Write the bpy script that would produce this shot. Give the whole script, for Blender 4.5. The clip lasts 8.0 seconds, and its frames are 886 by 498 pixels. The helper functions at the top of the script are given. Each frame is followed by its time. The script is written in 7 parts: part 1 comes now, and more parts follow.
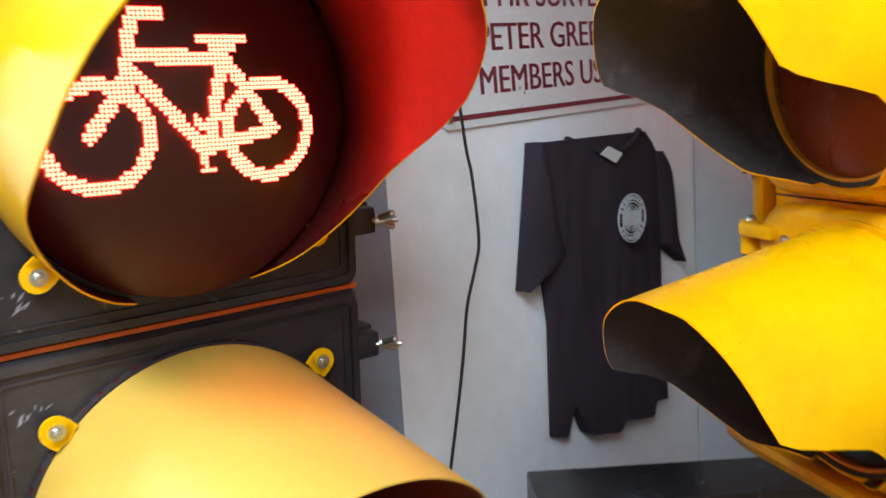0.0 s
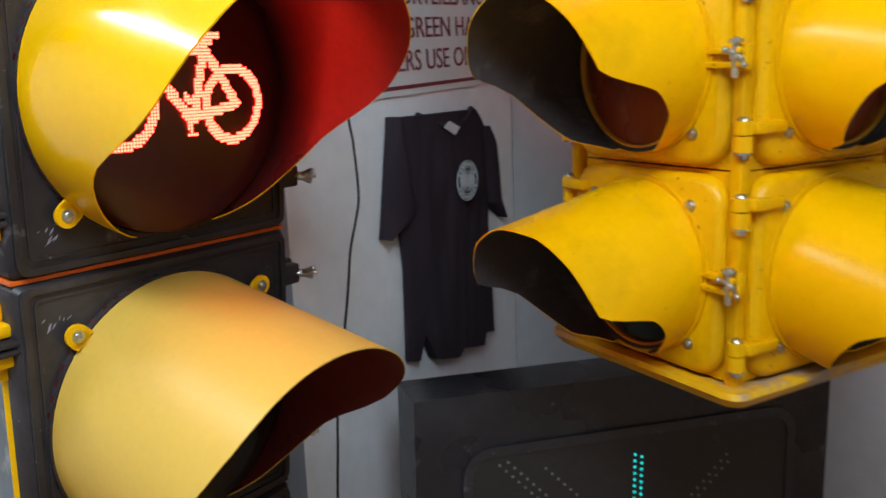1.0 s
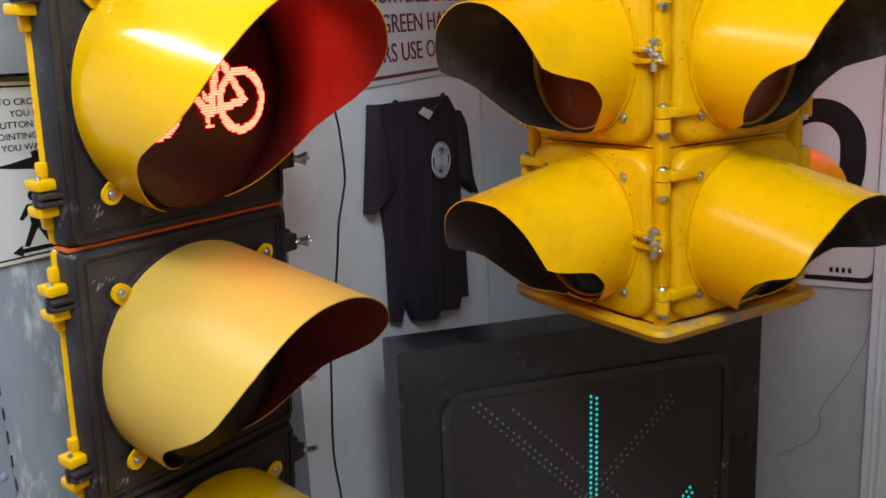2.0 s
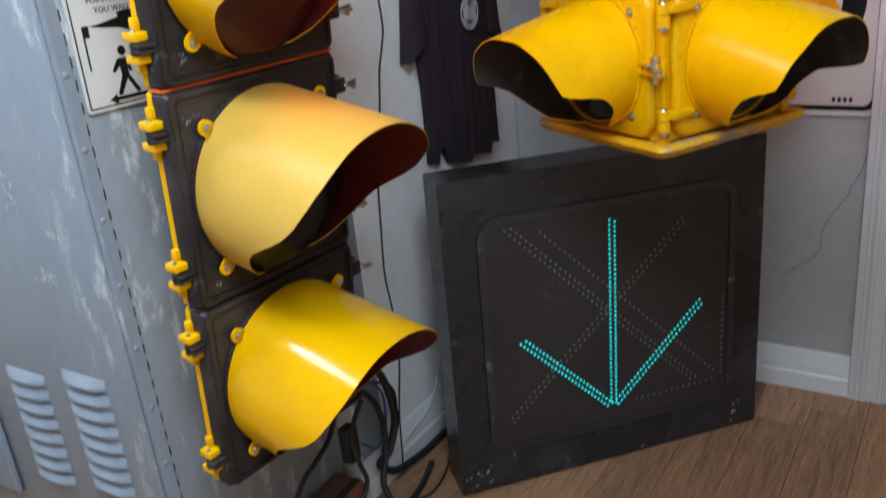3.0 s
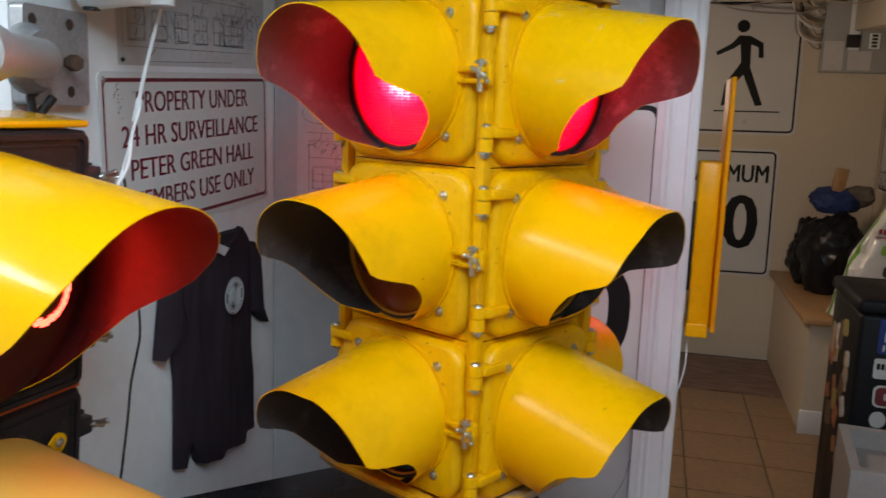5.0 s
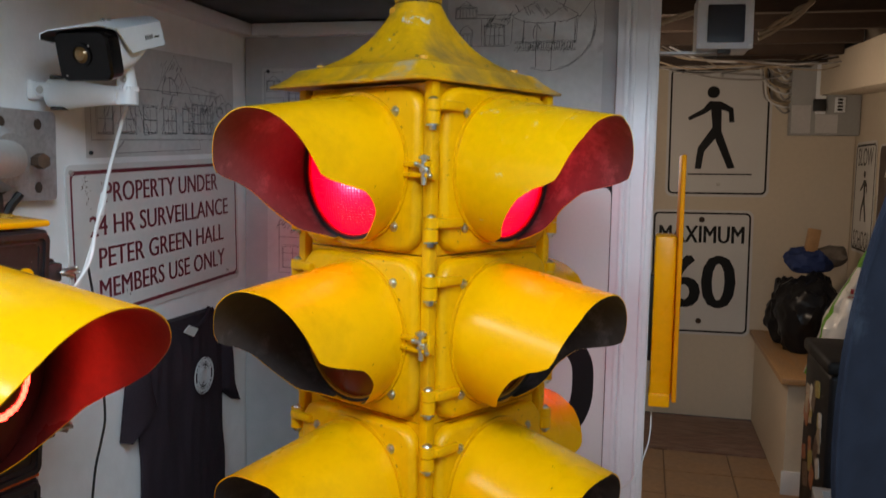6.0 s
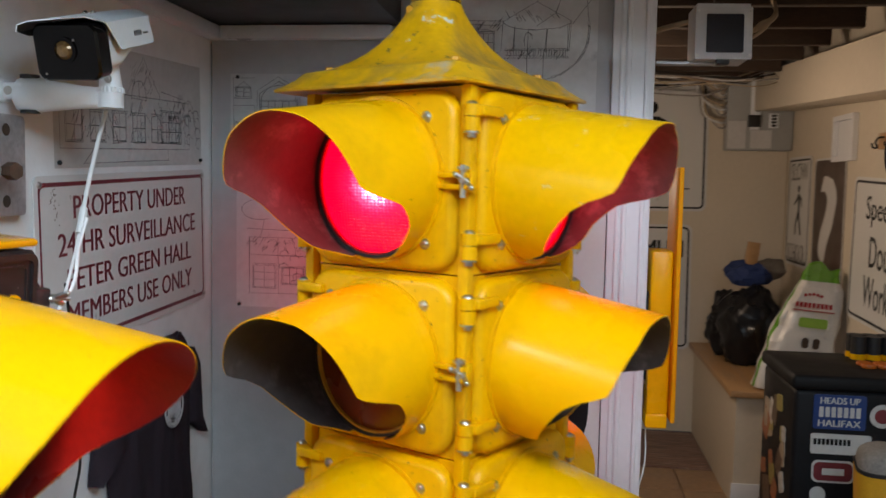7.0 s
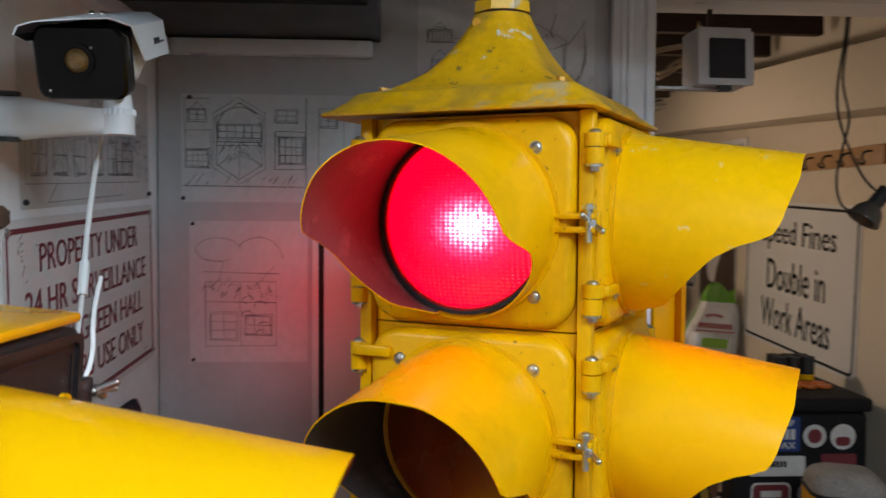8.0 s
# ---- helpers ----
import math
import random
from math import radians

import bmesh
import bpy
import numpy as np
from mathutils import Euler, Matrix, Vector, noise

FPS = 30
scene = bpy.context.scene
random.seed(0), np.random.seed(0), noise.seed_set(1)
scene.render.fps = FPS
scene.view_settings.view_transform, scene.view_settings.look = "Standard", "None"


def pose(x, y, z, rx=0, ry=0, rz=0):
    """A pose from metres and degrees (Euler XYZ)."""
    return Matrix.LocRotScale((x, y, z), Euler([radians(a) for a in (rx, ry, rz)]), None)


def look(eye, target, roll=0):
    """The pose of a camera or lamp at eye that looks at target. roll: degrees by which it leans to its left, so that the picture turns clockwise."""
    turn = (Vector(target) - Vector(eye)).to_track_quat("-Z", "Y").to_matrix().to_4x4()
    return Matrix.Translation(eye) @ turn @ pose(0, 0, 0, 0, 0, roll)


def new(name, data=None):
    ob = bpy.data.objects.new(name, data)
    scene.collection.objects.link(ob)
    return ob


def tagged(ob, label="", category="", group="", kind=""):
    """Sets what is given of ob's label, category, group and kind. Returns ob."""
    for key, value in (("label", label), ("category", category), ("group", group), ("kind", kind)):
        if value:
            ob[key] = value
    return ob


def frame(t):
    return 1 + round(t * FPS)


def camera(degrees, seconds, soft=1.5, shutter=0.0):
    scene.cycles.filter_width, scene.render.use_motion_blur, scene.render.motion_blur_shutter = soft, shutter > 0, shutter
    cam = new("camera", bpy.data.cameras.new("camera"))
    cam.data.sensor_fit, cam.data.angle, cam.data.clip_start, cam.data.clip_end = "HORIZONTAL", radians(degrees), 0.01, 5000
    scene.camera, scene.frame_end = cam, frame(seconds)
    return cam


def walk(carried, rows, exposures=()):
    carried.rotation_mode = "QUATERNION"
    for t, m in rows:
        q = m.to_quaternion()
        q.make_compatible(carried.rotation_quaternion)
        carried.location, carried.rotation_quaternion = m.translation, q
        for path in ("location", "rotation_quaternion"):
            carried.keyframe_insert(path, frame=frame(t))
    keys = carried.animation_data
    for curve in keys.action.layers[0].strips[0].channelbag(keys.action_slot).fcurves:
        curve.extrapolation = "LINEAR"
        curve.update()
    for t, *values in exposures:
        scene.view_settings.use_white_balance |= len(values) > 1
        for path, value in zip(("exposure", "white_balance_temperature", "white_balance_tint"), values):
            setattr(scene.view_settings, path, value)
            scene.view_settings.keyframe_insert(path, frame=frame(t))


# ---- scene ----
cam = camera(54.8, 8.0, shutter=0.5)
PATH = [
    (0, (0.8196, -1.4986, 1.2114), (-0.5833, -0.1092, 0.8933), -3.63),
    (0.3, (0.8339, -1.5870, 1.2187), (-0.4667, -0.1072, 0.8746), -3.65),
    (0.5, (0.8523, -1.6526, 1.2190), (-0.3629, -0.1050, 0.8608), -2.39),
    (1, (0.8998, -1.7778, 1.2288), (-0.1288, -0.1099, 0.8286), -2.16),
    (1.2, (0.9039, -1.8162, 1.2251), (-0.0786, -0.1207, 0.8248), -2.76),
    (2.3, (1.0548, -2.0050, 1.2645), (0.0565, -0.3405, 0.7813), -3.31),
    (2.5, (1.0786, -2.0549, 1.2686), (0.0572, -0.4150, 0.7515), -3.80),
    (2.8, (1.1151, -2.1134, 1.2593), (0.0813, -0.5209, 0.6307), -5.04),
    (3, (1.1218, -2.1300, 1.2423), (0.0891, -0.5783, 0.5174), -6.09),
    (3.5, (1.1101, -2.1458, 1.2356), (0.1000, -0.6034, 0.4605), -6.43),
    (3.8, (1.0806, -2.1226, 1.2778), (0.1109, -0.5097, 0.6009), -3.99),
    (4, (1.0340, -2.0823, 1.3119), (0.1132, -0.4126, 0.7086), -2.06),
    (4.2, (0.9746, -2.0353, 1.3385), (0.1422, -0.2944, 0.8123), 0.07),
    (4.5, (0.8946, -1.9700, 1.3936), (0.2554, -0.1180, 0.9912), 1.58),
    (4.7, (0.8908, -1.9538, 1.4267), (0.3411, -0.0640, 1.0705), 1.93),
    (5, (0.9189, -1.9562, 1.4409), (0.4499, -0.0396, 1.1148), 2.12),
    (5.2, (0.9403, -1.9644, 1.4527), (0.4809, -0.0451, 1.1286), 2.04),
    (6.3, (0.9927, -1.9873, 1.4904), (0.5340, -0.0470, 1.3320), 0.88),
    (6.5, (0.9798, -1.9762, 1.4839), (0.5253, -0.0351, 1.3239), 0.83),
    (6.8, (0.9016, -1.9395, 1.4739), (0.5284, 0.0190, 1.3168), 0.90),
    (6.9, (0.8547, -1.9248, 1.4765), (0.5390, 0.0440, 1.3211), 1.22),
    (7, (0.8048, -1.9100, 1.4796), (0.5416, 0.0670, 1.3304), 1.14),
    (7.2, (0.7042, -1.8795, 1.4909), (0.5296, 0.1082, 1.3541), 1.33),
    (7.5, (0.6003, -1.8330, 1.4963), (0.4763, 0.1589, 1.3650), 1.48),
    (7.8, (0.5304, -1.7704, 1.4950), (0.5232, 0.2269, 1.3907), 1.08),
    (8, (0.4739, -1.7387, 1.4986), (0.5885, 0.2558, 1.4062), 0.42),
]
walk(cam, [(t, look(eye, target, roll)) for t, eye, target, roll in PATH], [(0, 0.45), (0.5, -0.1), (1, -0.25), (2.5, -0.25), (3.5, 0.15), (4.5, -0.4), (5, -0.4), (6.5, -0.5), (7, -0.25), (7.5, -0.65), (8, -0.5)])

# ---- world and lights ----
world = bpy.data.worlds.new("world")
scene.world = world
world.use_nodes = True
world.node_tree.nodes["Background"].inputs[0].default_value = (0.5, 0.55, 0.62, 1)
world.node_tree.nodes["Background"].inputs[1].default_value = 0.05
scene.view_settings.exposure = 0.0


def area_lamp(name, eye, target, sx, sy, watts, colour):
    lamp = bpy.data.lights.new(name, "AREA")
    lamp.shape, lamp.size, lamp.size_y = "RECTANGLE", sx, sy
    lamp.energy, lamp.color = watts, colour
    ob = new(name, lamp)
    ob.matrix_world = look(eye, target)
    return ob


area_lamp("ceiling_lamp", (0.70, -2.10, 2.28), (0.6, -1.3, 0), 0.40, 0.40, 26, (0.71, 0.87, 1.0))
# Soft fill added to brighten the west wall; no such fixture is known.
area_lamp("soft_fill_lamp", (1.20, -1.95, 2.28), (0.6, -1.35, 0.4), 0.6, 1.2, 58, (0.68, 0.85, 1.0))
area_lamp("tube_lamp", (-0.86, -1.78, 2.27), (-0.4, -1.55, 0), 0.9, 0.06, 26, (0.82, 0.92, 1.0))
# Stands in for the hallway's unseen light, hidden behind the north wall.
hall = bpy.data.lights.new("hall_fill_light", "POINT")
hall.energy, hall.color, hall.shadow_soft_size = 21, (1.0, 0.79, 0.62), 0.06
new("hall_fill_light", hall).matrix_world = pose(0.78, 1.75, 1.60)


# red light at the two unseen faces that look away from the walk; the second and third lamps are added, aimed to spill
# red on visors, plate and wall
for turn, aim, out, z, fall, size, watts, spread in ((151.5, 151.5, 0.185, 1.485, -0.3, 0.18, 0.16, 100), (151.5, 110, 0.26, 1.20, -2.2, 0.11, 0.5, 170), (241.5, 198, 0.185, 1.485, -0.3, 0.18, 0.34, 50)):
    a, b = radians(turn), radians(aim)
    face = Vector((0.632 + out * math.sin(a), -0.611 - out * math.cos(a), z))
    red = area_lamp("red_spill_lamp", face, face + Vector((math.sin(b), -math.cos(b), fall)), size, size, watts, (1.0, 0.02, 0.05))
    red.data.shape, red.data.spread = "DISK", radians(spread)


# ---- materials ----
def material(name, colour, rough=0.5, metal=0.0, var=0.12, scale=6.0, fine=60.0, bump=0.05, bump_scale=None, stain=None, stain_amount=0.0, stain_scale=5.0, coat=0.0, spec=0.5, stretch=(1, 1, 1)):
    """A painted or raw surface with two scales of colour variation, wear stains and fine relief."""
    m = bpy.data.materials.new(name)
    m.use_nodes = True
    nt = m.node_tree
    b = nt.nodes["Principled BSDF"]
    N, L = nt.nodes.new, nt.links.new
    co = N("ShaderNodeTexCoord")
    mp = N("ShaderNodeMapping")
    mp.inputs["Scale"].default_value = stretch
    L(co.outputs["Object"], mp.inputs[0])
    n1, n2 = N("ShaderNodeTexNoise"), N("ShaderNodeTexNoise")
    n1.inputs["Scale"].default_value, n1.inputs["Detail"].default_value = scale, 4
    n2.inputs["Scale"].default_value, n2.inputs["Detail"].default_value = fine, 5
    L(mp.outputs[0], n1.inputs["Vector"])
    L(mp.outputs[0], n2.inputs["Vector"])
    add = N("ShaderNodeMath")
    add.operation = "ADD"
    L(n1.outputs["Fac"], add.inputs[0])
    L(n2.outputs["Fac"], add.inputs[1])
    rng = N("ShaderNodeMapRange")
    rng.inputs["From Min"].default_value, rng.inputs["From Max"].default_value = 0.6, 1.4
    rng.inputs["To Min"].default_value, rng.inputs["To Max"].default_value = 1 - var, 1 + var
    L(add.outputs[0], rng.inputs["Value"])
    mul = N("ShaderNodeMix")
    mul.data_type, mul.blend_type = "RGBA", "MULTIPLY"
    mul.inputs["Factor"].default_value = 1
    mul.inputs["A"].default_value = (*colour, 1)
    L(rng.outputs[0], mul.inputs["B"])
    out = mul.outputs["Result"]
    if stain:
        n3 = N("ShaderNodeTexNoise")
        n3.inputs["Scale"].default_value, n3.inputs["Detail"].default_value, n3.inputs["Roughness"].default_value = stain_scale, 8, 0.68
        L(mp.outputs[0], n3.inputs["Vector"])
        r3 = N("ShaderNodeMapRange")
        r3.inputs["From Min"].default_value, r3.inputs["From Max"].default_value = 0.72 - 0.25 * stain_amount, 0.80 - 0.2 * stain_amount
        L(n3.outputs["Fac"], r3.inputs["Value"])
        mix = N("ShaderNodeMix")
        mix.data_type = "RGBA"
        L(r3.outputs[0], mix.inputs["Factor"])
        L(out, mix.inputs["A"])
        mix.inputs["B"].default_value = (*stain, 1)
        out = mix.outputs["Result"]
    L(out, b.inputs["Base Color"])
    b.inputs["Metallic"].default_value = metal
    rr = N("ShaderNodeMapRange")
    rr.inputs["From Min"].default_value, rr.inputs["From Max"].default_value = 0.3, 0.7
    rr.inputs["To Min"].default_value, rr.inputs["To Max"].default_value = max(rough - 0.08, 0.03), min(rough + 0.1, 1)
    L(n1.outputs["Fac"], rr.inputs["Value"])
    L(rr.outputs[0], b.inputs["Roughness"])
    b.inputs["Specular IOR Level"].default_value = spec
    b.inputs["Coat Weight"].default_value = coat
    b.inputs["Coat Roughness"].default_value = 0.12
    bp = N("ShaderNodeBump")
    bp.inputs["Strength"].default_value, bp.inputs["Distance"].default_value = bump, 0.002
    if bump_scale:
        n4 = N("ShaderNodeTexNoise")
        n4.inputs["Scale"].default_value = bump_scale
        L(mp.outputs[0], n4.inputs["Vector"])
        L(n4.outputs["Fac"], bp.inputs["Height"])
    else:
        L(n2.outputs["Fac"], bp.inputs["Height"])
    L(bp.outputs[0], b.inputs["Normal"])
    return m


def weather(m, colour, scale, level, hard=0.04, strength=1.0, stretch=(1, 1, 1), seed=0.0):
    """Lay patches of dust, grime or bare chips with a shape of their own over a material; a lower level covers more."""
    nt = m.node_tree
    b = nt.nodes["Principled BSDF"]
    N, L = nt.nodes.new, nt.links.new
    co, mp, n = N("ShaderNodeTexCoord"), N("ShaderNodeMapping"), N("ShaderNodeTexNoise")
    mp.inputs["Scale"].default_value, mp.inputs["Location"].default_value = stretch, (seed, seed * 0.7, seed * 1.3)
    n.inputs["Scale"].default_value, n.inputs["Detail"].default_value, n.inputs["Roughness"].default_value = scale, 9, 0.66
    L(co.outputs["Object"], mp.inputs[0])
    L(mp.outputs[0], n.inputs["Vector"])
    r, mix = N("ShaderNodeMapRange"), N("ShaderNodeMix")
    r.inputs["From Min"].default_value, r.inputs["From Max"].default_value = level, level + hard
    r.inputs["To Max"].default_value = strength
    L(n.outputs["Fac"], r.inputs["Value"])
    mix.data_type = "RGBA"
    L(r.outputs[0], mix.inputs["Factor"])
    L(b.inputs["Base Color"].links[0].from_socket, mix.inputs["A"])
    mix.inputs["B"].default_value = (*colour, 1)
    L(mix.outputs["Result"], b.inputs["Base Color"])
    return m


def glow(name, colour, strength, base=None):
    m = material(name, base or colour, 0.35, 0, 0.05)
    b = m.node_tree.nodes["Principled BSDF"]
    b.inputs["Emission Color"].default_value = (*colour, 1)
    b.inputs["Emission Strength"].default_value = strength
    return m


YELLOW = material("signal_yellow_paint", (0.86, 0.432, 0.0), 0.27, 0, 0.035, 5, 90, 0.04, 260, (0.60, 0.31, 0.004), 0.10, 14, spec=0.2)
YELLOW_BIKE = material("bike_signal_yellow_paint", (0.84, 0.435, 0.001), 0.16, 0, 0.035, 5, 90, 0.03, 260, (0.70, 0.35, 0.01), 0.05, 14, spec=0.28)
YELLOW_PALE = material("bike_visor_yellow_polycarbonate", (0.66, 0.395, 0.065), 0.42, 0, 0.05, 4, 120, 0.03, 300, spec=0.3)
YELLOW_OLD = material("worn_cast_yellow_paint", (0.75, 0.375, 0.0), 0.30, 0, 0.07, 6, 80, 0.10, 180, (0.42, 0.22, 0.02), 0.16, 26, spec=0.22)
YELLOW_ROOF = material("weathered_roof_paint", (0.66, 0.35, 0.0), 0.42, 0, 0.18, 8, 80, 0.2, 140, (0.40, 0.35, 0.26), 0.60, 9)
YELLOW_CHIPPED = material("chipped_visor_paint", (0.84, 0.445, 0.0), 0.28, 0, 0.07, 5, 90, 0.05, 260, (0.62, 0.60, 0.50), 0.36, 30, spec=0.2)
PLATE = material("worn_yellow_base_plate", (0.74, 0.40, 0.004), 0.42, 0, 0.14, 7, 70, 0.15, 140, (0.36, 0.27, 0.20), 0.85, 9)
RUSTY = material("rusty_yellow_paint", (0.62, 0.30, 0.02), 0.5, 0, 0.18, 8, 70, 0.15, 140, (0.36, 0.27, 0.20), 0.5, 12)
INNER = material("dusty_black_visor_inside", (0.040, 0.032, 0.031), 0.55, 0, 0.3, 8, 90, 0.1, 200, (0.12, 0.10, 0.098), 0.8, 10, spec=0.4)
# Red base imitates diode light on the black visor insides, all three sections.
INNER_BIKE_RED = material("dusty_bike_visor_inside_red_spill", (0.105, 0.014, 0.012), 0.27, 0, 0.25, 8, 90, 0.1, 200, spec=0.4)
BLACK_DOOR = material("scuffed_black_plastic", (0.021, 0.017, 0.018), 0.40, 0, 0.3, 7, 80, 0.1, 240, (0.17, 0.15, 0.16), 0.38, 11, spec=0.35)
BLACK = material("matt_black_plastic", (0.016, 0.016, 0.017), 0.5, 0, 0.2, 8, 80, 0.08)
RUBBER = material("black_rubber", (0.014, 0.014, 0.015), 0.62, 0, 0.15, 9, 90, 0.06)
STEEL = material("zinc_plated_steel", (0.55, 0.54, 0.52), 0.32, 1, 0.15, 30, 200, 0.06)
GALV = material("galvanised_steel", (0.46, 0.47, 0.48), 0.46, 0.75, 0.22, 16, 120, 0.15, 60)
ALU_PIPE = material("dull_aluminium_pipe", (0.50, 0.50, 0.49), 0.5, 0.5, 0.1, 10, 120, 0.05)
CABINET = material("grey_cabinet_paint", (0.25, 0.292, 0.36), 0.45, 0, 0.10, 3, 60, 0.05, 120, (0.50, 0.53, 0.57), 0.28, 9, stretch=(1, 1, 0.4))
WALL = material("white_wall_paint", (0.82, 0.83, 0.84), 0.6, 0, 0.07, 2.2, 26, 0.3, 110, (0.72, 0.71, 0.70), 0.30, 3.2)
# Greyer than the trim, and darkened further for weaker light on the north wall.
WALL_GREY_DIM = material("grey_white_wall_paint_dimmed", (0.44, 0.44, 0.45), 0.6, 0, 0.09, 2.2, 26, 0.3, 110, (0.45, 0.44, 0.43), 0.30, 3.2)
HALL_WALL = material("cream_wall_paint", (0.62, 0.55, 0.44), 0.65, 0, 0.05, 2, 40, 0.12, 120)
TRIM = material("white_trim_gloss_paint", (0.72, 0.73, 0.76), 0.35, 0, 0.04, 4, 60, 0.05)
SOFFIT = material("dark_grey_panel", (0.020, 0.020, 0.024), 0.4, 0, 0.1, 4, 60, 0.05, spec=0.3)
CEIL = material("ceiling_paint", (0.6, 0.6, 0.58), 0.8, 0, 0.05, 3, 60, 0.1)
JOIST = material("dark_joist_wood", (0.045, 0.027, 0.017), 0.75, 0, 0.35, 3, 30, 0.4, None, (0.12, 0.08, 0.05), 0.2, 8, stretch=(1, 8, 8))
SIGN_WHITE = material("sign_white_sheeting", (0.63, 0.63, 0.62), 0.38, 0, 0.03, 6, 120, 0.03)
SIGN_BLACK = material("sign_black_ink", (0.010, 0.010, 0.011), 0.45, 0, 0.1, 20, 120, 0.02, spec=0.2)
SIGN_RED = material("sign_maroon_ink", (0.16, 0.018, 0.03), 0.45, 0, 0.15, 30, 150, 0.02)
PAPER = material("drawing_paper", (0.56, 0.56, 0.56), 0.8, 0, 0.10, 7, 60, 0.15, 30, (0.42, 0.42, 0.43), 0.35, 9)
PENCIL = material("pencil_line", (0.16, 0.16, 0.17), 0.8, 0, 0.4, 60, 200, 0.02)
SHIRT = material("black_cotton", (0.030, 0.021, 0.028), 0.9, 0, 0.25, 10, 300, 0.4, 500, spec=0.2)
SHIRT_PRINT = material("grey_print", (0.45, 0.46, 0.47), 0.8, 0, 0.1, 40, 200, 0.05)
BOX_BLACK = material("worn_black_enamel", (0.020, 0.019, 0.022), 0.27, 0, 0.4, 5, 70, 0.12, 200, (0.15, 0.15, 0.16), 0.36, 22, spec=0.4)
BOX_WORN = material("rubbed_black_bead", (0.024, 0.023, 0.026), 0.36, 0, 0.35, 5, 60, 0.1, 200, (0.19, 0.19, 0.20), 0.44, 14, spec=0.5)
SIGN_FACE = material("smoked_lens_panel", (0.032, 0.028, 0.027), 0.36, 0, 0.2, 5, 160, 0.1, 400, (0.085, 0.080, 0.078), 0.42, 9, spec=0.3)
LED_OFF = material("unlit_led", (0.17, 0.17, 0.17), 0.3, 0, 0.1, 30, 200, 0.02)
LED_TEAL = glow("lit_teal_led", (0.01, 0.60, 0.58), 0.85)
BIKE_LED = glow("lit_red_led", (1.0, 0.029, 0.016), 35.0)
# Top lens base reddened to stand for scattered diode glow.
LENS_BIKE = material("smoked_lens_red_glow", (0.060, 0.006, 0.005), 0.35, 0, 0.1, 6, 120, 0.05, 300)
LENS_DARK = material("dark_smoked_lens", (0.012, 0.010, 0.010), 0.22, 0, 0.1, 6, 120, 0.05, 300)
LENS_AMBER = material("unlit_amber_lens", (0.17, 0.034, 0.007), 0.22, 0, 0.1, 6, 120, 0.2, 220, coat=0.3)
LENS_GREEN = material("unlit_green_lens", (0.012, 0.030, 0.026), 0.22, 0, 0.1, 6, 120, 0.2, 220, coat=0.4)
LENS_RED_OFF = material("red_prism_lens", (0.30, 0.006, 0.02), 0.25, 0, 0.1, 6, 120, 0.2, 220, coat=0.4)
RED_RING = material("red_lens_rim", (0.40, 0.006, 0.015), 0.3, 0, 0.1, 9, 90, 0.04)
CAM_WHITE = material("camera_housing_white", (0.78, 0.82, 0.86), 0.33, 0, 0.03, 8, 120, 0.03)
CABLE_WHITE = material("white_cable", (0.72, 0.72, 0.72), 0.45, 0, 0.05, 20, 120, 0.03)
CABLE_BLACK = material("black_cable", (0.013, 0.013, 0.014), 0.45, 0, 0.1, 20, 120, 0.03)
CABLE_BLUE = material("blue_wire", (0.02, 0.09, 0.28), 0.4, 0, 0.1, 20, 120, 0.03)
WOOD_TOP = material("varnished_pine_board", (0.40, 0.23, 0.10), 0.4, 0, 0.22, 3, 24, 0.1, None, (0.25, 0.12, 0.05), 0.15, 6, stretch=(9, 1, 9))


# wear and dirt on the old paint
weather(YELLOW_ROOF, (0.17, 0.12, 0.045), 9, 0.46, 0.2, 0.8, (1, 1, 0.5), 3)
weather(YELLOW_ROOF, (0.50, 0.48, 0.42), 22, 0.635, 0.02, 1.0, seed=8)
weather(YELLOW_ROOF, (0.10, 0.075, 0.04), 60, 0.63, 0.03, 0.8, seed=5)
weather(YELLOW_OLD, (0.36, 0.19, 0.01), 8, 0.50, 0.18, 0.6, (1, 1, 0.4), 2)
weather(YELLOW_OLD, (0.12, 0.075, 0.02), 55, 0.66, 0.03, 0.8, seed=6)
weather(YELLOW, (0.52, 0.26, 0.002), 6, 0.48, 0.2, 0.5, seed=4)
weather(YELLOW, (0.16, 0.09, 0.01), 70, 0.69, 0.02, 0.8, seed=9)
weather(YELLOW_BIKE, (0.55, 0.30, 0.03), 30, 0.68, 0.05, 0.5, seed=1)
weather(YELLOW_PALE, (0.60, 0.36, 0.06), 14, 0.54, 0.2, 0.5, seed=7)
weather(BLACK_DOOR, (0.10, 0.085, 0.09), 5, 0.50, 0.25, 0.5, seed=3)
weather(BLACK_DOOR, (0.26, 0.24, 0.26), 70, 0.665, 0.03, 0.8, seed=12)
weather(BOX_BLACK, (0.09, 0.09, 0.095), 6, 0.52, 0.25, 0.35, seed=2)
weather(BOX_BLACK, (0.34, 0.34, 0.34), 90, 0.675, 0.03, 0.8, seed=5)
weather(BOX_WORN, (0.30, 0.30, 0.30), 40, 0.64, 0.06, 0.7, seed=5)
weather(SIGN_FACE, (0.13, 0.125, 0.12), 120, 0.69, 0.04, 0.6, seed=1)
weather(WALL, (0.42, 0.40, 0.38), 85, 0.705, 0.02, 0.6, seed=3)
weather(WALL_GREY_DIM, (0.30, 0.28, 0.27), 85, 0.735, 0.02, 0.6, seed=3)
weather(GALV, (0.62, 0.64, 0.66), 18, 0.54, 0.1, 0.6, seed=4)


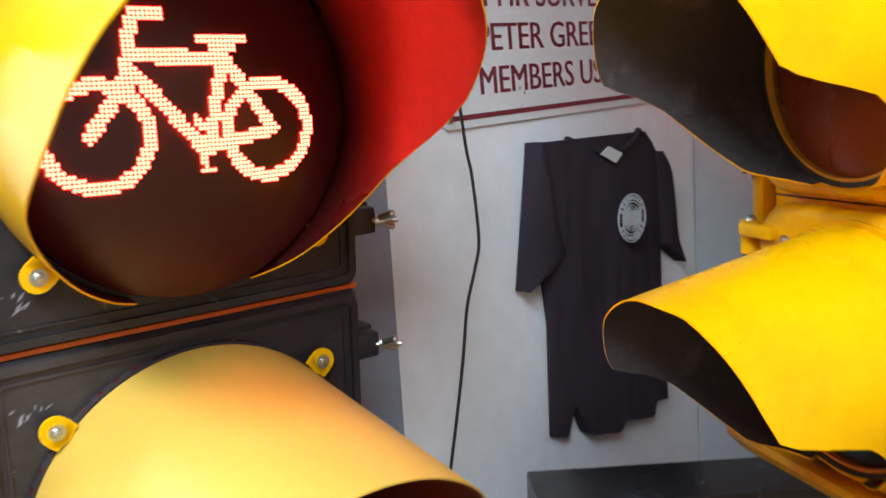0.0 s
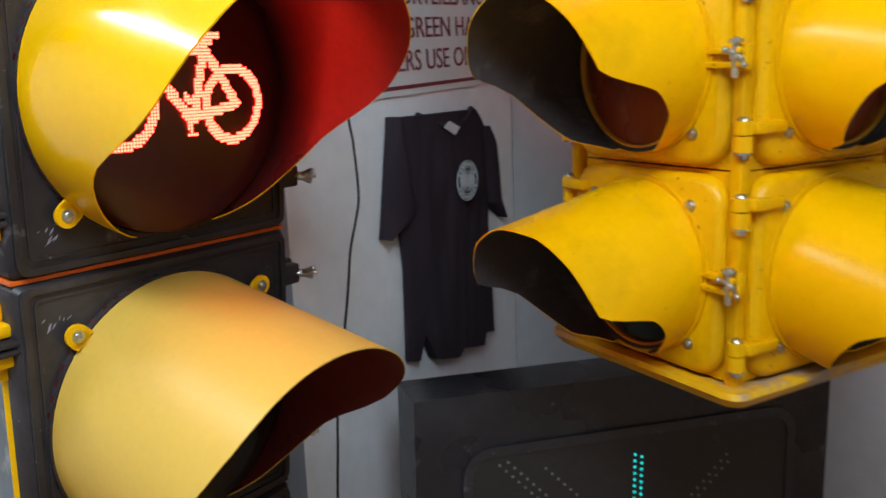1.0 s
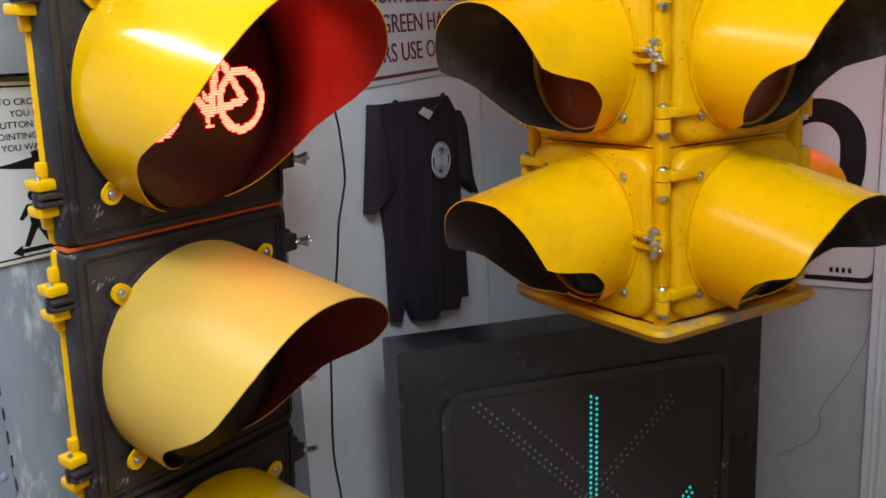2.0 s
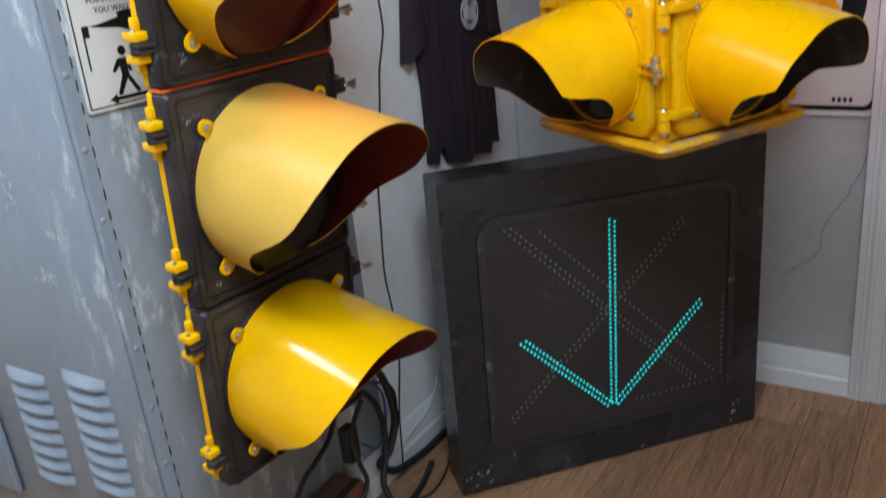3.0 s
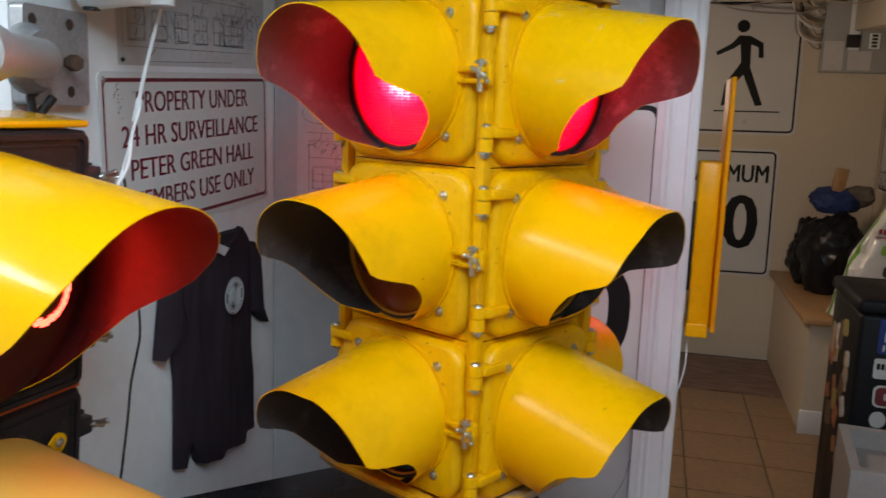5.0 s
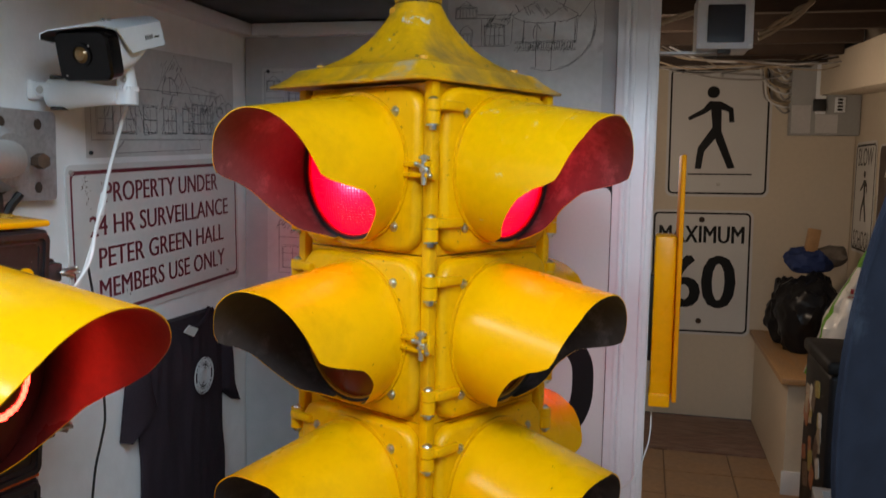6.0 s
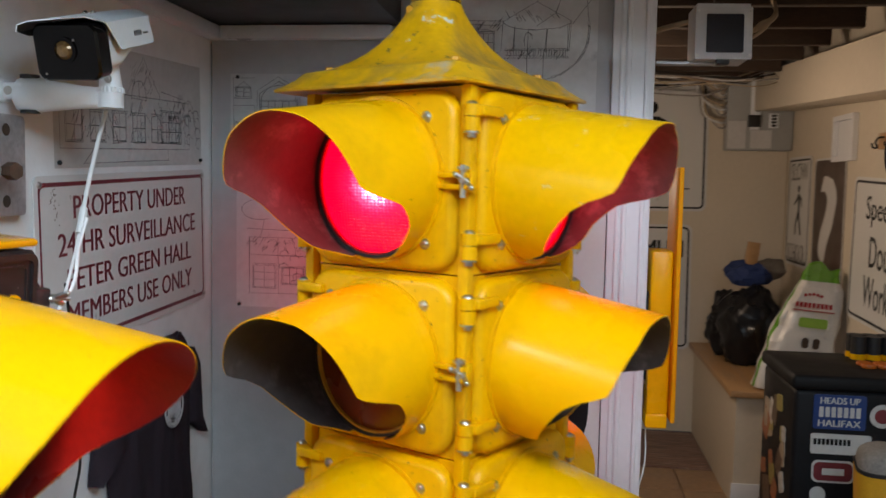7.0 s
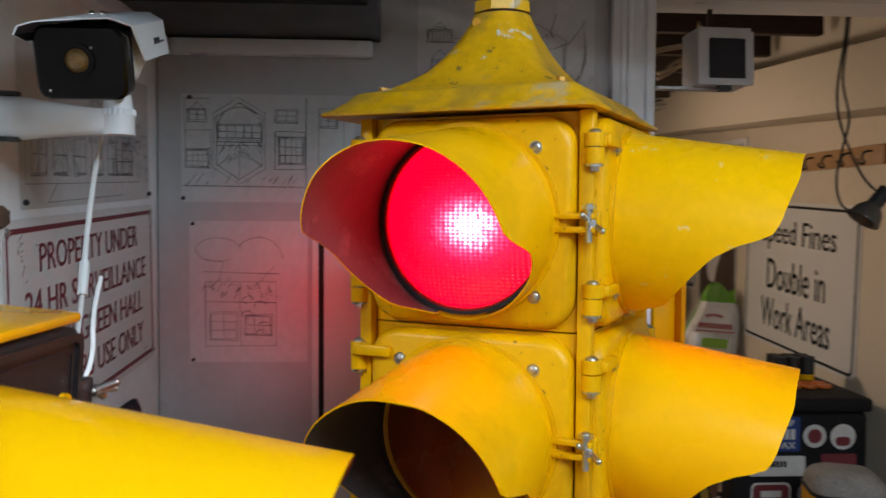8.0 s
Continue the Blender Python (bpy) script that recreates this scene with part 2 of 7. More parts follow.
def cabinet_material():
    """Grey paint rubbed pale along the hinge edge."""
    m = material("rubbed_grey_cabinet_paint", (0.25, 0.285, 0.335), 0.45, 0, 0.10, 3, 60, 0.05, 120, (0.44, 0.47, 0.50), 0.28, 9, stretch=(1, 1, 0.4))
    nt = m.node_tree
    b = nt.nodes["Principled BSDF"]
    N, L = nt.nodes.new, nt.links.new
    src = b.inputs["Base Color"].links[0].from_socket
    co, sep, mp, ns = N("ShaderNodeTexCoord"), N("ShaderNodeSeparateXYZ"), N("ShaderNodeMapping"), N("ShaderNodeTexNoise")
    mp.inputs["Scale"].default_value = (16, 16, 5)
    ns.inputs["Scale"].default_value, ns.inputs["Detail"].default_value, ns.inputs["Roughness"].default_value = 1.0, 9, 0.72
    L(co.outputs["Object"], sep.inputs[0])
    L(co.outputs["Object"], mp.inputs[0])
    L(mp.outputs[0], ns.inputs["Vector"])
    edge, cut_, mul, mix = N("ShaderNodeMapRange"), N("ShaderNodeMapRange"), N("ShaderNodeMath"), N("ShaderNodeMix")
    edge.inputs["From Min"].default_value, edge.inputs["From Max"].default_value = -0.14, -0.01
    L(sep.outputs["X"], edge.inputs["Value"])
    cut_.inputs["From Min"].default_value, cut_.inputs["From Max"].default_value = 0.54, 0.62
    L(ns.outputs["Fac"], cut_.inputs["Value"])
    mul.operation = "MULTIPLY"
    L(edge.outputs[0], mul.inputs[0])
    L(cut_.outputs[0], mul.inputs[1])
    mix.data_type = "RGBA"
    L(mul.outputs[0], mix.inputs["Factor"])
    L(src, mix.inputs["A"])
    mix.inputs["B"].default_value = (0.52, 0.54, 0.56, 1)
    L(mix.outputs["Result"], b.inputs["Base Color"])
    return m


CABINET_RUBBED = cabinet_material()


def plank_material():
    m = material("oak_laminate", (0.34, 0.18, 0.10), 0.36, 0, 0.5, 3.5, 22, 0.08, None, (0.14, 0.06, 0.028), 0.55, 4.2, stretch=(16, 1.3, 1))
    nt = m.node_tree
    b = nt.nodes["Principled BSDF"]
    src = b.inputs["Base Color"].links[0].from_socket
    oi = nt.nodes.new("ShaderNodeObjectInfo")
    hs = nt.nodes.new("ShaderNodeHueSaturation")
    r = nt.nodes.new("ShaderNodeMapRange")
    r.inputs["To Min"].default_value, r.inputs["To Max"].default_value = 0.82, 1.15
    nt.links.new(oi.outputs["Random"], r.inputs["Value"])
    nt.links.new(r.outputs[0], hs.inputs["Value"])
    nt.links.new(src, hs.inputs["Color"])
    nt.links.new(hs.outputs[0], b.inputs["Base Color"])
    weather(m, (0.10, 0.045, 0.022), 7, 0.52, 0.16, 0.75, (9, 0.7, 1), 4)
    weather(m, (0.055, 0.026, 0.014), 60, 0.58, 0.08, 0.75, (3.2, 0.12, 1), 8)
    weather(m, (0.44, 0.26, 0.14), 30, 0.60, 0.10, 0.45, (4, 0.15, 1), 2)
    return m


PLANK = plank_material()
TILE = material("brown_ceramic_tile", (0.30, 0.185, 0.10), 0.4, 0, 0.3, 5, 30, 0.08, None, (0.15, 0.08, 0.04), 0.35, 6)
GROUT = material("dark_grout", (0.20, 0.135, 0.085), 0.85, 0, 0.2, 20, 90, 0.2)
MAT_BROWN = material("dark_brown_boards", (0.17, 0.088, 0.062), 0.5, 0, 0.5, 4, 26, 0.3, None, (0.34, 0.24, 0.19), 0.42, 5, stretch=(1.5, 16, 1))
weather(MAT_BROWN, (0.38, 0.27, 0.21), 10, 0.50, 0.10, 0.8, (0.6, 9, 1), 2)
weather(MAT_BROWN, (0.05, 0.026, 0.018), 12, 0.56, 0.08, 0.8, (0.5, 8, 1), 6)


def red_lens_material():
    """A lit red prismatic lens: hot in the middle where the lamp sits, with a fine prism grid."""
    m = material("lit_red_prism_lens", (0.55, 0.005, 0.03), 0.22, 0, 0.05, 6, 120, 0.3, None, coat=0.5)
    nt = m.node_tree
    b = nt.nodes["Principled BSDF"]
    N, L = nt.nodes.new, nt.links.new
    co = N("ShaderNodeTexCoord")
    squash = N("ShaderNodeMapping")
    squash.vector_type = "POINT"
    squash.inputs["Location"].default_value = (-0.012, 0, 0.006)
    squash.inputs["Scale"].default_value = (0.86, 0, 1.12)
    L(co.outputs["Object"], squash.inputs[0])
    d = N("ShaderNodeVectorMath")
    d.operation = "LENGTH"
    L(squash.outputs[0], d.inputs[0])
    r = N("ShaderNodeMapRange")
    r.interpolation_type = "SMOOTHSTEP"
    r.inputs["From Min"].default_value, r.inputs["From Max"].default_value = 0.0, 0.080
    r.inputs["To Min"].default_value, r.inputs["To Max"].default_value = 1.0, 0.0
    L(d.outputs["Value"], r.inputs["Value"])
    sep = N("ShaderNodeSeparateXYZ")
    L(co.outputs["Object"], sep.inputs[0])
    waves = []
    for axis, pitch in (("X", 0.0062), ("Z", 0.0044)):
        mu, si = N("ShaderNodeMath"), N("ShaderNodeMath")
        mu.operation, si.operation = "MULTIPLY", "SINE"
        mu.inputs[1].default_value = 2 * math.pi / pitch
        L(sep.outputs[axis], mu.inputs[0])
        L(mu.outputs[0], si.inputs[0])
        waves.append(si)
    grid = N("ShaderNodeMath")
    grid.operation = "ADD"
    L(waves[0].outputs[0], grid.inputs[0])
    L(waves[1].outputs[0], grid.inputs[1])
    gr = N("ShaderNodeMapRange")
    gr.inputs["From Min"].default_value, gr.inputs["From Max"].default_value = -1.6, 2
    gr.inputs["To Min"].default_value, gr.inputs["To Max"].default_value = 0.84, 1.22
    L(grid.outputs[0], gr.inputs["Value"])
    # each prism tilts a little differently, so that some catch the lamp
    cell = N("ShaderNodeTexVoronoi")
    cell.inputs["Scale"].default_value = 190
    L(co.outputs["Object"], cell.inputs["Vector"])
    tilt = N("ShaderNodeMapRange")
    tilt.inputs["To Min"].default_value, tilt.inputs["To Max"].default_value = 0.84, 1.16
    L(cell.outputs["Color"], tilt.inputs["Value"])
    spark, hot_spark = N("ShaderNodeMath"), N("ShaderNodeMath")
    spark.operation = hot_spark.operation = "MULTIPLY"
    L(gr.outputs[0], spark.inputs[0])
    L(tilt.outputs[0], spark.inputs[1])
    L(r.outputs[0], hot_spark.inputs[0])
    L(spark.outputs[0], hot_spark.inputs[1])
    ramp = N("ShaderNodeValToRGB")
    e = ramp.color_ramp.elements
    e[0].position, e[0].color = 0.0, (0.42, 0.0, 0.006, 1)
    e[1].position, e[1].color = 1.0, (3.6, 0.60, 0.72, 1)
    for place, colour in ((0.40, (1.1, 0.0015, 0.016, 1)), (0.62, (1.7, 0.012, 0.045, 1)), (0.80, (2.5, 0.06, 0.11, 1)), (0.92, (3.0, 0.20, 0.28, 1))):
        ramp.color_ramp.elements.new(place).color = colour
    L(hot_spark.outputs[0], ramp.inputs[0])
    L(ramp.outputs[0], b.inputs["Emission Color"])
    b.inputs["Emission Strength"].default_value = 9.0
    bp = N("ShaderNodeBump")
    bp.inputs["Strength"].default_value, bp.inputs["Distance"].default_value = 0.6, 0.001
    L(grid.outputs[0], bp.inputs["Height"])
    L(bp.outputs[0], b.inputs["Normal"])
    return m


LENS_RED = red_lens_material()


# ---- mesh helpers ----
def finish(me, angle=35):
    me.shade_smooth()
    me.set_sharp_from_angle(angle=radians(angle))
    return me


def part(name, bm, mat, parent=None, label="", m=None):
    me = bpy.data.meshes.new(name)
    bmesh.ops.recalc_face_normals(bm, faces=bm.faces)
    bm.to_mesh(me)
    bm.free()
    for k in (mat if isinstance(mat, (list, tuple)) else [mat]):
        me.materials.append(k)
    finish(me)
    ob = new(name, me)
    if parent is not None:
        ob.parent = parent
    if m is not None:
        ob.matrix_basis = m
    if label:
        ob["label"] = label
    return ob


def again(ob, m, parent=None):
    """One more part on the same mesh, at the pose m."""
    o = bpy.data.objects.new(ob.name.split(".")[0], ob.data)
    scene.collection.objects.link(o)
    o.parent = parent if parent is not None else ob.parent
    o.matrix_basis = m
    return o


def thing(name, m, label, category, group="", kind=""):
    ob = new(name)
    ob.empty_display_size = 0.05
    ob.matrix_basis = m
    return tagged(ob, label, category, group, kind)


def solid(name, bm, mat, label, category, m=None, group="", kind=""):
    return tagged(part(name, bm, mat, None, "", m), label, category, group, kind)


def box(bm, lo, hi, bevel=0.0, seg=2, mat=0):
    lo, hi = Vector(lo), Vector(hi)
    r = bmesh.ops.create_cube(bm, size=1, matrix=Matrix.Translation((lo + hi) / 2) @ Matrix.Diagonal((*(hi - lo), 1)))
    fs = set(f for v in r["verts"] for f in v.link_faces)
    if bevel:
        g = bmesh.ops.bevel(bm, geom=list(set(e for v in r["verts"] for e in v.link_edges)), offset=bevel, segments=seg, affect="EDGES", profile=0.5)
        fs = set(g["faces"]) | set(f for f in fs if f.is_valid)
    for f in fs:
        f.material_index = mat
    return bm


def boxed(lo, hi, bevel=0.0, seg=2):
    return box(bmesh.new(), lo, hi, bevel, seg)


def rod(bm, a, b, r, r2=None, n=16, caps=True, mat=0):
    a, b = Vector(a), Vector(b)
    q = (b - a).to_track_quat("Z", "Y").to_matrix().to_4x4()
    res = bmesh.ops.create_cone(bm, cap_ends=caps, segments=n, radius1=r, radius2=r if r2 is None else r2, depth=(b - a).length, matrix=Matrix.Translation((a + b) / 2) @ q)
    for f in set(f for v in res["verts"] for f in v.link_faces):
        f.material_index = mat
    return bm


def ball(bm, c, r, n=12, scale=(1, 1, 1)):
    bmesh.ops.create_uvsphere(bm, u_segments=n, v_segments=max(6, n // 2), radius=r, matrix=Matrix.Translation(c) @ Matrix.Diagonal((*scale, 1)))
    return bm


def smooth_path(points, n=8):
    """A Catmull-Rom line through the points."""
    p = [Vector(q) for q in points]
    p = [p[0] * 2 - p[1]] + p + [p[-1] * 2 - p[-2]]
    out = []
    for i in range(1, len(p) - 2):
        for k in range(n):
            t = k / n
            out.append(0.5 * ((2 * p[i]) + (p[i + 1] - p[i - 1]) * t + (2 * p[i - 1] - 5 * p[i] + 4 * p[i + 1] - p[i + 2]) * t * t + (3 * p[i] - p[i - 1] - 3 * p[i + 1] + p[i + 2]) * t ** 3))
    return out + [p[-2]]


def tube(bm, points, r, n=8, smooth=8):
    pts = smooth_path(points, smooth) if smooth else [Vector(q) for q in points]
    rings = []
    up = Vector((0.31, 0.17, 0.93))
    for i, q in enumerate(pts):
        d = (pts[min(i + 1, len(pts) - 1)] - pts[max(i - 1, 0)]).normalized()
        s = d.cross(up)
        if s.length < 1e-3:
            s = d.cross(Vector((1, 0, 0)))
        s.normalize()
        w = s.cross(d)
        up = w
        rings.append([bm.verts.new(q + r * (math.cos(a) * s + math.sin(a) * w)) for a in (2 * math.pi * k / n for k in range(n))])
    for a, b in zip(rings, rings[1:]):
        for k in range(n):
            bm.faces.new((a[k], a[(k + 1) % n], b[(k + 1) % n], b[k]))
    bm.faces.new(rings[0][::-1])
    bm.faces.new(rings[-1])
    return bm


def outline(w, h, r, n=6, cx=0.0, cz=0.0):
    """A rounded rectangle as (x, z) pairs."""
    out = []
    for sx, sz, a0 in ((1, 1, 0), (-1, 1, 90), (-1, -1, 180), (1, -1, 270)):
        for k in range(n + 1):
            a = radians(a0 + 90 * k / n)
            out.append((cx + sx * (w / 2 - r) + r * math.cos(a), cz + sz * (h / 2 - r) + r * math.sin(a)))
    return out


def slab(bm, shape, y0, y1, mat=0):
    """An (x, z) outline extruded from y0 (front) to y1 (back)."""
    a = [bm.verts.new((x, y0, z)) for x, z in shape]
    b = [bm.verts.new((x, y1, z)) for x, z in shape]
    n = len(a)
    fs = [bm.faces.new(a), bm.faces.new(b[::-1])]
    fs += [bm.faces.new((a[i], b[i], b[(i + 1) % n], a[(i + 1) % n])) for i in range(n)]
    for f in fs:
        f.material_index = mat
    return bm


def layers(bm, shapes, close=True, mat=0):
    """Skins a stack of equally long outlines, each (shape, y)."""
    rings = [[bm.verts.new((x, y, z)) for x, z in shape] for shape, y in shapes]
    n = len(rings[0])
    for a, b in zip(rings, rings[1:]):
        for i in range(n):
            bm.faces.new((a[i], b[i], b[(i + 1) % n], a[(i + 1) % n])).material_index = mat
    if close:
        bm.faces.new(rings[0]).material_index = mat
        bm.faces.new(rings[-1][::-1]).material_index = mat
    return bm


def ring(bm, outer, inner, y0, y1):
    """A flat frame between two equally long outlines."""
    n = len(outer)
    v = [[bm.verts.new((x, y, z)) for x, z in s] for s, y in ((outer, y0), (inner, y0), (inner, y1), (outer, y1))]
    for k in range(4):
        a, b = v[k], v[(k + 1) % 4]
        for i in range(n):
            bm.faces.new((a[i], b[i], b[(i + 1) % n], a[(i + 1) % n]))
    return bm


def circle(r, n=48, cx=0.0, cz=0.0):
    return [(cx + r * math.cos(2 * math.pi * k / n), cz + r * math.sin(2 * math.pi * k / n)) for k in range(n)]


def lathe(bm, profile, n=32, mat=0):
    """Turns (radius, y) pairs about the y axis."""
    rings = [[bm.verts.new((r * math.cos(2 * math.pi * k / n), y, r * math.sin(2 * math.pi * k / n))) for k in range(n)] for r, y in profile]
    for a, b in zip(rings, rings[1:]):
        for k in range(n):
            bm.faces.new((a[k], b[k], b[(k + 1) % n], a[(k + 1) % n])).material_index = mat
    if profile[0][0] > 0:
        bm.faces.new(rings[0]).material_index = mat
    if profile[-1][0] > 0:
        bm.faces.new(rings[-1][::-1]).material_index = mat
    return bm


def lettering(text, width, height, align="CENTER", bold=0.0, depth=0.0006):
    """A bmesh of built-in-font text fitted to width x height in x and z, in front of y = 0."""
    cu = bpy.data.curves.new("text", "FONT")
    cu.body, cu.size, cu.extrude = text, 1.0, 0.0
    cu.resolution_u = 3
    ob = bpy.data.objects.new("text", cu)
    scene.collection.objects.link(ob)
    dg = bpy.context.evaluated_depsgraph_get()
    me = bpy.data.meshes.new_from_object(ob.evaluated_get(dg))
    bm = bmesh.new()
    layer = {}
    for k in ((0, -1, 1) if bold else (0,)):
        n = len(bm.verts)
        bm.from_mesh(me)
        bm.verts.ensure_lookup_table()
        for v in bm.verts[n:]:
            v.co.x += k * bold
            layer[v] = 0.00007 * k
    xs, ys = [v.co.x for v in bm.verts], [v.co.y for v in bm.verts]
    x0, x1, y0, y1 = min(xs), max(xs), min(ys), max(ys)
    for v in bm.verts:
        fx = (v.co.x - x0) / (x1 - x0) - (0.5 if align == "CENTER" else 0.0)
        v.co = (fx * width, -depth - layer[v], ((v.co.y - y0) / (y1 - y0) - 0.5) * height)
    bpy.data.objects.remove(ob)
    bpy.data.curves.remove(cu)
    bpy.data.meshes.remove(me)
    return bm


def moved(bm, m):
    bmesh.ops.transform(bm, matrix=m, verts=bm.verts)
    return bm


# ---- structure ----
FAR, RIGHT, CEILING, FLOOR = 3.45, 2.16, 2.32, -0.014


def build_structure():
    solid("wall_west", boxed((-0.12, -0.882, FLOOR), (0, 0.12, CEILING)), WALL, "white painted wall with a surveillance notice and a shirt", "wall", kind="structure")
    solid("wall_west_return", boxed((-1.6, -0.882, FLOOR), (-0.125, -0.76, CEILING)), WALL, "white painted wall behind the grey cabinet", "wall", kind="structure")
    solid("wall_outer_west", boxed((-1.72, -4.1, FLOOR), (-1.605, -0.885, CEILING)), WALL, "plain white wall", "wall", kind="structure")
    solid("wall_north", boxed((0.004, 0, FLOOR), (0.993, 0.12, CEILING)), WALL_GREY_DIM, "cracked white painted wall with pencil drawings", "wall", kind="structure")
    solid("wall_south", boxed((-1.72, -4.22, FLOOR), (RIGHT + 0.12, -4.105, CEILING)), WALL, "plain white wall", "wall", kind="structure")
    solid("wall_east", boxed((RIGHT, -4.1, FLOOR), (RIGHT + 0.12, FAR + 0.12, CEILING)), HALL_WALL, "cream painted wall of the hallway", "wall", kind="structure")
    solid("wall_hall_end", boxed((0.5, FAR, FLOOR), (RIGHT - 0.004, FAR + 0.12, CEILING)), HALL_WALL, "cream painted end wall of the hallway", "wall", kind="structure")
    solid("wall_hall_west", boxed((0.5, 0.125, FLOOR), (0.62, FAR - 0.004, CEILING)), HALL_WALL, "cream painted hallway wall", "wall", kind="structure")
    solid("ceiling", boxed((-1.72, -4.2, CEILING + 0.004), (RIGHT, 0.12, CEILING + 0.1)), CEIL, "plain painted ceiling", "ceiling", kind="structure")
    # Out of view; added to keep lamp light off the upper walls.
    solid("ceiling_low_shade", boxed((0.468, -0.95, 1.925), (RIGHT - 0.002, -0.024, CEILING)), CEIL, "unseen lowered ceiling added to shade the upper walls", "ceiling", kind="structure")
    solid("wall_north_head", boxed((1.008, 0.0, 2.101), (RIGHT - 0.002, 0.12, CEILING)), WALL_GREY_DIM, "white painted wall over the opening", "wall", kind="structure")
    solid("ceiling_hall", boxed((0.5, 0.13, CEILING + 0.004), (RIGHT, FAR, CEILING + 0.1)), JOIST, "dark boards above the hallway joists", "ceiling", kind="structure")
    # casing of the opening
    bm = boxed((0.912, -0.022, FLOOR), (1.001, 0, 2.1), 0.003)
    for x in (0.928, 0.942, 0.980):
        box(bm, (x, -0.027, FLOOR), (x + 0.010, -0.0215, 2.1), 0.002)
    box(bm, (0.994, 0.0, FLOOR), (1.004, 0.13, 2.1), 0.001)
    solid("door_casing", bm, TRIM, "white moulded door casing", "casing", kind="structure")
    bm = boxed((1.005, -0.022, 1.933), (RIGHT - 0.01, 0.13, 2.1), 0.003)
    solid("door_header", bm, TRIM, "white painted header over the opening", "casing", kind="structure")

    def skirting(name, a, b, axis):
        bm = bmesh.new()
        prof = [(0, 0), (0.016, 0), (0.016, 0.045), (0.012, 0.05), (0.012, 0.085), (0.008, 0.092), (0.008, 0.104), (0.003, 0.112), (0, 0.112)]
        ends = []
        for t in (a, b):
            ends.append([bm.verts.new((d, t, z + FLOOR) if axis == "y" else (t, -d, z + FLOOR)) for d, z in prof])
        for i in range(len(prof)):
            j = (i + 1) % len(prof)
            bm.faces.new((ends[0][i], ends[1][i], ends[1][j], ends[0][j]))
        bm.faces.new(ends[0])
        bm.faces.new(ends[1][::-1])
        return solid(name, bm, TRIM, "white moulded skirting board", "baseboard", kind="structure")
    skirting("baseboard_west", -0.875, -0.018, "y")
    skirting("baseboard_north", 0.0, 0.911, "x")
    # dark soffit panel in the corner with its white trim
    # Its unseen southern length is extended to shade the upper west wall.
    solid("soffit", boxed((0.0, -1.35, 1.832), (0.446, -0.002, 1.9), 0.002), SOFFIT, "dark grey panelled soffit in the corner", "soffit", kind="structure")
    bm = boxed((0.0, -1.35, 1.80), (0.035, -0.002, 1.83), 0.004)
    box(bm, (0.036, -0.035, 1.80), (0.43, -0.002, 1.83), 0.004)
    solid("trim", bm, TRIM, "white trim round the dark soffit", "trim", kind="structure")
    bm = bmesh.new()
    box(bm, (0.036, -0.34, 1.826), (0.43, -0.335, 1.833))
    solid("soffit_seam", bm, BLACK, "dark joint across the soffit panel", "trim", kind="structure")


def build_floor():
    solid("subfloor", boxed((-1.72, -4.2, -0.1), (RIGHT, FAR, FLOOR - 0.012)), GROUT, "floor under the laminate boards", "floor", kind="structure")
    floor = tagged(new("floor"), "oak laminate plank floor", "floor", kind="structure")
    w, length = 0.127, 1.2
    rnd = random.Random(3)
    x = -1.7
    while x < RIGHT - 0.02:
        y = -4.1 - rnd.random() * length
        while y < 0.0:
            y1 = y + length
            a, b = max(y, -4.1), min(y1, 0.06)
            if b - a > 0.02 and b > -1.9 or x < 0:
                bm = boxed((-w / 2 + 0.0006, -(b - a) / 2 + 0.0006, -0.011), (w / 2 - 0.0006, (b - a) / 2 - 0.0006, 0), 0.0007, 1)
                part("plank", bm, PLANK, floor, m=pose(x + w / 2, (a + b) / 2, FLOOR))
            elif b - a > 0.02:
                bm = boxed((-w / 2 + 0.0006, -(b - a) / 2 + 0.0006, -0.011), (w / 2 - 0.0006, (b - a) / 2 - 0.0006, 0))
                part("plank", bm, PLANK, floor, m=pose(x + w / 2, (a + b) / 2, FLOOR))
            y = y1
        x += w
    hall = tagged(new("floor_hall"), "brown ceramic tile floor of the hallway", "floor", kind="structure")
    s = 0.33
    tile = None
    for i in range(4):
        for j in range(8):
            m = pose(0.80 + s * (i + 0.5), 0.07 + s * (j + 0.5), FLOOR)
            if tile is None:
                tile = part("tile", boxed((-s / 2 + 0.004, -s / 2 + 0.004, -0.011), (s / 2 - 0.004, s / 2 - 0.004, 0), 0.0015, 1), TILE, hall, m=m)
            else:
                again(tile, m)
    boards = tagged(new("floor_hall_boards"), "dark brown boards at the end of the hallway", "floor", kind="structure")
    for k in range(7):
        y = 2.72 + 0.1 * k
        part("board", boxed((0.63, y + 0.001, FLOOR - 0.011), (1.66, y + 0.099, FLOOR + 0.004), 0.001, 1), MAT_BROWN, boards)


build_structure()
build_floor()


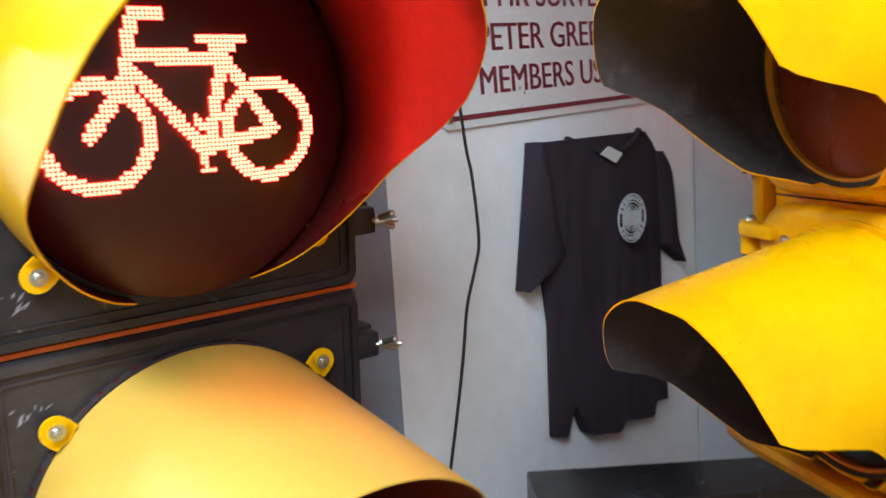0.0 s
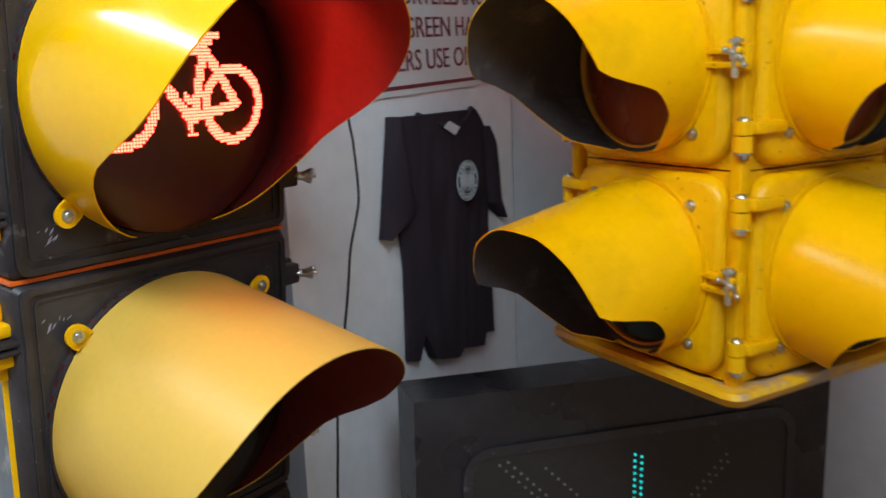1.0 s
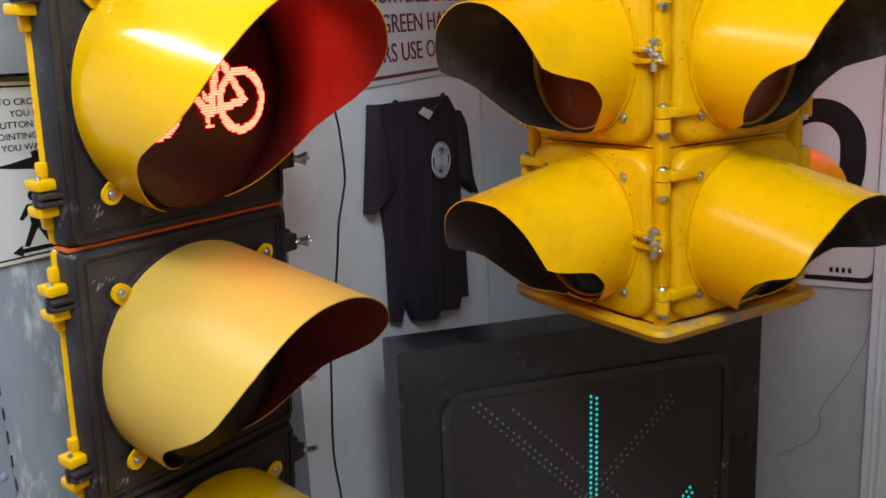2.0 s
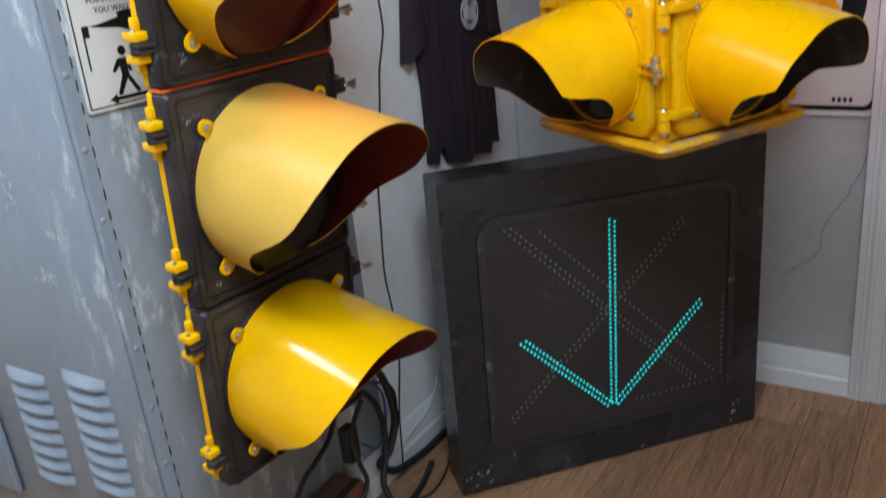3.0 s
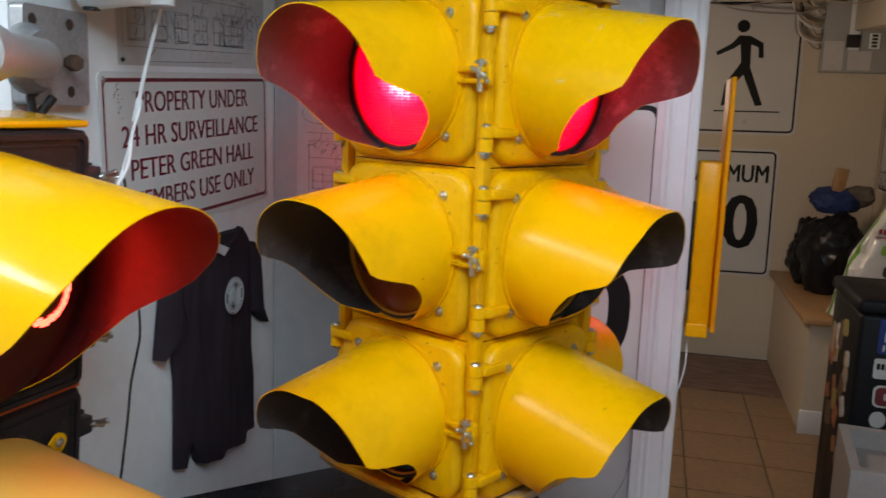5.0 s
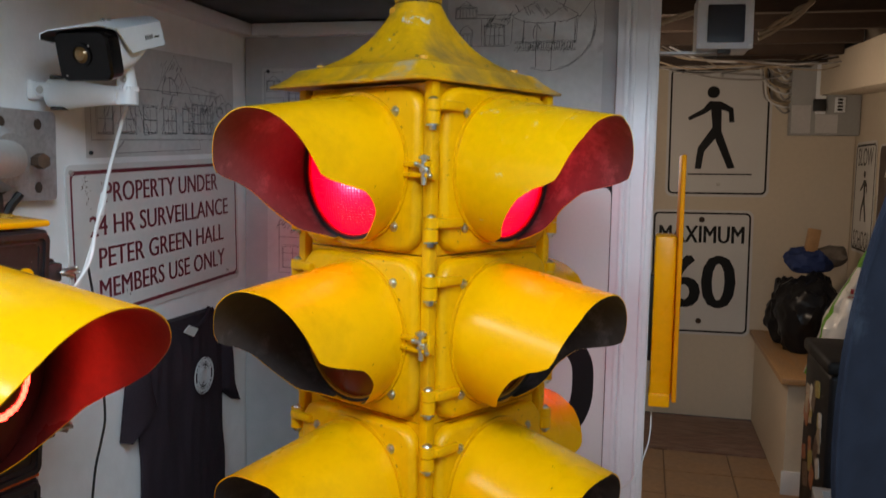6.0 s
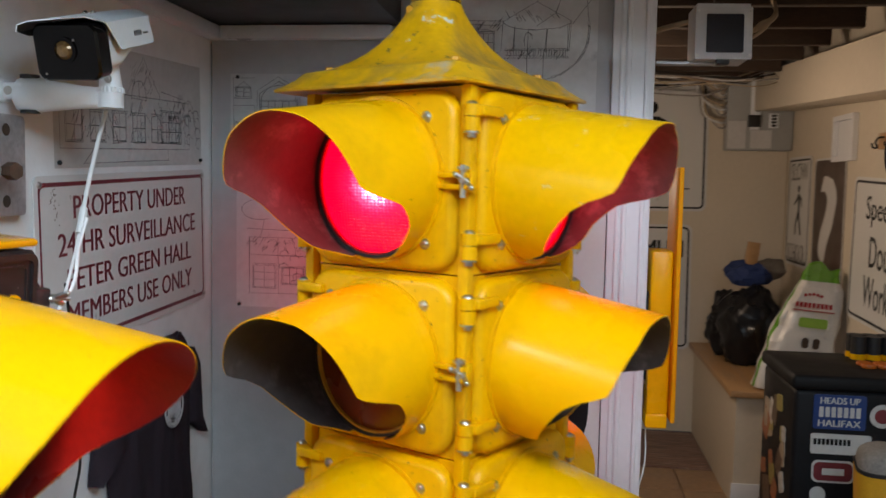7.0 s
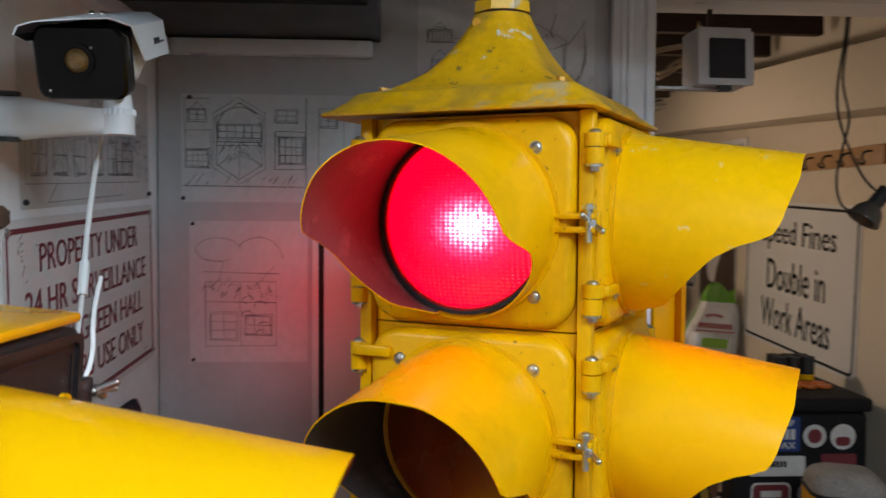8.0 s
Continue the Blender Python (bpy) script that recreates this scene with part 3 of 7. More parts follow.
# ---- shared signal pieces ----
def visor_bm(R, L, drop, side, reach=158, thick=0.0016):
    """A cap visor: a tube open below. side: for its left and right edge (height, length) pairs from the top (1) to the bottom (-1), as parts of R and L."""
    edges = [([h for h, _ in e][::-1], [v for _, v in e][::-1]) for e in side]
    bm = bmesh.new()
    n, k = 72, 6
    shells = []
    for r, mat in ((R, 0), (R - thick, 1)):
        rows = []
        for i in range(n + 1):
            a = radians(-reach + 2 * reach * i / n)
            length = L * float(np.interp(math.cos(a), *edges[a > 0]))
            row = []
            for j in range(k + 1):
                s = length * j / k
                row.append(bm.verts.new((r * math.sin(a), -s, r * math.cos(a) - s * math.tan(radians(drop)))))
            rows.append(row)
        for i in range(n):
            for j in range(k):
                bm.faces.new((rows[i][j], rows[i][j + 1], rows[i + 1][j + 1], rows[i + 1][j])).material_index = mat
        shells.append(rows)
    o, q = shells
    for i in range(n):
        bm.faces.new((o[i][k], q[i][k], q[i + 1][k], o[i + 1][k])).material_index = 0
        bm.faces.new((o[i][0], o[i + 1][0], q[i + 1][0], q[i][0])).material_index = 1
    for i in (0, n):
        for j in range(k):
            bm.faces.new((o[i][j], o[i][j + 1], q[i][j + 1], q[i][j])).material_index = 0
    return bm


def wing_nut(bm, c, axis, size=1.0):
    """A stud with a wing nut, standing out along axis from c."""
    c, d = Vector(c), Vector(axis).normalized()
    s = d.cross(Vector((0, 0, 1)))
    s = s.normalized() if s.length > 0.1 else Vector((1, 0, 0))
    u = s.cross(d)
    rod(bm, c, c + d * 0.034 * size, 0.0032 * size, n=8)
    rod(bm, c + d * 0.008 * size, c + d * 0.018 * size, 0.0068 * size, 0.0055 * size, n=10)
    for k in (-1, 1):
        w = (s * 0.8 + u * 0.6) * k
        a = c + d * 0.013 * size + w * 0.005 * size
        b = c + d * 0.026 * size + w * 0.016 * size
        rod(bm, a, b, 0.0036 * size, 0.0042 * size, n=8)
        ball(bm, b, 0.0044 * size, 8)
    return bm


def screw(bm, c, r=0.006):
    c = Vector(c)
    rod(bm, c, c + Vector((0, -0.0014, 0)), r * 1.45, n=16)
    rod(bm, c + Vector((0, -0.0014, 0)), c + Vector((0, -0.0034, 0)), r, r * 0.92, n=14)
    ball(bm, c + Vector((0, -0.0032, 0)), r * 0.92, 10, (1, 0.32, 1))
    box(bm, c + Vector((-r * 0.8, -0.0062, -r * 0.1)), c + Vector((r * 0.8, -0.0052, r * 0.1)))
    return bm


# ---- bicycle signal on the grey cabinet ----
SIDE_BIKE = ([(1, 1.0), (0.75, 0.975), (0.6, 0.945), (0.4, 0.885), (0.23, 0.82), (0.15, 0.785), (0.0, 0.685), (-0.19, 0.51), (-0.31, 0.40), (-0.45, 0.325), (-0.6, 0.265), (-0.75, 0.20), (-0.88, 0.12), (-0.95, 0.05), (-1, 0.0)],
             [(1, 1.0), (0.8, 0.965), (0.63, 0.918), (0.5, 0.872), (0.38, 0.815), (0.18, 0.705), (0.0, 0.57), (-0.17, 0.42), (-0.3, 0.325), (-0.51, 0.225), (-0.67, 0.158), (-0.82, 0.098), (-0.9, 0.05), (-0.95, 0.01), (-1, 0.0)])


def door_plate(bm, w, y0=0.004, y1=0.033):
    """A square door with a round opening for the lens."""
    angles = sorted([a for a in (2 * math.pi * k / 56 for k in range(56)) if min(abs((a - c + math.pi) % (2 * math.pi) - math.pi) for c in (math.pi / 4 + math.pi / 2 * q for q in range(4))) > 0.06]
                    + [math.pi / 4 + math.pi / 2 * q + d for q in range(4) for d in (-0.035, -0.012, 0.012, 0.035)])
    n = len(angles)
    hole = [(0.152 * math.cos(a), 0.152 * math.sin(a)) for a in angles]

    def edge(r):
        out = []
        for a in angles:
            c, d = math.cos(a), math.sin(a)
            q = min(r / max(abs(c), abs(d)), r * 1.414 - 0.0035)
            out.append((q * c, q * d))
        return out
    stack = [(hole, y1), (hole, y0), (edge(w / 2 - 0.004), y0), (edge(w / 2), y0 + 0.006), (edge(w / 2), y1)]
    rings = [[bm.verts.new((x, y, z)) for x, z in sh] for sh, y in stack]
    for a, b in zip(rings, rings[1:] + rings[:1]):
        for k in range(n):
            bm.faces.new((a[k], b[k], b[(k + 1) % n], a[(k + 1) % n]))
    return bm


def bicycle_dots():
    """Places of the lit diodes of the bicycle picture, as (x, z) from the lens centre."""
    def seg(p, a, b):
        p, a, b = Vector(p), Vector(a), Vector(b)
        t = max(0, min(1, (p - a).dot(b - a) / (b - a).length_squared))
        return (p - a - (b - a) * t).length
    bars = [((-0.019, 0.083), (0.001, 0.083)), ((-0.022, 0.078), (-0.030, 0.027)), ((-0.018, 0.049), (0.050, 0.048)), ((-0.023, 0.036), (0.030, -0.0265)),
            ((0.053, 0.050), (0.036, -0.027)), ((0.033, -0.028), (0.099, -0.0155)), ((0.056, 0.046), (0.099, -0.0155)), ((-0.033, 0.024), (-0.0615, -0.0125)), ((-0.029, 0.040), (-0.033, 0.020)), ((0.033, 0.0625), (0.074, 0.0625)), ((0.044, 0.056), (0.064, 0.056)), ((0.031, -0.029), (0.033, -0.047)), ((0.029, -0.047), (0.038, -0.047)), ((0.026, -0.003), (0.032, -0.010))]
    out = []
    p = 0.0036
    for i in range(-40, 41):
        for j in range(-24, 36):
            x, z = i * p, j * p
            if any(seg((x, z), a, b) < (0.0056 if k < 9 else 0.0034) for k, (a, b) in enumerate(bars)):
                out.append((x, z))
            elif any(0.0355 < math.hypot(x - cx, z - cz) < 0.0468 for cx, cz in ((0.0945, -0.0152), (-0.0555, -0.0135))):
                out.append((x, z))
    return out


def build_bike_signal():
    sig = thing("bicycle_traffic_signal", pose(0.1109, -1.1482, 0.3506, 4.45, 0, 84.1), "three-section bicycle signal, black doors, yellow visors, red bicycle lit", "traffic signal")
    P, W = 0.35, 0.344
    # yellow housing with its three sections
    for k in range(3):
        c = P * (k + 0.5)
        bm = moved(door_plate(bmesh.new(), W + 0.002, 0.034, 0.044), pose(0, 0, c))
        layers(bm, [(outline(0.31, P - 0.012, 0.03, cz=c), 0.0443), (outline(0.22, P - 0.02, 0.03, cz=c), 0.066), (outline(0.20, P - 0.03, 0.03, cz=c), 0.132)])
        part("housing_section", bm, YELLOW_BIKE, sig, "yellow housing section")
    part("bracket", rod(bmesh.new(), (0, 0.13, 0.30), (0, 0.168, 0.30), 0.02), GALV, sig, "galvanised bracket stud")
    part("bracket", rod(bmesh.new(), (0, 0.13, 0.80), (0, 0.215, 0.80), 0.02), GALV, sig, "galvanised bracket stud")
    part("divider", boxed((-0.172, 0.008, P - 0.0022), (0.172, 0.036, P + 0.0022), 0.0008, 1), BLACK_DOOR, sig, "black strip between the doors")
    # Yellow housing edge given the orange-red it shows under the red diodes.
    part("divider", boxed((-0.172, 0.008, 2 * P - 0.0024), (0.172, 0.036, 2 * P + 0.0024), 0.0008, 1), material("yellow_strip_as_red_lit", (0.62, 0.10, 0.008), 0.35, 0, 0.12, 20), sig, "yellow housing strip between the doors, coloured as lit red")
    scuffed = material("pale_scuff_mark", (0.26, 0.24, 0.27), 0.6, 0, 0.3, 60)
    rnd = random.Random(8)
    for cx, cz in ((-0.128, 2 * P + 0.040), (-0.135, 2 * P - 0.050), (-0.13, P + 0.032), (0.118, P + 0.05), (-0.112, 2 * P - 0.128)):
        bm = bmesh.new()
        for k in range(9):
            a, r, w = rnd.uniform(0.4, 1.3), rnd.uniform(0.004, 0.013), rnd.uniform(0.0004, 0.0011)
            o = Vector((cx + rnd.gauss(0, 0.008), 0.0034, cz + rnd.gauss(0, 0.006)))
            d, s = Vector((math.cos(a), 0, math.sin(a))) * r / 2, Vector((-math.sin(a), 0, math.cos(a))) * w
            bm.faces.new([bm.verts.new(o + q) for q in (-d, s, d, -s)])
        part("scuff", bm, scuffed, sig, "pale scuff marks")
    door0 = None
    for k in range(3):
        z = P * (k + 0.5)
        m = pose(0, 0, z)
        if door0 is None:
            bm = bmesh.new()
            door_plate(bm, W)
            ring(bm, outline(W - 0.010, W - 0.006, 0.012), outline(W - 0.024, W - 0.02, 0.008), 0.0, 0.006)
            ring(bm, outline(W - 0.036, W - 0.032, 0.008), outline(W - 0.041, W - 0.037, 0.006), 0.0022, 0.006)
            ring(bm, circle(0.1545, 64), circle(0.150, 64), -0.003, 0.008)
            door0 = part("door", bm, BLACK_DOOR, sig, "scuffed black door", m)
            d = door0
        else:
            d = again(door0, m)
            d["label"] = "scuffed black door"
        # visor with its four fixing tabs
        v = part("visor", visor_bm(0.1522 if k == 1 else 0.1535, 0.254, 6.5 if k == 1 else 5.5, SIDE_BIKE, 160), [YELLOW_BIKE if k != 1 else YELLOW_PALE, INNER_BIKE_RED], sig, "yellow cap visor, black inside tinted red for diode light", pose(0, -0.004, z))
        for sx, sz in ((-1, 1), (1, 1), (-1, -1), (1, -1)):
            bm = bmesh.new()
            ring(bm, circle(0.0125, 20, 0.119 * sx, 0.1135 * sz), circle(0.0045, 20, 0.119 * sx, 0.1135 * sz), -0.004, 0.0)
            a = math.atan2(sz, sx)
            c0 = Vector((0.119 * sx, 0, 0.1135 * sz)) * 0.93
            q = [c0 + Vector((-math.sin(a) * t, 0, math.cos(a) * t)) for t in (-0.012, 0.012)]
            v1 = [bm.verts.new((p.x * f, y, p.z * f)) for y in (-0.004, 0.0) for p in q for f in (1.06, 1.006)]
            for idx in ((0, 1, 3, 2), (4, 6, 7, 5), (0, 2, 6, 4), (1, 5, 7, 3), (0, 4, 5, 1), (2, 3, 7, 6)):
                bm.faces.new([v1[i] for i in idx])
            t = part("tab", bm, YELLOW_BIKE, v, m=pose(0, -0.002, 0))
            part("screw", screw(bmesh.new(), (0.119 * sx, -0.006, 0.1135 * sz), 0.0046), STEEL, v, "steel screw")
        # lens
        bm = bmesh.new()
        lathe(bm, [(0.0, -0.012), (0.06, -0.010), (0.11, -0.004), (0.140, 0.006), (0.1475, 0.014), (0.1485, 0.080)], 48)
        part("lens", bm, LENS_BIKE if k == 2 else LENS_DARK, sig, "dark lens", pose(0, -0.030, z))
        part("lens_tube", ring(bmesh.new(), circle(0.1545, 56), circle(0.149, 56), 0.0, 0.049), INNER_BIKE_RED, sig, "black tube round the lens, tinted red for diode light", m)
        # hinges on the one side, latches on the other
        for s in (-0.112, 0.112):
            bm = bmesh.new()
            for dz in (-0.0155, 0.0155):
                box(bm, (-0.195, 0.016, z + s + dz - 0.0065), (-0.168, 0.044, z + s + dz + 0.0065), 0.003)
                box(bm, (-0.181, 0.030, z + s + 2.0 * dz - 0.009), (-0.170, 0.044, z + s + 2.0 * dz + 0.009), 0.003)
            part("hinge", bm, YELLOW_BIKE, sig, "yellow hinge lug")
            bm = boxed((-0.196, 0.006, z + s + 0.0012), (-0.152, 0.030, z + s + 0.0072), 0.0022)
            box(bm, (-0.196, 0.006, z + s - 0.0072), (-0.152, 0.030, z + s - 0.0012), 0.0022)
            rod(bm, (-0.190, 0.022, z + s - 0.008), (-0.190, 0.022, z + s + 0.008), 0.0075, n=12)
            part("hinge_knuckle", bm, BLACK_DOOR, sig, "black double-barred hinge knuckle")
            bm = rod(bmesh.new(), (-0.188, 0.026, z + s + 0.0215), (-0.188, 0.026, z + s + 0.0255), 0.0042, 0.003, n=10)
            part("hinge_pin", bm, STEEL, sig, "steel hinge pin head")
            bm = boxed((0.166, 0.0, z + s - 0.013), (0.192, 0.016, z + s + 0.013), 0.003)
            box(bm, (0.166, 0.018, z + s - 0.016), (0.196, 0.040, z + s + 0.016), 0.003)
            part("latch_lug", bm, BLACK_DOOR, sig, "black latch lug")
            part("wing_nut", wing_nut(bmesh.new(), (0.186, 0.004, z + s), (0.80, -0.60, 0), 0.85), STEEL, sig, "steel wing nut")
    # lit bicycle of small diodes in the top lens
    bm = bmesh.new()
    for x, z in bicycle_dots():
        x, z = 0.91 * x - 0.025, 0.91 * z
        y = -0.0428 + 0.66 * (x * x + z * z)
        vs = [bm.verts.new((x + 0.00165 * math.cos(a), y, P * 2.5 + z + 0.00165 * math.sin(a))) for a in (k * math.pi / 3 for k in range(6))]
        c = bm.verts.new((x, y - 0.0003, P * 2.5 + z))
        for k in range(6):
            bm.faces.new((vs[k], vs[(k + 1) % 6], c))
    part("bicycle_symbol", bm, BIKE_LED, sig, "bicycle picture of lit red diodes")
    part("top_plate", boxed((-0.174, 0.006, 3 * P + 0.0005), (0.174, 0.125, 3 * P + 0.010), 0.004), YELLOW_BIKE, sig, "yellow top plate")


build_bike_signal()


# ---- four-way signal ----
SIDE_4 = ([(1, 0.99), (0.92, 0.985), (0.73, 0.98), (0.45, 0.93), (0.3, 0.905), (0.15, 0.87), (0.04, 0.77), (-0.03, 0.68), (-0.19, 0.555), (-0.32, 0.49), (-0.53, 0.39), (-0.8, 0.27), (-0.9, 0.14), (-1, 0.04)],
          [(1, 0.99), (0.94, 0.945), (0.67, 0.89), (0.33, 0.83), (0.14, 0.785), (0.02, 0.68), (-0.05, 0.56), (-0.19, 0.375), (-0.37, 0.28), (-0.5, 0.225), (-0.65, 0.205), (-0.8, 0.165), (-0.92, 0.10), (-1, 0.04)])


def build_four_way():
    sig = thing("four_way_traffic_signal", pose(0.632, -0.611, 0.86, 0, 0, -28.5), "old yellow four-way traffic signal hanging on a pipe, red lamps lit", "traffic signal")
    H, P, B = 0.75, 0.25, 0.138
    bm = bmesh.new()
    for k in range(3):
        shape = outline(2 * B, 2 * B, 0.02)
        rings = [[bm.verts.new((x, y, z)) for x, y in shape] for z in (P * k + 0.001, P * (k + 1) - 0.001)]
        n = len(shape)
        for i in range(n):
            bm.faces.new((rings[0][i], rings[0][(i + 1) % n], rings[1][(i + 1) % n], rings[1][i]))
        bm.faces.new(rings[0][::-1])
        bm.faces.new(rings[1])
    part("housing", bm, YELLOW_OLD, sig, "cast yellow housing")
    for sx in (-1, 1):
        for sy in (-1, 1):
            part("corner_post", boxed((sx * 0.1395 - 0.0085, sy * 0.1395 - 0.0085, 0.0), (sx * 0.1395 + 0.0085, sy * 0.1395 + 0.0085, H), 0.003), YELLOW_OLD, sig)
    keep = {}

    def put(name, build, mat, m, label="", parent=None, key=None):
        key = key or name
        if key not in keep:
            keep[key] = part(name, build(), mat, parent or sig, label, m)
            return keep[key]
        o = again(keep[key], m, parent or sig)
        if label:
            o["label"] = label
        return o

    def door_bm():
        w, h = 0.257, 0.240
        bm = layers(bmesh.new(), [(outline(w - 0.020, h - 0.020, 0.028), -0.158), (outline(w - 0.008, h - 0.008, 0.034), -0.1555), (outline(w, h, 0.037), -0.149), (outline(w, h, 0.037), -0.1385)])
        ring(bm, circle(0.1145, 56), circle(0.1075, 56), -0.162, -0.157)
        return bm

    def lens_bm():
        return lathe(bmesh.new(), [(0.0, -0.016), (0.03, -0.015), (0.06, -0.012), (0.085, -0.0065), (0.1025, 0.001)], 48)

    def hinge_bm():
        bm = boxed((-0.146, -0.167, 0.001), (-0.096, -0.157, 0.0145), 0.003)
        rod(bm, (-0.1475, -0.1490, 0.0005), (-0.1475, -0.1490, 0.0155), 0.0112, n=18)
        box(bm, (-0.1475, -0.1615, 0.0005), (-0.128, -0.150, 0.0150), 0.002)
        return bm

    def knuckle_bm():
        bm = rod(bmesh.new(), (-0.1475, -0.1490, -0.0185), (-0.1475, -0.1490, -0.0008), 0.0109, n=18)
        box(bm, (-0.152, -0.150, -0.0180), (-0.136, -0.136, -0.0012), 0.002)
        return bm

    def pin_bm():
        bm = ball(bmesh.new(), (-0.1475, -0.1490, 0.0160), 0.0075, 12, (1, 1, 0.62))
        rod(bm, (-0.1475, -0.1490, -0.0265), (-0.1475, -0.1490, 0.0160), 0.0055, n=6)
        rod(bm, (-0.1475, -0.1490, -0.0212), (-0.1475, -0.1490, -0.0188), 0.0105, n=16)
        return bm

    def latch_bm():
        bm = boxed((0.108, -0.166, 0.004), (0.156, -0.156, 0.011), 0.002)
        box(bm, (0.108, -0.166, -0.011), (0.156, -0.156, -0.004), 0.002)
        box(bm, (0.134, -0.157, -0.014), (0.158, -0.144, 0.014), 0.003)
        return bm

    for f in range(4):
        turn = pose(0, 0, 0, 0, 0, 90 * f)
        for k in range(3):
            m = turn @ pose(0, 0, P * (k + 0.5))
            d = put("door", door_bm, YELLOW_OLD, m, "yellow door")
            lit = k == 2 and f < 2
            mat = LENS_RED if lit else (LENS_GREEN, LENS_AMBER, LENS_RED_OFF)[k]
            put("lens", lens_bm, mat, m @ pose(0, -0.1605, 0), "lit red lens" if lit else ("dark green lens", "unlit amber lens", "red lens")[k], key="lens%d%d" % (k, lit))
            put("lens_gasket", lambda: ring(bmesh.new(), circle(0.1078, 56), circle(0.1035, 56), -0.168, -0.157), RUBBER, m)
            put("lens_rim", lambda: ring(bmesh.new(), circle(0.1035, 56), circle(0.1005, 56), -0.166, -0.157), RED_RING if k == 2 else RUSTY, m, key="rim%d" % (k == 2))
            if f < 3:
                chipped = f == 1 and k == 2
                put("visor", lambda: visor_bm(0.110, 0.200, 12.0 if k == 0 else 8.5, SIDE_4, 164), [YELLOW_CHIPPED if chipped else YELLOW, INNER], m @ pose(0, -0.158, 0), "chipped yellow cap visor" if chipped else "yellow cap visor with a sooty black inside", key="visor%d%d" % (chipped, k == 0))
            for sx in (-1, 1):
                for sz in (-1, 1):
                    put("screw", lambda: screw(bmesh.new(), (0, 0, 0), 0.0052), STEEL, m @ pose(0.085 * sx, -0.158, 0.0835 * sz))
            for sz in (-1, 1):
                put("hinge", hinge_bm, YELLOW_OLD, m @ pose(0, 0, 0.083 * sz))
                put("hinge_knuckle", knuckle_bm, YELLOW_OLD, m @ pose(0, 0, 0.083 * sz))
                put("hinge_pin", pin_bm, STEEL, m @ pose(0, 0, 0.083 * sz), "steel hinge pin")
            put("latch", latch_bm, YELLOW_OLD, m)
            put("latch_stud", lambda: rod(rod(bmesh.new(), (0.148, -0.1630, -0.021), (0.148, -0.1630, 0.021), 0.0042, n=10), (0.148, -0.1630, 0.015), (0.148, -0.1630, 0.019), 0.0085, n=8), STEEL, m, "steel latch stud")
            put("wing_nut", lambda: wing_nut(bmesh.new(), (0, 0, 0), (0.3, -0.95, 0), 0.85), STEEL, m @ pose(0.147, -0.150, 0))
    # roof: a square bell with a lip, then the neck and the pipe
    bm = bmesh.new()
    steps = [(0.137, 0.7535), (0.163, 0.7525), (0.1725, 0.7540), (0.1735, 0.7575), (0.162, 0.763), (0.151, 0.7705), (0.143, 0.7790), (0.139, 0.7810), (0.127, 0.7840), (0.112, 0.789), (0.097, 0.798), (0.082, 0.811), (0.069, 0.827), (0.058, 0.845), (0.049, 0.863), (0.042, 0.879), (0.037, 0.891)]
    rings = []
    for w, z in steps:
        rr = 0.012 if w > 0.1 else min(0.9 * w, 0.012 + 0.03 * (0.1 - w) / 0.06)
        droop = 0.004 * max(0, (w - 0.14) / 0.037)
        rings.append([bm.verts.new((x, y, z - droop * max(0, ((abs(x) + abs(y)) / (2 * w) - 0.7) / 0.3))) for x, y in outline(2 * w, 2 * w, rr, 5)])
    n = len(rings[0])
    for a, b in zip(rings, rings[1:]):
        for i in range(n):
            bm.faces.new((a[i], a[(i + 1) % n], b[(i + 1) % n], b[i]))
    bm.faces.new(rings[0][::-1])
    bm.faces.new(rings[-1])
    off = pose(-0.0160, -0.0085, 0.0)
    part("roof", bm, YELLOW_ROOF, sig, "worn yellow bell-shaped roof", off)
    for sx in (-1, 1):
        for sy in (-1, 1):
            put("roof_bolt", lambda: rod(bmesh.new(), (0, 0, 0), (0, 0, 0.010), 0.0065, n=6), RUSTY, off @ pose(0.116 * sx, 0.108 * sy, 0.781))
    put("roof_bolt", None, RUSTY, off @ pose(-0.018, -0.032, 0.878, 90, 0, 0))
    part("neck_gap", rod(bmesh.new(), (0, 0, 0.889), (0, 0, 0.8945), 0.0325, n=24), RUBBER, sig, "dark joint under the collar", off)
    bm = rod(bmesh.new(), (0, 0, 0.8945), (0, 0, 0.9080), 0.0385, 0.0380, n=8)
    part("neck", bm, material("chipped_collar_paint", (0.66, 0.36, 0.006), 0.4, 0, 0.15, 9, 80, 0.15, 140, (0.42, 0.42, 0.40), 0.75, 22), sig, "chipped yellow collar", off)
    part("neck_gap", rod(bmesh.new(), (0, 0, 0.908), (0, 0, 0.918), 0.031, n=24), RUBBER, sig, "dark joint over the collar", off)
    part("pipe_collar", rod(bmesh.new(), (0, 0, 0.918), (0, 0, 0.936), 0.037, n=24), YELLOW_ROOF, sig, "yellow pipe collar", off)
    part("pipe", rod(bmesh.new(), (0, 0, 0.936), (0, 0, 1.064), 0.025, n=24), YELLOW_OLD, sig, "yellow hanging pipe", off)
    # bottom plate with a raised rim
    bm = bmesh.new()
    steps = [(0.137, -0.002), (0.160, 0.004), (0.171, 0.003), (0.173, -0.004), (0.163, -0.017), (0.154, -0.020), (0.148, -0.018), (0.06, -0.016)]
    rings = [[bm.verts.new((x, y, z)) for x, y in outline(2 * w, 2 * w, 0.02, 5)] for w, z in steps]
    for a, b in zip(rings, rings[1:]):
        for i in range(n):
            bm.faces.new((a[i], b[i], b[(i + 1) % n], a[(i + 1) % n]))
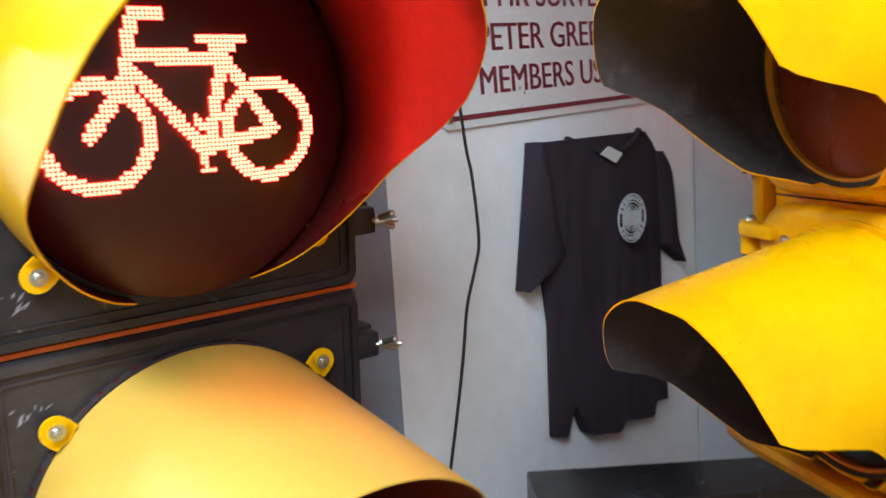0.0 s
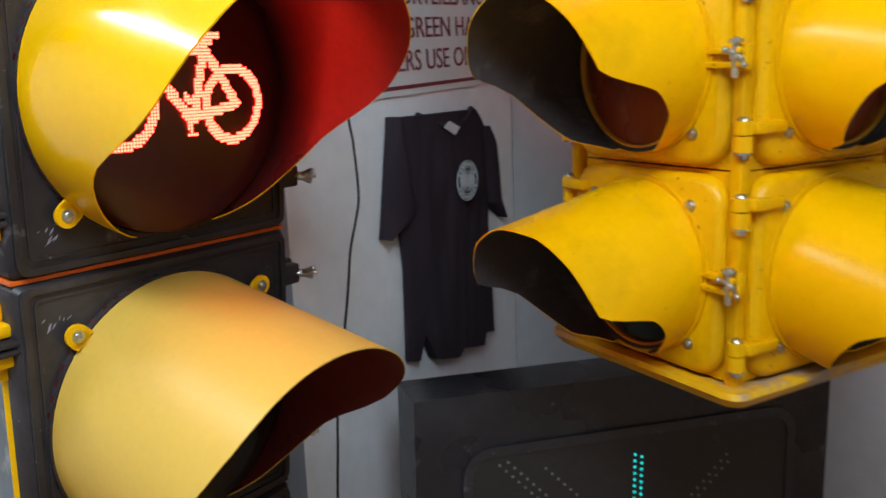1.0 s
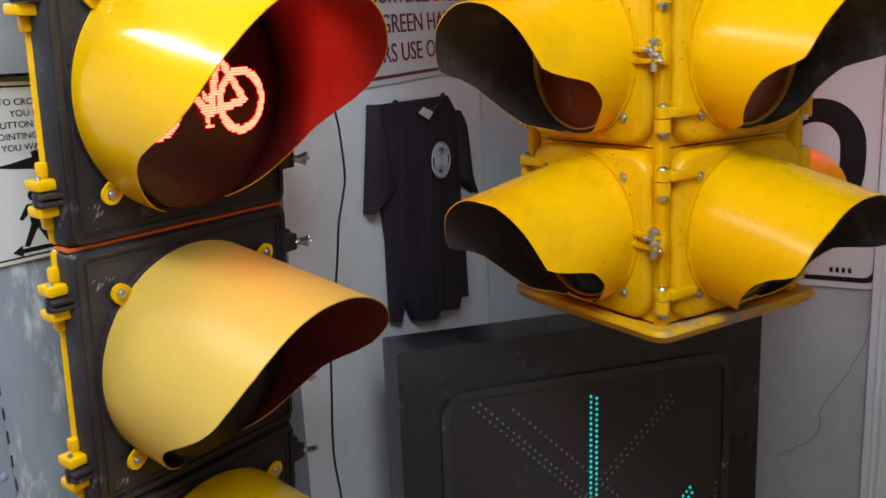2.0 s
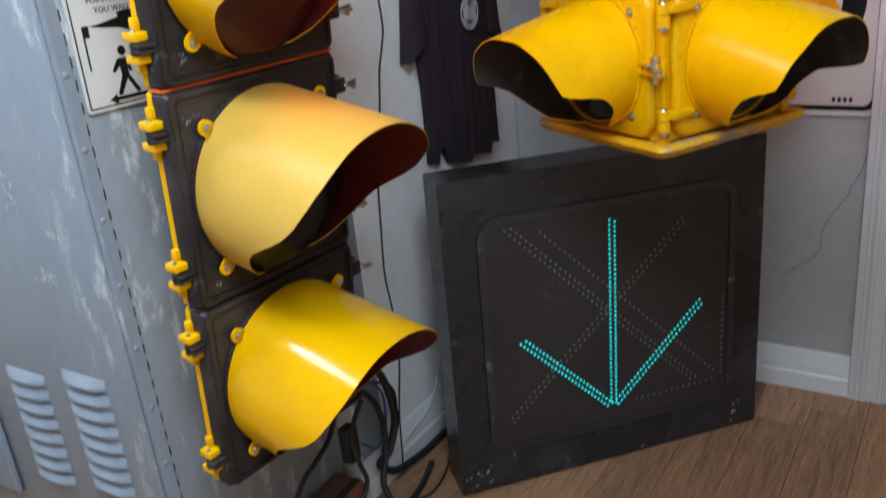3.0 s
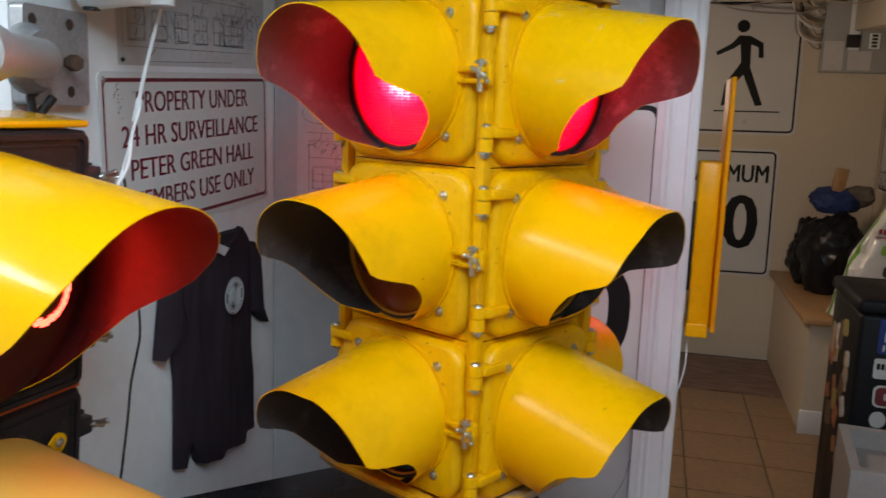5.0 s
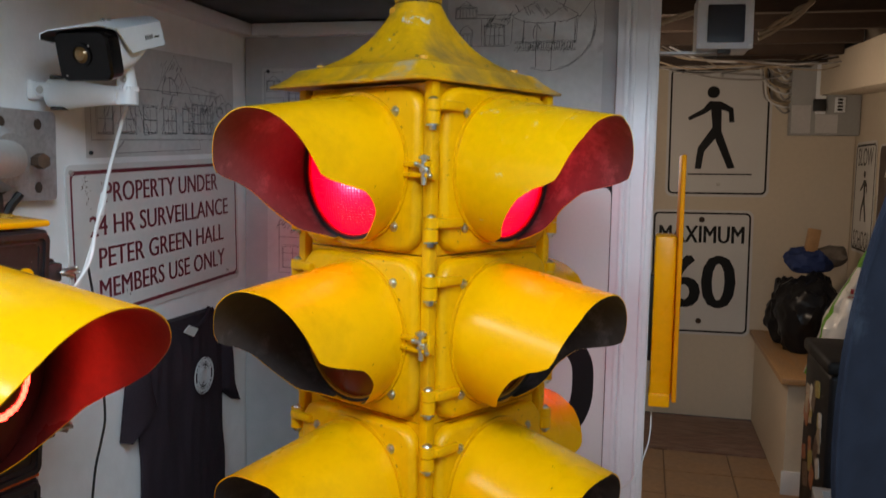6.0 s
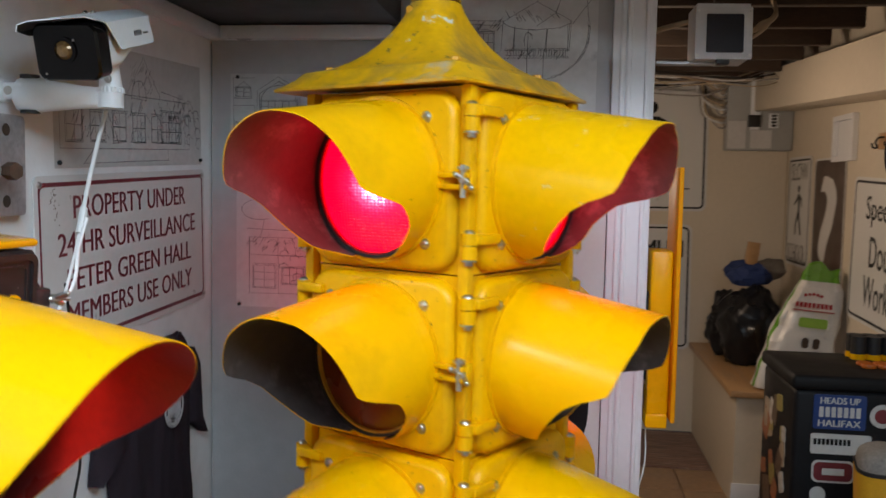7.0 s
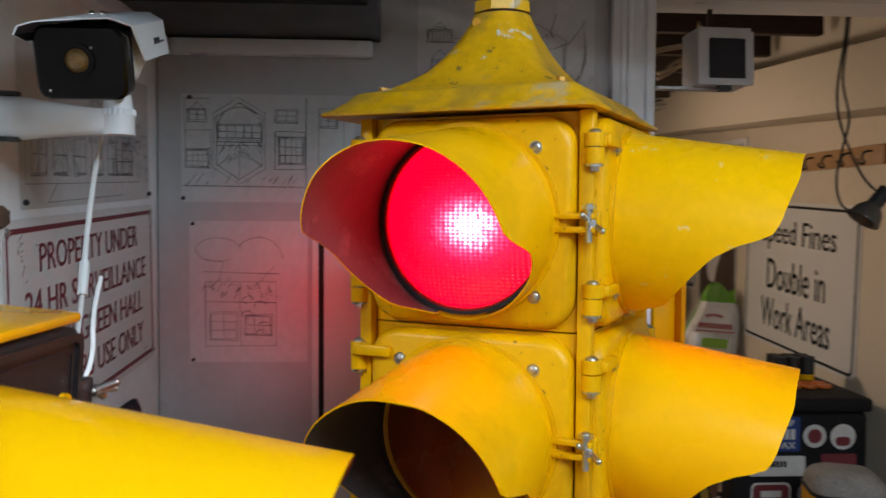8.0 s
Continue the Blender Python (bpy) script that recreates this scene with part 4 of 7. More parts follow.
    bm.faces.new(rings[0])
    bm.faces.new(rings[-1])
    part("bottom_plate", bm, PLATE, sig, "worn yellow bottom plate with bare and rusty patches")


build_four_way()


# ---- lane control sign ----
def build_lane_sign():
    W, H, D = 0.77, 0.745, 0.105
    sig = thing("lane_control_sign", pose(0.4646, -0.4915, FLOOR, -1.1, 1.2, 47.9), "black lane control sign standing on the floor, teal down arrow lit", "lane sign")
    bm = layers(bmesh.new(), [(outline(W, H, 0.004, 2, 0, H / 2), 0.0), (outline(W, H, 0.004, 2, 0, H / 2), D)])
    part("case", bm, BOX_BLACK, sig, "worn black metal case")
    w, h, cz = 0.60, 0.545, 0.374
    bm = ring(bmesh.new(), outline(w + 0.02, h + 0.02, 0.05, 8, 0, cz), outline(w - 0.012, h - 0.012, 0.036, 8, 0, cz), -0.007, 0.002)
    part("face_frame", bm, BOX_WORN, sig, "raised black frame")
    part("face_panel", slab(bmesh.new(), outline(w - 0.01, h - 0.01, 0.036, 8, 0, cz), -0.003, 0.002), SIGN_FACE, sig, "smoked dark panel")

    rnd = random.Random(8)
    bm = bmesh.new()
    for cx, cz0, sx, sz, n in ((-0.36, 0.03, 0.05, 0.05, 16), (0.34, 0.04, 0.04, 0.05, 12)):
        for k in range(n):
            x, z, r = cx + rnd.uniform(-0.4, 1) * sx * (1 if cx < 0 else -0.6), cz0 + rnd.uniform(-0.5, 1) * sz * (0.8 if cz0 < 0.5 else 0.6), rnd.uniform(0.001, 0.0034)
            bm.faces.new([bm.verts.new((x + r * rnd.uniform(0.6, 1.5) * math.cos(t), -0.0009, min(max(z, 0.008), 0.737) + r * rnd.uniform(0.6, 1.2) * math.sin(t))) for t in (q * math.pi / 3 for q in range(6))])
    tagged(part("paint_chip", bm, GALV, sig, "small bare chips in the black paint"), kind="stuff")

    def dots(name, lines, mat, label, r=0.0032, pitch=0.0112):
        bm = bmesh.new()
        for (x0, z0), (x1, z1), rows in lines:
            a, b = Vector((x0, z0)), Vector((x1, z1))
            d = (b - a).normalized()
            s = Vector((-d.y, d.x))
            for q in range(rows):
                off = (q - (rows - 1) / 2) * 0.0125
                for i in range(int((b - a).length / pitch) + 1):
                    p = a + d * (i + 0.5 * (q % 2)) * pitch + s * off
                    vs = [bm.verts.new((p.x + r * math.cos(t), -0.0045, p.y + r * math.sin(t))) for t in (k * math.pi / 4 for k in range(8))]
                    bm.faces.new(vs)
        part(name, bm, mat, sig, label)
    dots("arrow", [((0.0, 0.607), (-0.003, 0.153), 2), ((-0.221, 0.359), (-0.013, 0.153), 2), ((0.224, 0.369), (0.005, 0.153), 2)], LED_TEAL, "down arrow of lit teal diodes")
    dots("cross", [((-0.243, 0.628), (0.203, 0.174), 2), ((-0.168, 0.607), (0.263, 0.178), 1), ((0.176, 0.577), (-0.255, 0.168), 2), ((0.281, 0.372), (0.281, 0.165), 1), ((0.056, 0.150), (0.272, 0.158), 1)], LED_OFF, "cross of unlit diodes", 0.0028, 0.0155)


build_lane_sign()


# ---- grey cabinet ----
def build_cabinet():
    cab = thing("control_cabinet", pose(-0.045, -1.352, FLOOR), "scuffed grey traffic control cabinet with louvres, standing on the floor", "cabinet")
    W, D, Z0, Z1 = 0.62, 0.464, 0.03, 1.266
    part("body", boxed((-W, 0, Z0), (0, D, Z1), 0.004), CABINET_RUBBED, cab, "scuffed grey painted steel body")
    part("base", boxed((-W + 0.02, 0.02, 0), (-0.02, D - 0.01, Z0 + 0.002), 0.003), BLACK, cab, "dark recessed base")
    bm = bmesh.new()
    lo = [(-W - 0.015, -0.02), (0.022, -0.02), (0.022, D + 0.0), (-W - 0.015, D + 0.0)]
    rows = [[bm.verts.new((x, y, z)) for x, y in lo] for z in (Z1 + 0.003, Z1 + 0.085)]
    rows.append([bm.verts.new((x * 0.97 - 0.008, y * 0.92 + 0.015, Z1 + 0.105)) for x, y in lo])
    for a, b in zip(rows, rows[1:]):
        for i in range(4):
            bm.faces.new((a[i], a[(i + 1) % 4], b[(i + 1) % 4], b[i]))
    bm.faces.new(rows[0][::-1])
    bm.faces.new(rows[-1])
    part("roof_cap", bm, CABINET, cab, "grey overhanging roof cap")
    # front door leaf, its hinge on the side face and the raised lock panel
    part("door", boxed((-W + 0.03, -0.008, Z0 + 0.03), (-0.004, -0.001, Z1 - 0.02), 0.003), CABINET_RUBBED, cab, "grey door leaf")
    bare = material("bare_pale_scrape", (0.56, 0.58, 0.60), 0.55, 0, 0.15, 40)
    rnd = random.Random(17)
    for cx, cz, n, sx, sz in ((-0.165, 0.745, 22, 0.014, 0.008), (-0.205, 0.905, 16, 0.008, 0.018), (-0.075, 0.70, 18, 0.006, 0.020), (-0.115, 0.83, 10, 0.010, 0.006)):
        bm = bmesh.new()
        for k in range(n):
            a, r, w = rnd.uniform(1.2, 1.9), rnd.uniform(0.006, 0.020), rnd.uniform(0.0006, 0.0022)
            o = Vector((cx + rnd.gauss(0, sx), -0.0085 - 0.00003 * k, cz + rnd.gauss(0, sz)))
            d, q = Vector((math.cos(a), 0, math.sin(a))) * r / 2, Vector((-math.sin(a), 0, math.cos(a))) * w
            bm.faces.new([bm.verts.new(o + v) for v in (-d, q, d, -q)])
        part("scrape", bm, bare, cab, "pale scraped paint")
    part("lock_panel", boxed((-W + 0.03, -0.022, 0.20), (-0.478, -0.009, 0.46), 0.01, 3), CABINET, cab, "raised lock panel")
    bm = bmesh.new()
    n = 34
    for k in range(n):
        z = Z0 + 0.03 + (Z1 - Z0 - 0.06) * k / n
        box(bm, (0.0005, 0.0262, z), (0.0018, 0.0278, z + 0.017))
    tagged(part("piano_hinge", bm, BLACK, cab, "dark piano hinge slots"), kind="stuff")
    bm = boxed((0.0005, 0.002, Z0 + 0.02), (0.0030, 0.0245, Z1 - 0.01), 0.001, 1)
    part("hinge_leaf", bm, CABINET, cab)
    for k in range(9):
        part("rivet", ball(bmesh.new(), (0.0026, 0.011, 0.17 + 0.115 * k), 0.0062, 10, (0.5, 1, 1)), CABINET, cab)
    part("rear_flange", boxed((0.047, 0.477, 0.10), (0.0505, 0.567, 1.27), 0.001, 1), CABINET, cab, "grey steel flange against the wall")
    bm = bmesh.new()
    prof = [(-0.001, 0.0), (-0.014, 0.003), (-0.016, 0.007), (-0.012, 0.014), (-0.004, 0.022), (-0.001, 0.026)]
    ends = []
    for i in range(7):
        u = i / 6
        f = math.sin(math.pi * min(max(u, 0.08), 0.92)) ** 0.25
        ends.append([bm.verts.new((-0.062 + 0.124 * u, y * (f if 0 < i < 6 else 0.12), z)) for y, z in prof])
    for a, b in zip(ends, ends[1:]):
        for i in range(len(prof) - 1):
            bm.faces.new((a[i], b[i], b[i + 1], a[i + 1]))
        bm.faces.new((a[-1], b[-1], b[0], a[0]))
    bm.faces.new(ends[0])
    bm.faces.new(ends[-1][::-1])
    first = None
    for cx, z0, count in ((-0.333, 0.262, 8), (-0.145, 0.292, 8)):
        for k in range(count):
            m = pose(cx, -0.008, z0 + 0.014 + 0.0325 * k)
            if first is None:
                first = part("louvre", bm, CABINET, cab, "pressed louvre", m)
            else:
                again(first, m)
    # sign on its side
    sg = thing("crossing_instruction_sign", pose(-0.0415, -1.200, 1.126, 0, 1.2, 90), "white button instruction sign with black print on the cabinet side", "sign")
    w, h = 0.236, 0.236
    part("plate", slab(bmesh.new(), outline(w, h, 0.006), -0.002, 0.0005), SIGN_WHITE, sg)
    part("border", ring(bmesh.new(), outline(w - 0.010, h - 0.010, 0.003), outline(w - 0.0145, h - 0.0145, 0.002), -0.0026, -0.0018), SIGN_BLACK, sg)
    for k, (t, ww) in enumerate((("TO CROSS HIGHWAY", 0.135), ("YOU MUST PUSH", 0.105), ("BUTTON WITH ARROW", 0.150), ("POINTING IN DIRECTION", 0.160), ("YOU WANT TO CROSS", 0.140))):
        part("lettering", lettering(t, ww, 0.0085, bold=0.012), SIGN_BLACK, sg, m=pose(0.0, -0.0022, 0.092 - 0.0148 * k))
    bm = slab(bmesh.new(), [(-0.085, 0.010), (-0.060, 0.006), (-0.030, 0.003), (0.0, -0.008), (0.012, -0.010), (0.03, -0.006), (0.085, 0.0), (0.085, 0.026), (0.03, 0.022), (-0.01, 0.029), (-0.03, 0.026), (-0.028, 0.019), (-0.060, 0.013)][::-1], -0.0026, -0.0018)
    slab(bm, [(-0.098, 0.012), (-0.086, 0.012), (-0.086, -0.006), (-0.095, -0.006), (-0.095, -0.055), (-0.098, -0.055)], -0.0026, -0.0018)
    part("pointing_symbol", bm, SIGN_BLACK, sg)
    bm = bmesh.new()
    slab(bm, circle(0.0075, 16, -0.035, -0.032), -0.0026, -0.0018)
    slab(bm, [(-0.046, -0.043), (-0.026, -0.043), (-0.022, -0.066), (-0.027, -0.066), (-0.029, -0.053), (-0.029, -0.070), (-0.012, -0.098), (-0.019, -0.100), (-0.034, -0.076), (-0.050, -0.100), (-0.057, -0.098), (-0.043, -0.070), (-0.044, -0.055), (-0.055, -0.064), (-0.059, -0.061)], -0.0026, -0.0018)
    slab(bm, [(-0.075, -0.104), (-0.060, -0.096), (-0.060, -0.101), (0.08, -0.101), (0.08, -0.107), (-0.060, -0.107), (-0.060, -0.112)], -0.0026, -0.0018)
    part("walker_symbol", bm, SIGN_BLACK, sg)


build_cabinet()


# ---- things on the west wall ----
def build_notice():
    sg = thing("surveillance_notice", pose(0.0015, -0.3635, 1.3445, 0, -2.2, 90), "white metal notice with maroon lettering and worn border", "sign")
    w, h = 0.640, 0.296
    part("plate", slab(bmesh.new(), outline(w, h, 0.014), -0.003, 0.0), material("rust_marked_white_sheet", (0.66, 0.66, 0.65), 0.4, 0, 0.04, 5, 90, 0.03, None, (0.30, 0.22, 0.15), 0.24, 13), sg)
    part("border", ring(bmesh.new(), outline(w - 0.022, h - 0.022, 0.012), outline(w - 0.030, h - 0.036, 0.010), -0.0038, -0.0028), SIGN_RED, sg)
    for t, ww, z in (("PROPERTY UNDER", 0.432, 0.0945), ("24 HR SURVEILLANCE", 0.528, 0.034), ("PETER GREEN HALL", 0.480, -0.0265), ("MEMBERS USE ONLY", 0.484, -0.086)):
        part("lettering", lettering(t, ww, 0.0385, bold=0.021), SIGN_RED, sg, m=pose(0.003, -0.0032, z))
    rust = material("brown_rust_mark", (0.13, 0.085, 0.05), 0.8, 0, 0.5, 120)
    rnd = random.Random(21)
    for cx, cz, n in ((-0.272, 0.108, 16), (-0.205, 0.092, 10), (-0.262, 0.082, 7), (-0.150, -0.118, 6), (0.262, -0.125, 6)):
        bm = bmesh.new()
        for k in range(n):
            a, r, w = rnd.uniform(0.2, 2.6), rnd.uniform(0.003, 0.010), rnd.uniform(0.0004, 0.0012)
            o = Vector((cx + rnd.gauss(0, 0.006), -0.0034 - 0.00005 * k, cz + rnd.gauss(0, 0.012)))
            d, q = Vector((math.cos(a), 0, math.sin(a))) * r / 2, Vector((-math.sin(a), 0, math.cos(a))) * w
            bm.faces.new([bm.verts.new(o + v) for v in (-d, q, d, -q)])
        part("rust_mark", bm, rust, sg, "brown rust marks")
    for x, z in ((-0.306, 0.134), (0.306, 0.134), (0.306, -0.134), (-0.306, -0.134)):
        part("screw", screw(bmesh.new(), (x, -0.003, z), 0.004), STEEL, sg)


def build_shirt():
    sh = thing("t_shirt", pose(0.004, -0.32, 0.65, 0, 0, 90), "black cotton T-shirt with a grey round print pinned to the wall", "t-shirt")

    def cloth(name, rows, cols, left, right, zs, depth, label="", hem=None):
        bm = bmesh.new()
        grids = []
        for back in (0, 1):
            g = []
            for i in range(rows + 1):
                z = zs[0] + (zs[1] - zs[0]) * i / rows
                l, r = left(z), right(z)
                row = []
                for j in range(cols + 1):
                    u = j / cols
                    x = l + (r - l) * u
                    bulge = depth * (math.sin(math.pi * u) ** 0.5 if 0 < u < 1 else 0)
                    zz = z
                    if hem:
                        low = float(np.interp(x, *hem))
                        zz = low + (zs[1] - low) * i / rows
                    fold = 0.006 * noise.noise((x * 14, z * 4, 3.1)) + 0.004 * noise.noise((x * 40, z * 12, 7.7))
                    y = -0.010 - bulge - fold
                    row.append(bm.verts.new((x, min(y, -0.004) if not back else -0.001, zz)))
                g.append(row)
            grids.append(g)
        for b, g in enumerate(grids):
            for i in range(rows):
                for j in range(cols):
                    bm.faces.new((g[i][j], g[i][j + 1], g[i + 1][j + 1], g[i + 1][j]))
        f, k = grids
        rim = [(i, 0) for i in range(rows + 1)] + [(rows, j) for j in range(1, cols + 1)] + [(i, cols) for i in range(rows - 1, -1, -1)] + [(0, j) for j in range(cols - 1, 0, -1)]
        for (a, b), (c, d) in zip(rim, rim[1:] + rim[:1]):
            bm.faces.new((f[a][b], f[c][d], k[c][d], k[a][b]))
        return part(name, bm, SHIRT, sh, label)
    Lz, Lx = [0.0, 0.2, 0.30, 0.42, 0.508], [-0.160, -0.156, -0.168, -0.176, -0.186]
    Rz, Rx = [0.0, 0.07, 0.30, 0.42, 0.47, 0.515], [0.190, 0.181, 0.172, 0.182, 0.165, 0.124]
    hem = ([-0.16, -0.132, -0.108, -0.076, 0.0, 0.008, 0.02, 0.125, 0.134, 0.19], [0.040, 0.032, 0.080, 0.020, 0.0, 0.0, 0.015, -0.011, 0.016, 0.004])
    cloth("body", 26, 60, lambda z: float(np.interp(z, Lz, Lx)), lambda z: float(np.interp(z, Rz, Rx)), (0.0, 0.505), 0.016, "", hem)
    cloth("sleeve", 10, 8, lambda z: float(np.interp(z, [0.29, 0.50], [-0.226, -0.188])), lambda z: float(np.interp(z, [0.29, 0.32, 0.50], [-0.222, -0.112, -0.172])), (0.29, 0.507), 0.020)
    cloth("sleeve", 10, 8, lambda z: float(np.interp(z, [0.258, 0.30, 0.45], [0.236, 0.168, 0.150])), lambda z: float(np.interp(z, [0.258, 0.36, 0.44, 0.47], [0.240, 0.222, 0.198, 0.165])), (0.258, 0.468), 0.018)
    part("collar", tube(bmesh.new(), [(-0.10, -0.012, 0.506), (-0.06, -0.022, 0.490), (-0.01, -0.026, 0.478), (0.05, -0.024, 0.484), (0.10, -0.016, 0.508)], 0.006), SHIRT, sh, "ribbed collar")
    part("neck_label", slab(bmesh.new(), [(-0.038, 0.478), (0.002, 0.461), (0.022, 0.475), (-0.016, 0.489)][::-1], -0.034, -0.031), SIGN_WHITE, sh, "small white label")
    bm = bmesh.new()
    for ro, ri in ((0.041, 0.039), (0.0285, 0.0265)):
        ring(bm, circle(ro, 40, 0.041, 0.366), circle(ri, 40, 0.041, 0.366), -0.0375, -0.035)
    for k in range(22):
        a = 2 * math.pi * (k + 0.5) / 22
        if abs(math.cos(a)) > 0.97:
            continue
        c, d = math.cos(a), math.sin(a)
        q = [(0.041 + r * c - t * d, 0.366 + r * d + t * c) for r, t in ((0.0305, -0.0028), (0.037, -0.0028), (0.037, 0.0028), (0.0305, 0.0028))]
        slab(bm, q, -0.0375, -0.035)
    slab(bm, outline(0.022, 0.026, 0.006, 4, 0.041, 0.366), -0.0375, -0.035)
    for k in range(3):
        ring(bm, circle(0.0165 + 0.003 * k, 28, 0.041, 0.366), circle(0.0155 + 0.003 * k, 28, 0.041, 0.366), -0.0375, -0.035)
    part("print", bm, SHIRT_PRINT, sh, "grey round printed emblem")


def build_cctv():
    cc = thing("security_camera", pose(0, -0.713, 1.585), "white security camera with dark glass front on a wall arm", "camera")
    bm = boxed((0.0, -0.062, 0.002), (0.010, -0.022, 0.034), 0.004, 3)
    box(bm, (0.004, -0.052, 0.006), (0.040, -0.034, 0.030), 0.006, 3)
    part("wall_lug", bm, CAM_WHITE, cc, "white rounded wall lug")
    part("lug_pin", moved(lathe(bmesh.new(), [(0.0, -0.0012), (0.0060, -0.0010), (0.0065, 0.0)], 20), pose(0.018, -0.0522, 0.018)), STEEL, cc, "small pin end")
    for z0, z1 in ((-0.0135, -0.009), (0.0365, 0.0415)):
        part("clevis_cap", rod(bmesh.new(), (0.042, -0.036, z0), (0.042, -0.036, z1), 0.0135, n=24), BLACK, cc, "black clevis cap")
    tilt = pose(0.149, -0.12, 0.061) @ pose(0, 0, 0, 15) @ pose(-0.149, 0.12, -0.061)
    bm = bmesh.new()
    rings = []
    for x, r in ((0.012, 0.016), (0.016, 0.0225), (0.024, 0.0255), (0.042, 0.0255), (0.07, 0.0215), (0.11, 0.0165), (0.148, 0.0145)):
        rings.append([bm.verts.new((x, r * 0.7 * math.cos(a), r * math.sin(a) * 1.0)) for a in (2 * math.pi * k / 20 for k in range(20))])
    for a, b in zip(rings, rings[1:]):
        for k in range(20):
            bm.faces.new((a[k], a[(k + 1) % 20], b[(k + 1) % 20], b[k]))
    bm.faces.new(rings[0][::-1])
    bm.faces.new(rings[-1])
    part("arm", bm, CAM_WHITE, cc, "white wall arm", pose(0.008, -0.038, 0.014) @ pose(0, 0, 0, 0, 1.5, 6))
    bm = rod(bmesh.new(), (0.151, 0, -0.010), (0.151, 0, 0.018), 0.0175, n=24)
    rod(bm, (0.151, 0, 0.018), (0.149, 0, 0.050), 0.0165, 0.013, n=24)
    for k in range(20):
        a = 2 * math.pi * k / 20
        rod(bm, (0.151 + 0.0175 * math.cos(a), 0.0175 * math.sin(a), 0.012), (0.151 + 0.0175 * math.cos(a), 0.0175 * math.sin(a), 0.019), 0.0018, n=6)
    part("swivel", bm, CAM_WHITE, cc, "ribbed swivel joint", pose(0.008, -0.022, 0.006))
    part("screw", moved(screw(bmesh.new(), (0, 0, 0), 0.004), pose(0.165, -0.040, 0.036)), STEEL, cc)
    # body along y, front towards -y
    part("body", moved(layers(bmesh.new(), [(outline(0.084, 0.070, 0.016, 6, 0.150, 0.063), -0.112), (outline(0.082, 0.066, 0.016, 6, 0.150, 0.066), -0.045), (outline(0.074, 0.036, 0.012, 6, 0.150, 0.084), 0.030)]), tilt), CAM_WHITE, cc, "white camera body")
    glass = material("dark_camera_glass", (0.004, 0.003, 0.003), 0.04, 0, 0.05, spec=0.22)
    part("front_glass", moved(layers(bmesh.new(), [(outline(0.086, 0.070, 0.012, 6, 0.152, 0.061), -0.124), (outline(0.092, 0.075, 0.014, 6, 0.152, 0.061), -0.120), (outline(0.090, 0.074, 0.014, 6, 0.152, 0.061), -0.092)]), tilt), glass, cc, "dark glossy front window")
    part("lens", lathe(bmesh.new(), [(0.0, -0.005), (0.008, -0.0042), (0.0125, 0.0)], 24), material("amber_lens_glass", (0.15, 0.085, 0.03), 0.12, 0.3, 0.5, 160), cc, "amber lens", tilt @ pose(0.150, -0.1245, 0.064))
    part("lens_ring", ring(bmesh.new(), circle(0.0175, 28), circle(0.0128, 28), -0.002, 0.001), glass, cc, "", tilt @ pose(0.150, -0.1245, 0.064))
    # Two steel dots added on the glass as bright glints.
    for x, z in ((0.120, 0.033), (0.165, 0.077)):
        part("glint_dot", ball(bmesh.new(), (0, 0, 0), 0.0016, 8), STEEL, cc, "tiny steel dot set as a glint on the glass", tilt @ pose(x, -0.1245, z))
    # sun shield
    bm = bmesh.new()
    path = [(-0.054, 0.012, -0.116), (-0.055, 0.020, -0.140), (-0.047, 0.029, -0.148), (-0.030, 0.034, -0.150), (0.012, 0.037, -0.146), (0.036, 0.037, -0.122), (0.051, 0.028, -0.098), (0.055, -0.010, -0.074)]
    rows = []
    for end in (0, 1):
        rows.append([[bm.verts.new((0.150 + x * f, 0.024 if end else y, 0.070 + z * f)) for x, z, y in path] for f in (1.0, 0.965)])
    (a0, a1), (b0, b1) = rows
    # Inner faces take black for the shade under the hood.
    for p, q, k in ((a0, b0, 0), (b1, a1, 1), (a1, a0, 0), (b0, b1, 0)):
        for i in range(len(path) - 1):
            bm.faces.new((p[i], p[i + 1], q[i + 1], q[i])).material_index = k
    bm.faces.new((a0[0], b0[0], b1[0], a1[0]))
    bm.faces.new((a0[-1], a1[-1], b1[-1], b0[-1]))
    part("sun_shield", moved(bm, tilt), [CAM_WHITE, BLACK], cc, "white sun shield")
    bm = bmesh.new()
    for k in range(4):
        box(bm, (0.2022, -0.030 + 0.006 * k, 0.074), (0.2042, -0.0278 + 0.006 * k, 0.081))
    box(bm, (0.2022, -0.004, 0.075), (0.2042, 0.010, 0.0772))
    part("marking", moved(bm, tilt), BLACK, cc, "small dark marking bars")
    for x in (0.142, 0.154):
        part("shield_screw", moved(ball(bmesh.new(), (x, -0.045, 0.1065), 0.004, 10), tilt), STEEL, cc)
    cb = thing("camera_cable", pose(0, 0, 0), "white cable hanging from the security camera", "cable")
    part("lead", tube(bmesh.new(), [(0.118, -0.676, 1.582), (0.119, -0.705, 1.525), (0.122, -0.737, 1.464), (0.124, -0.752, 1.432)], 0.0032), CABLE_WHITE, cb)
    part("joint", tube(bmesh.new(), [(0.124, -0.750, 1.436), (0.127, -0.768, 1.400)], 0.0058, smooth=0), CABLE_WHITE, cb, "white plug joint")
    part("tail", tube(bmesh.new(), [(0.127, -0.766, 1.403), (0.130, -0.79, 1.36), (0.138, -0.83, 1.31), (0.13, -0.86, 1.26)], 0.0026), CABLE_WHITE, cb)
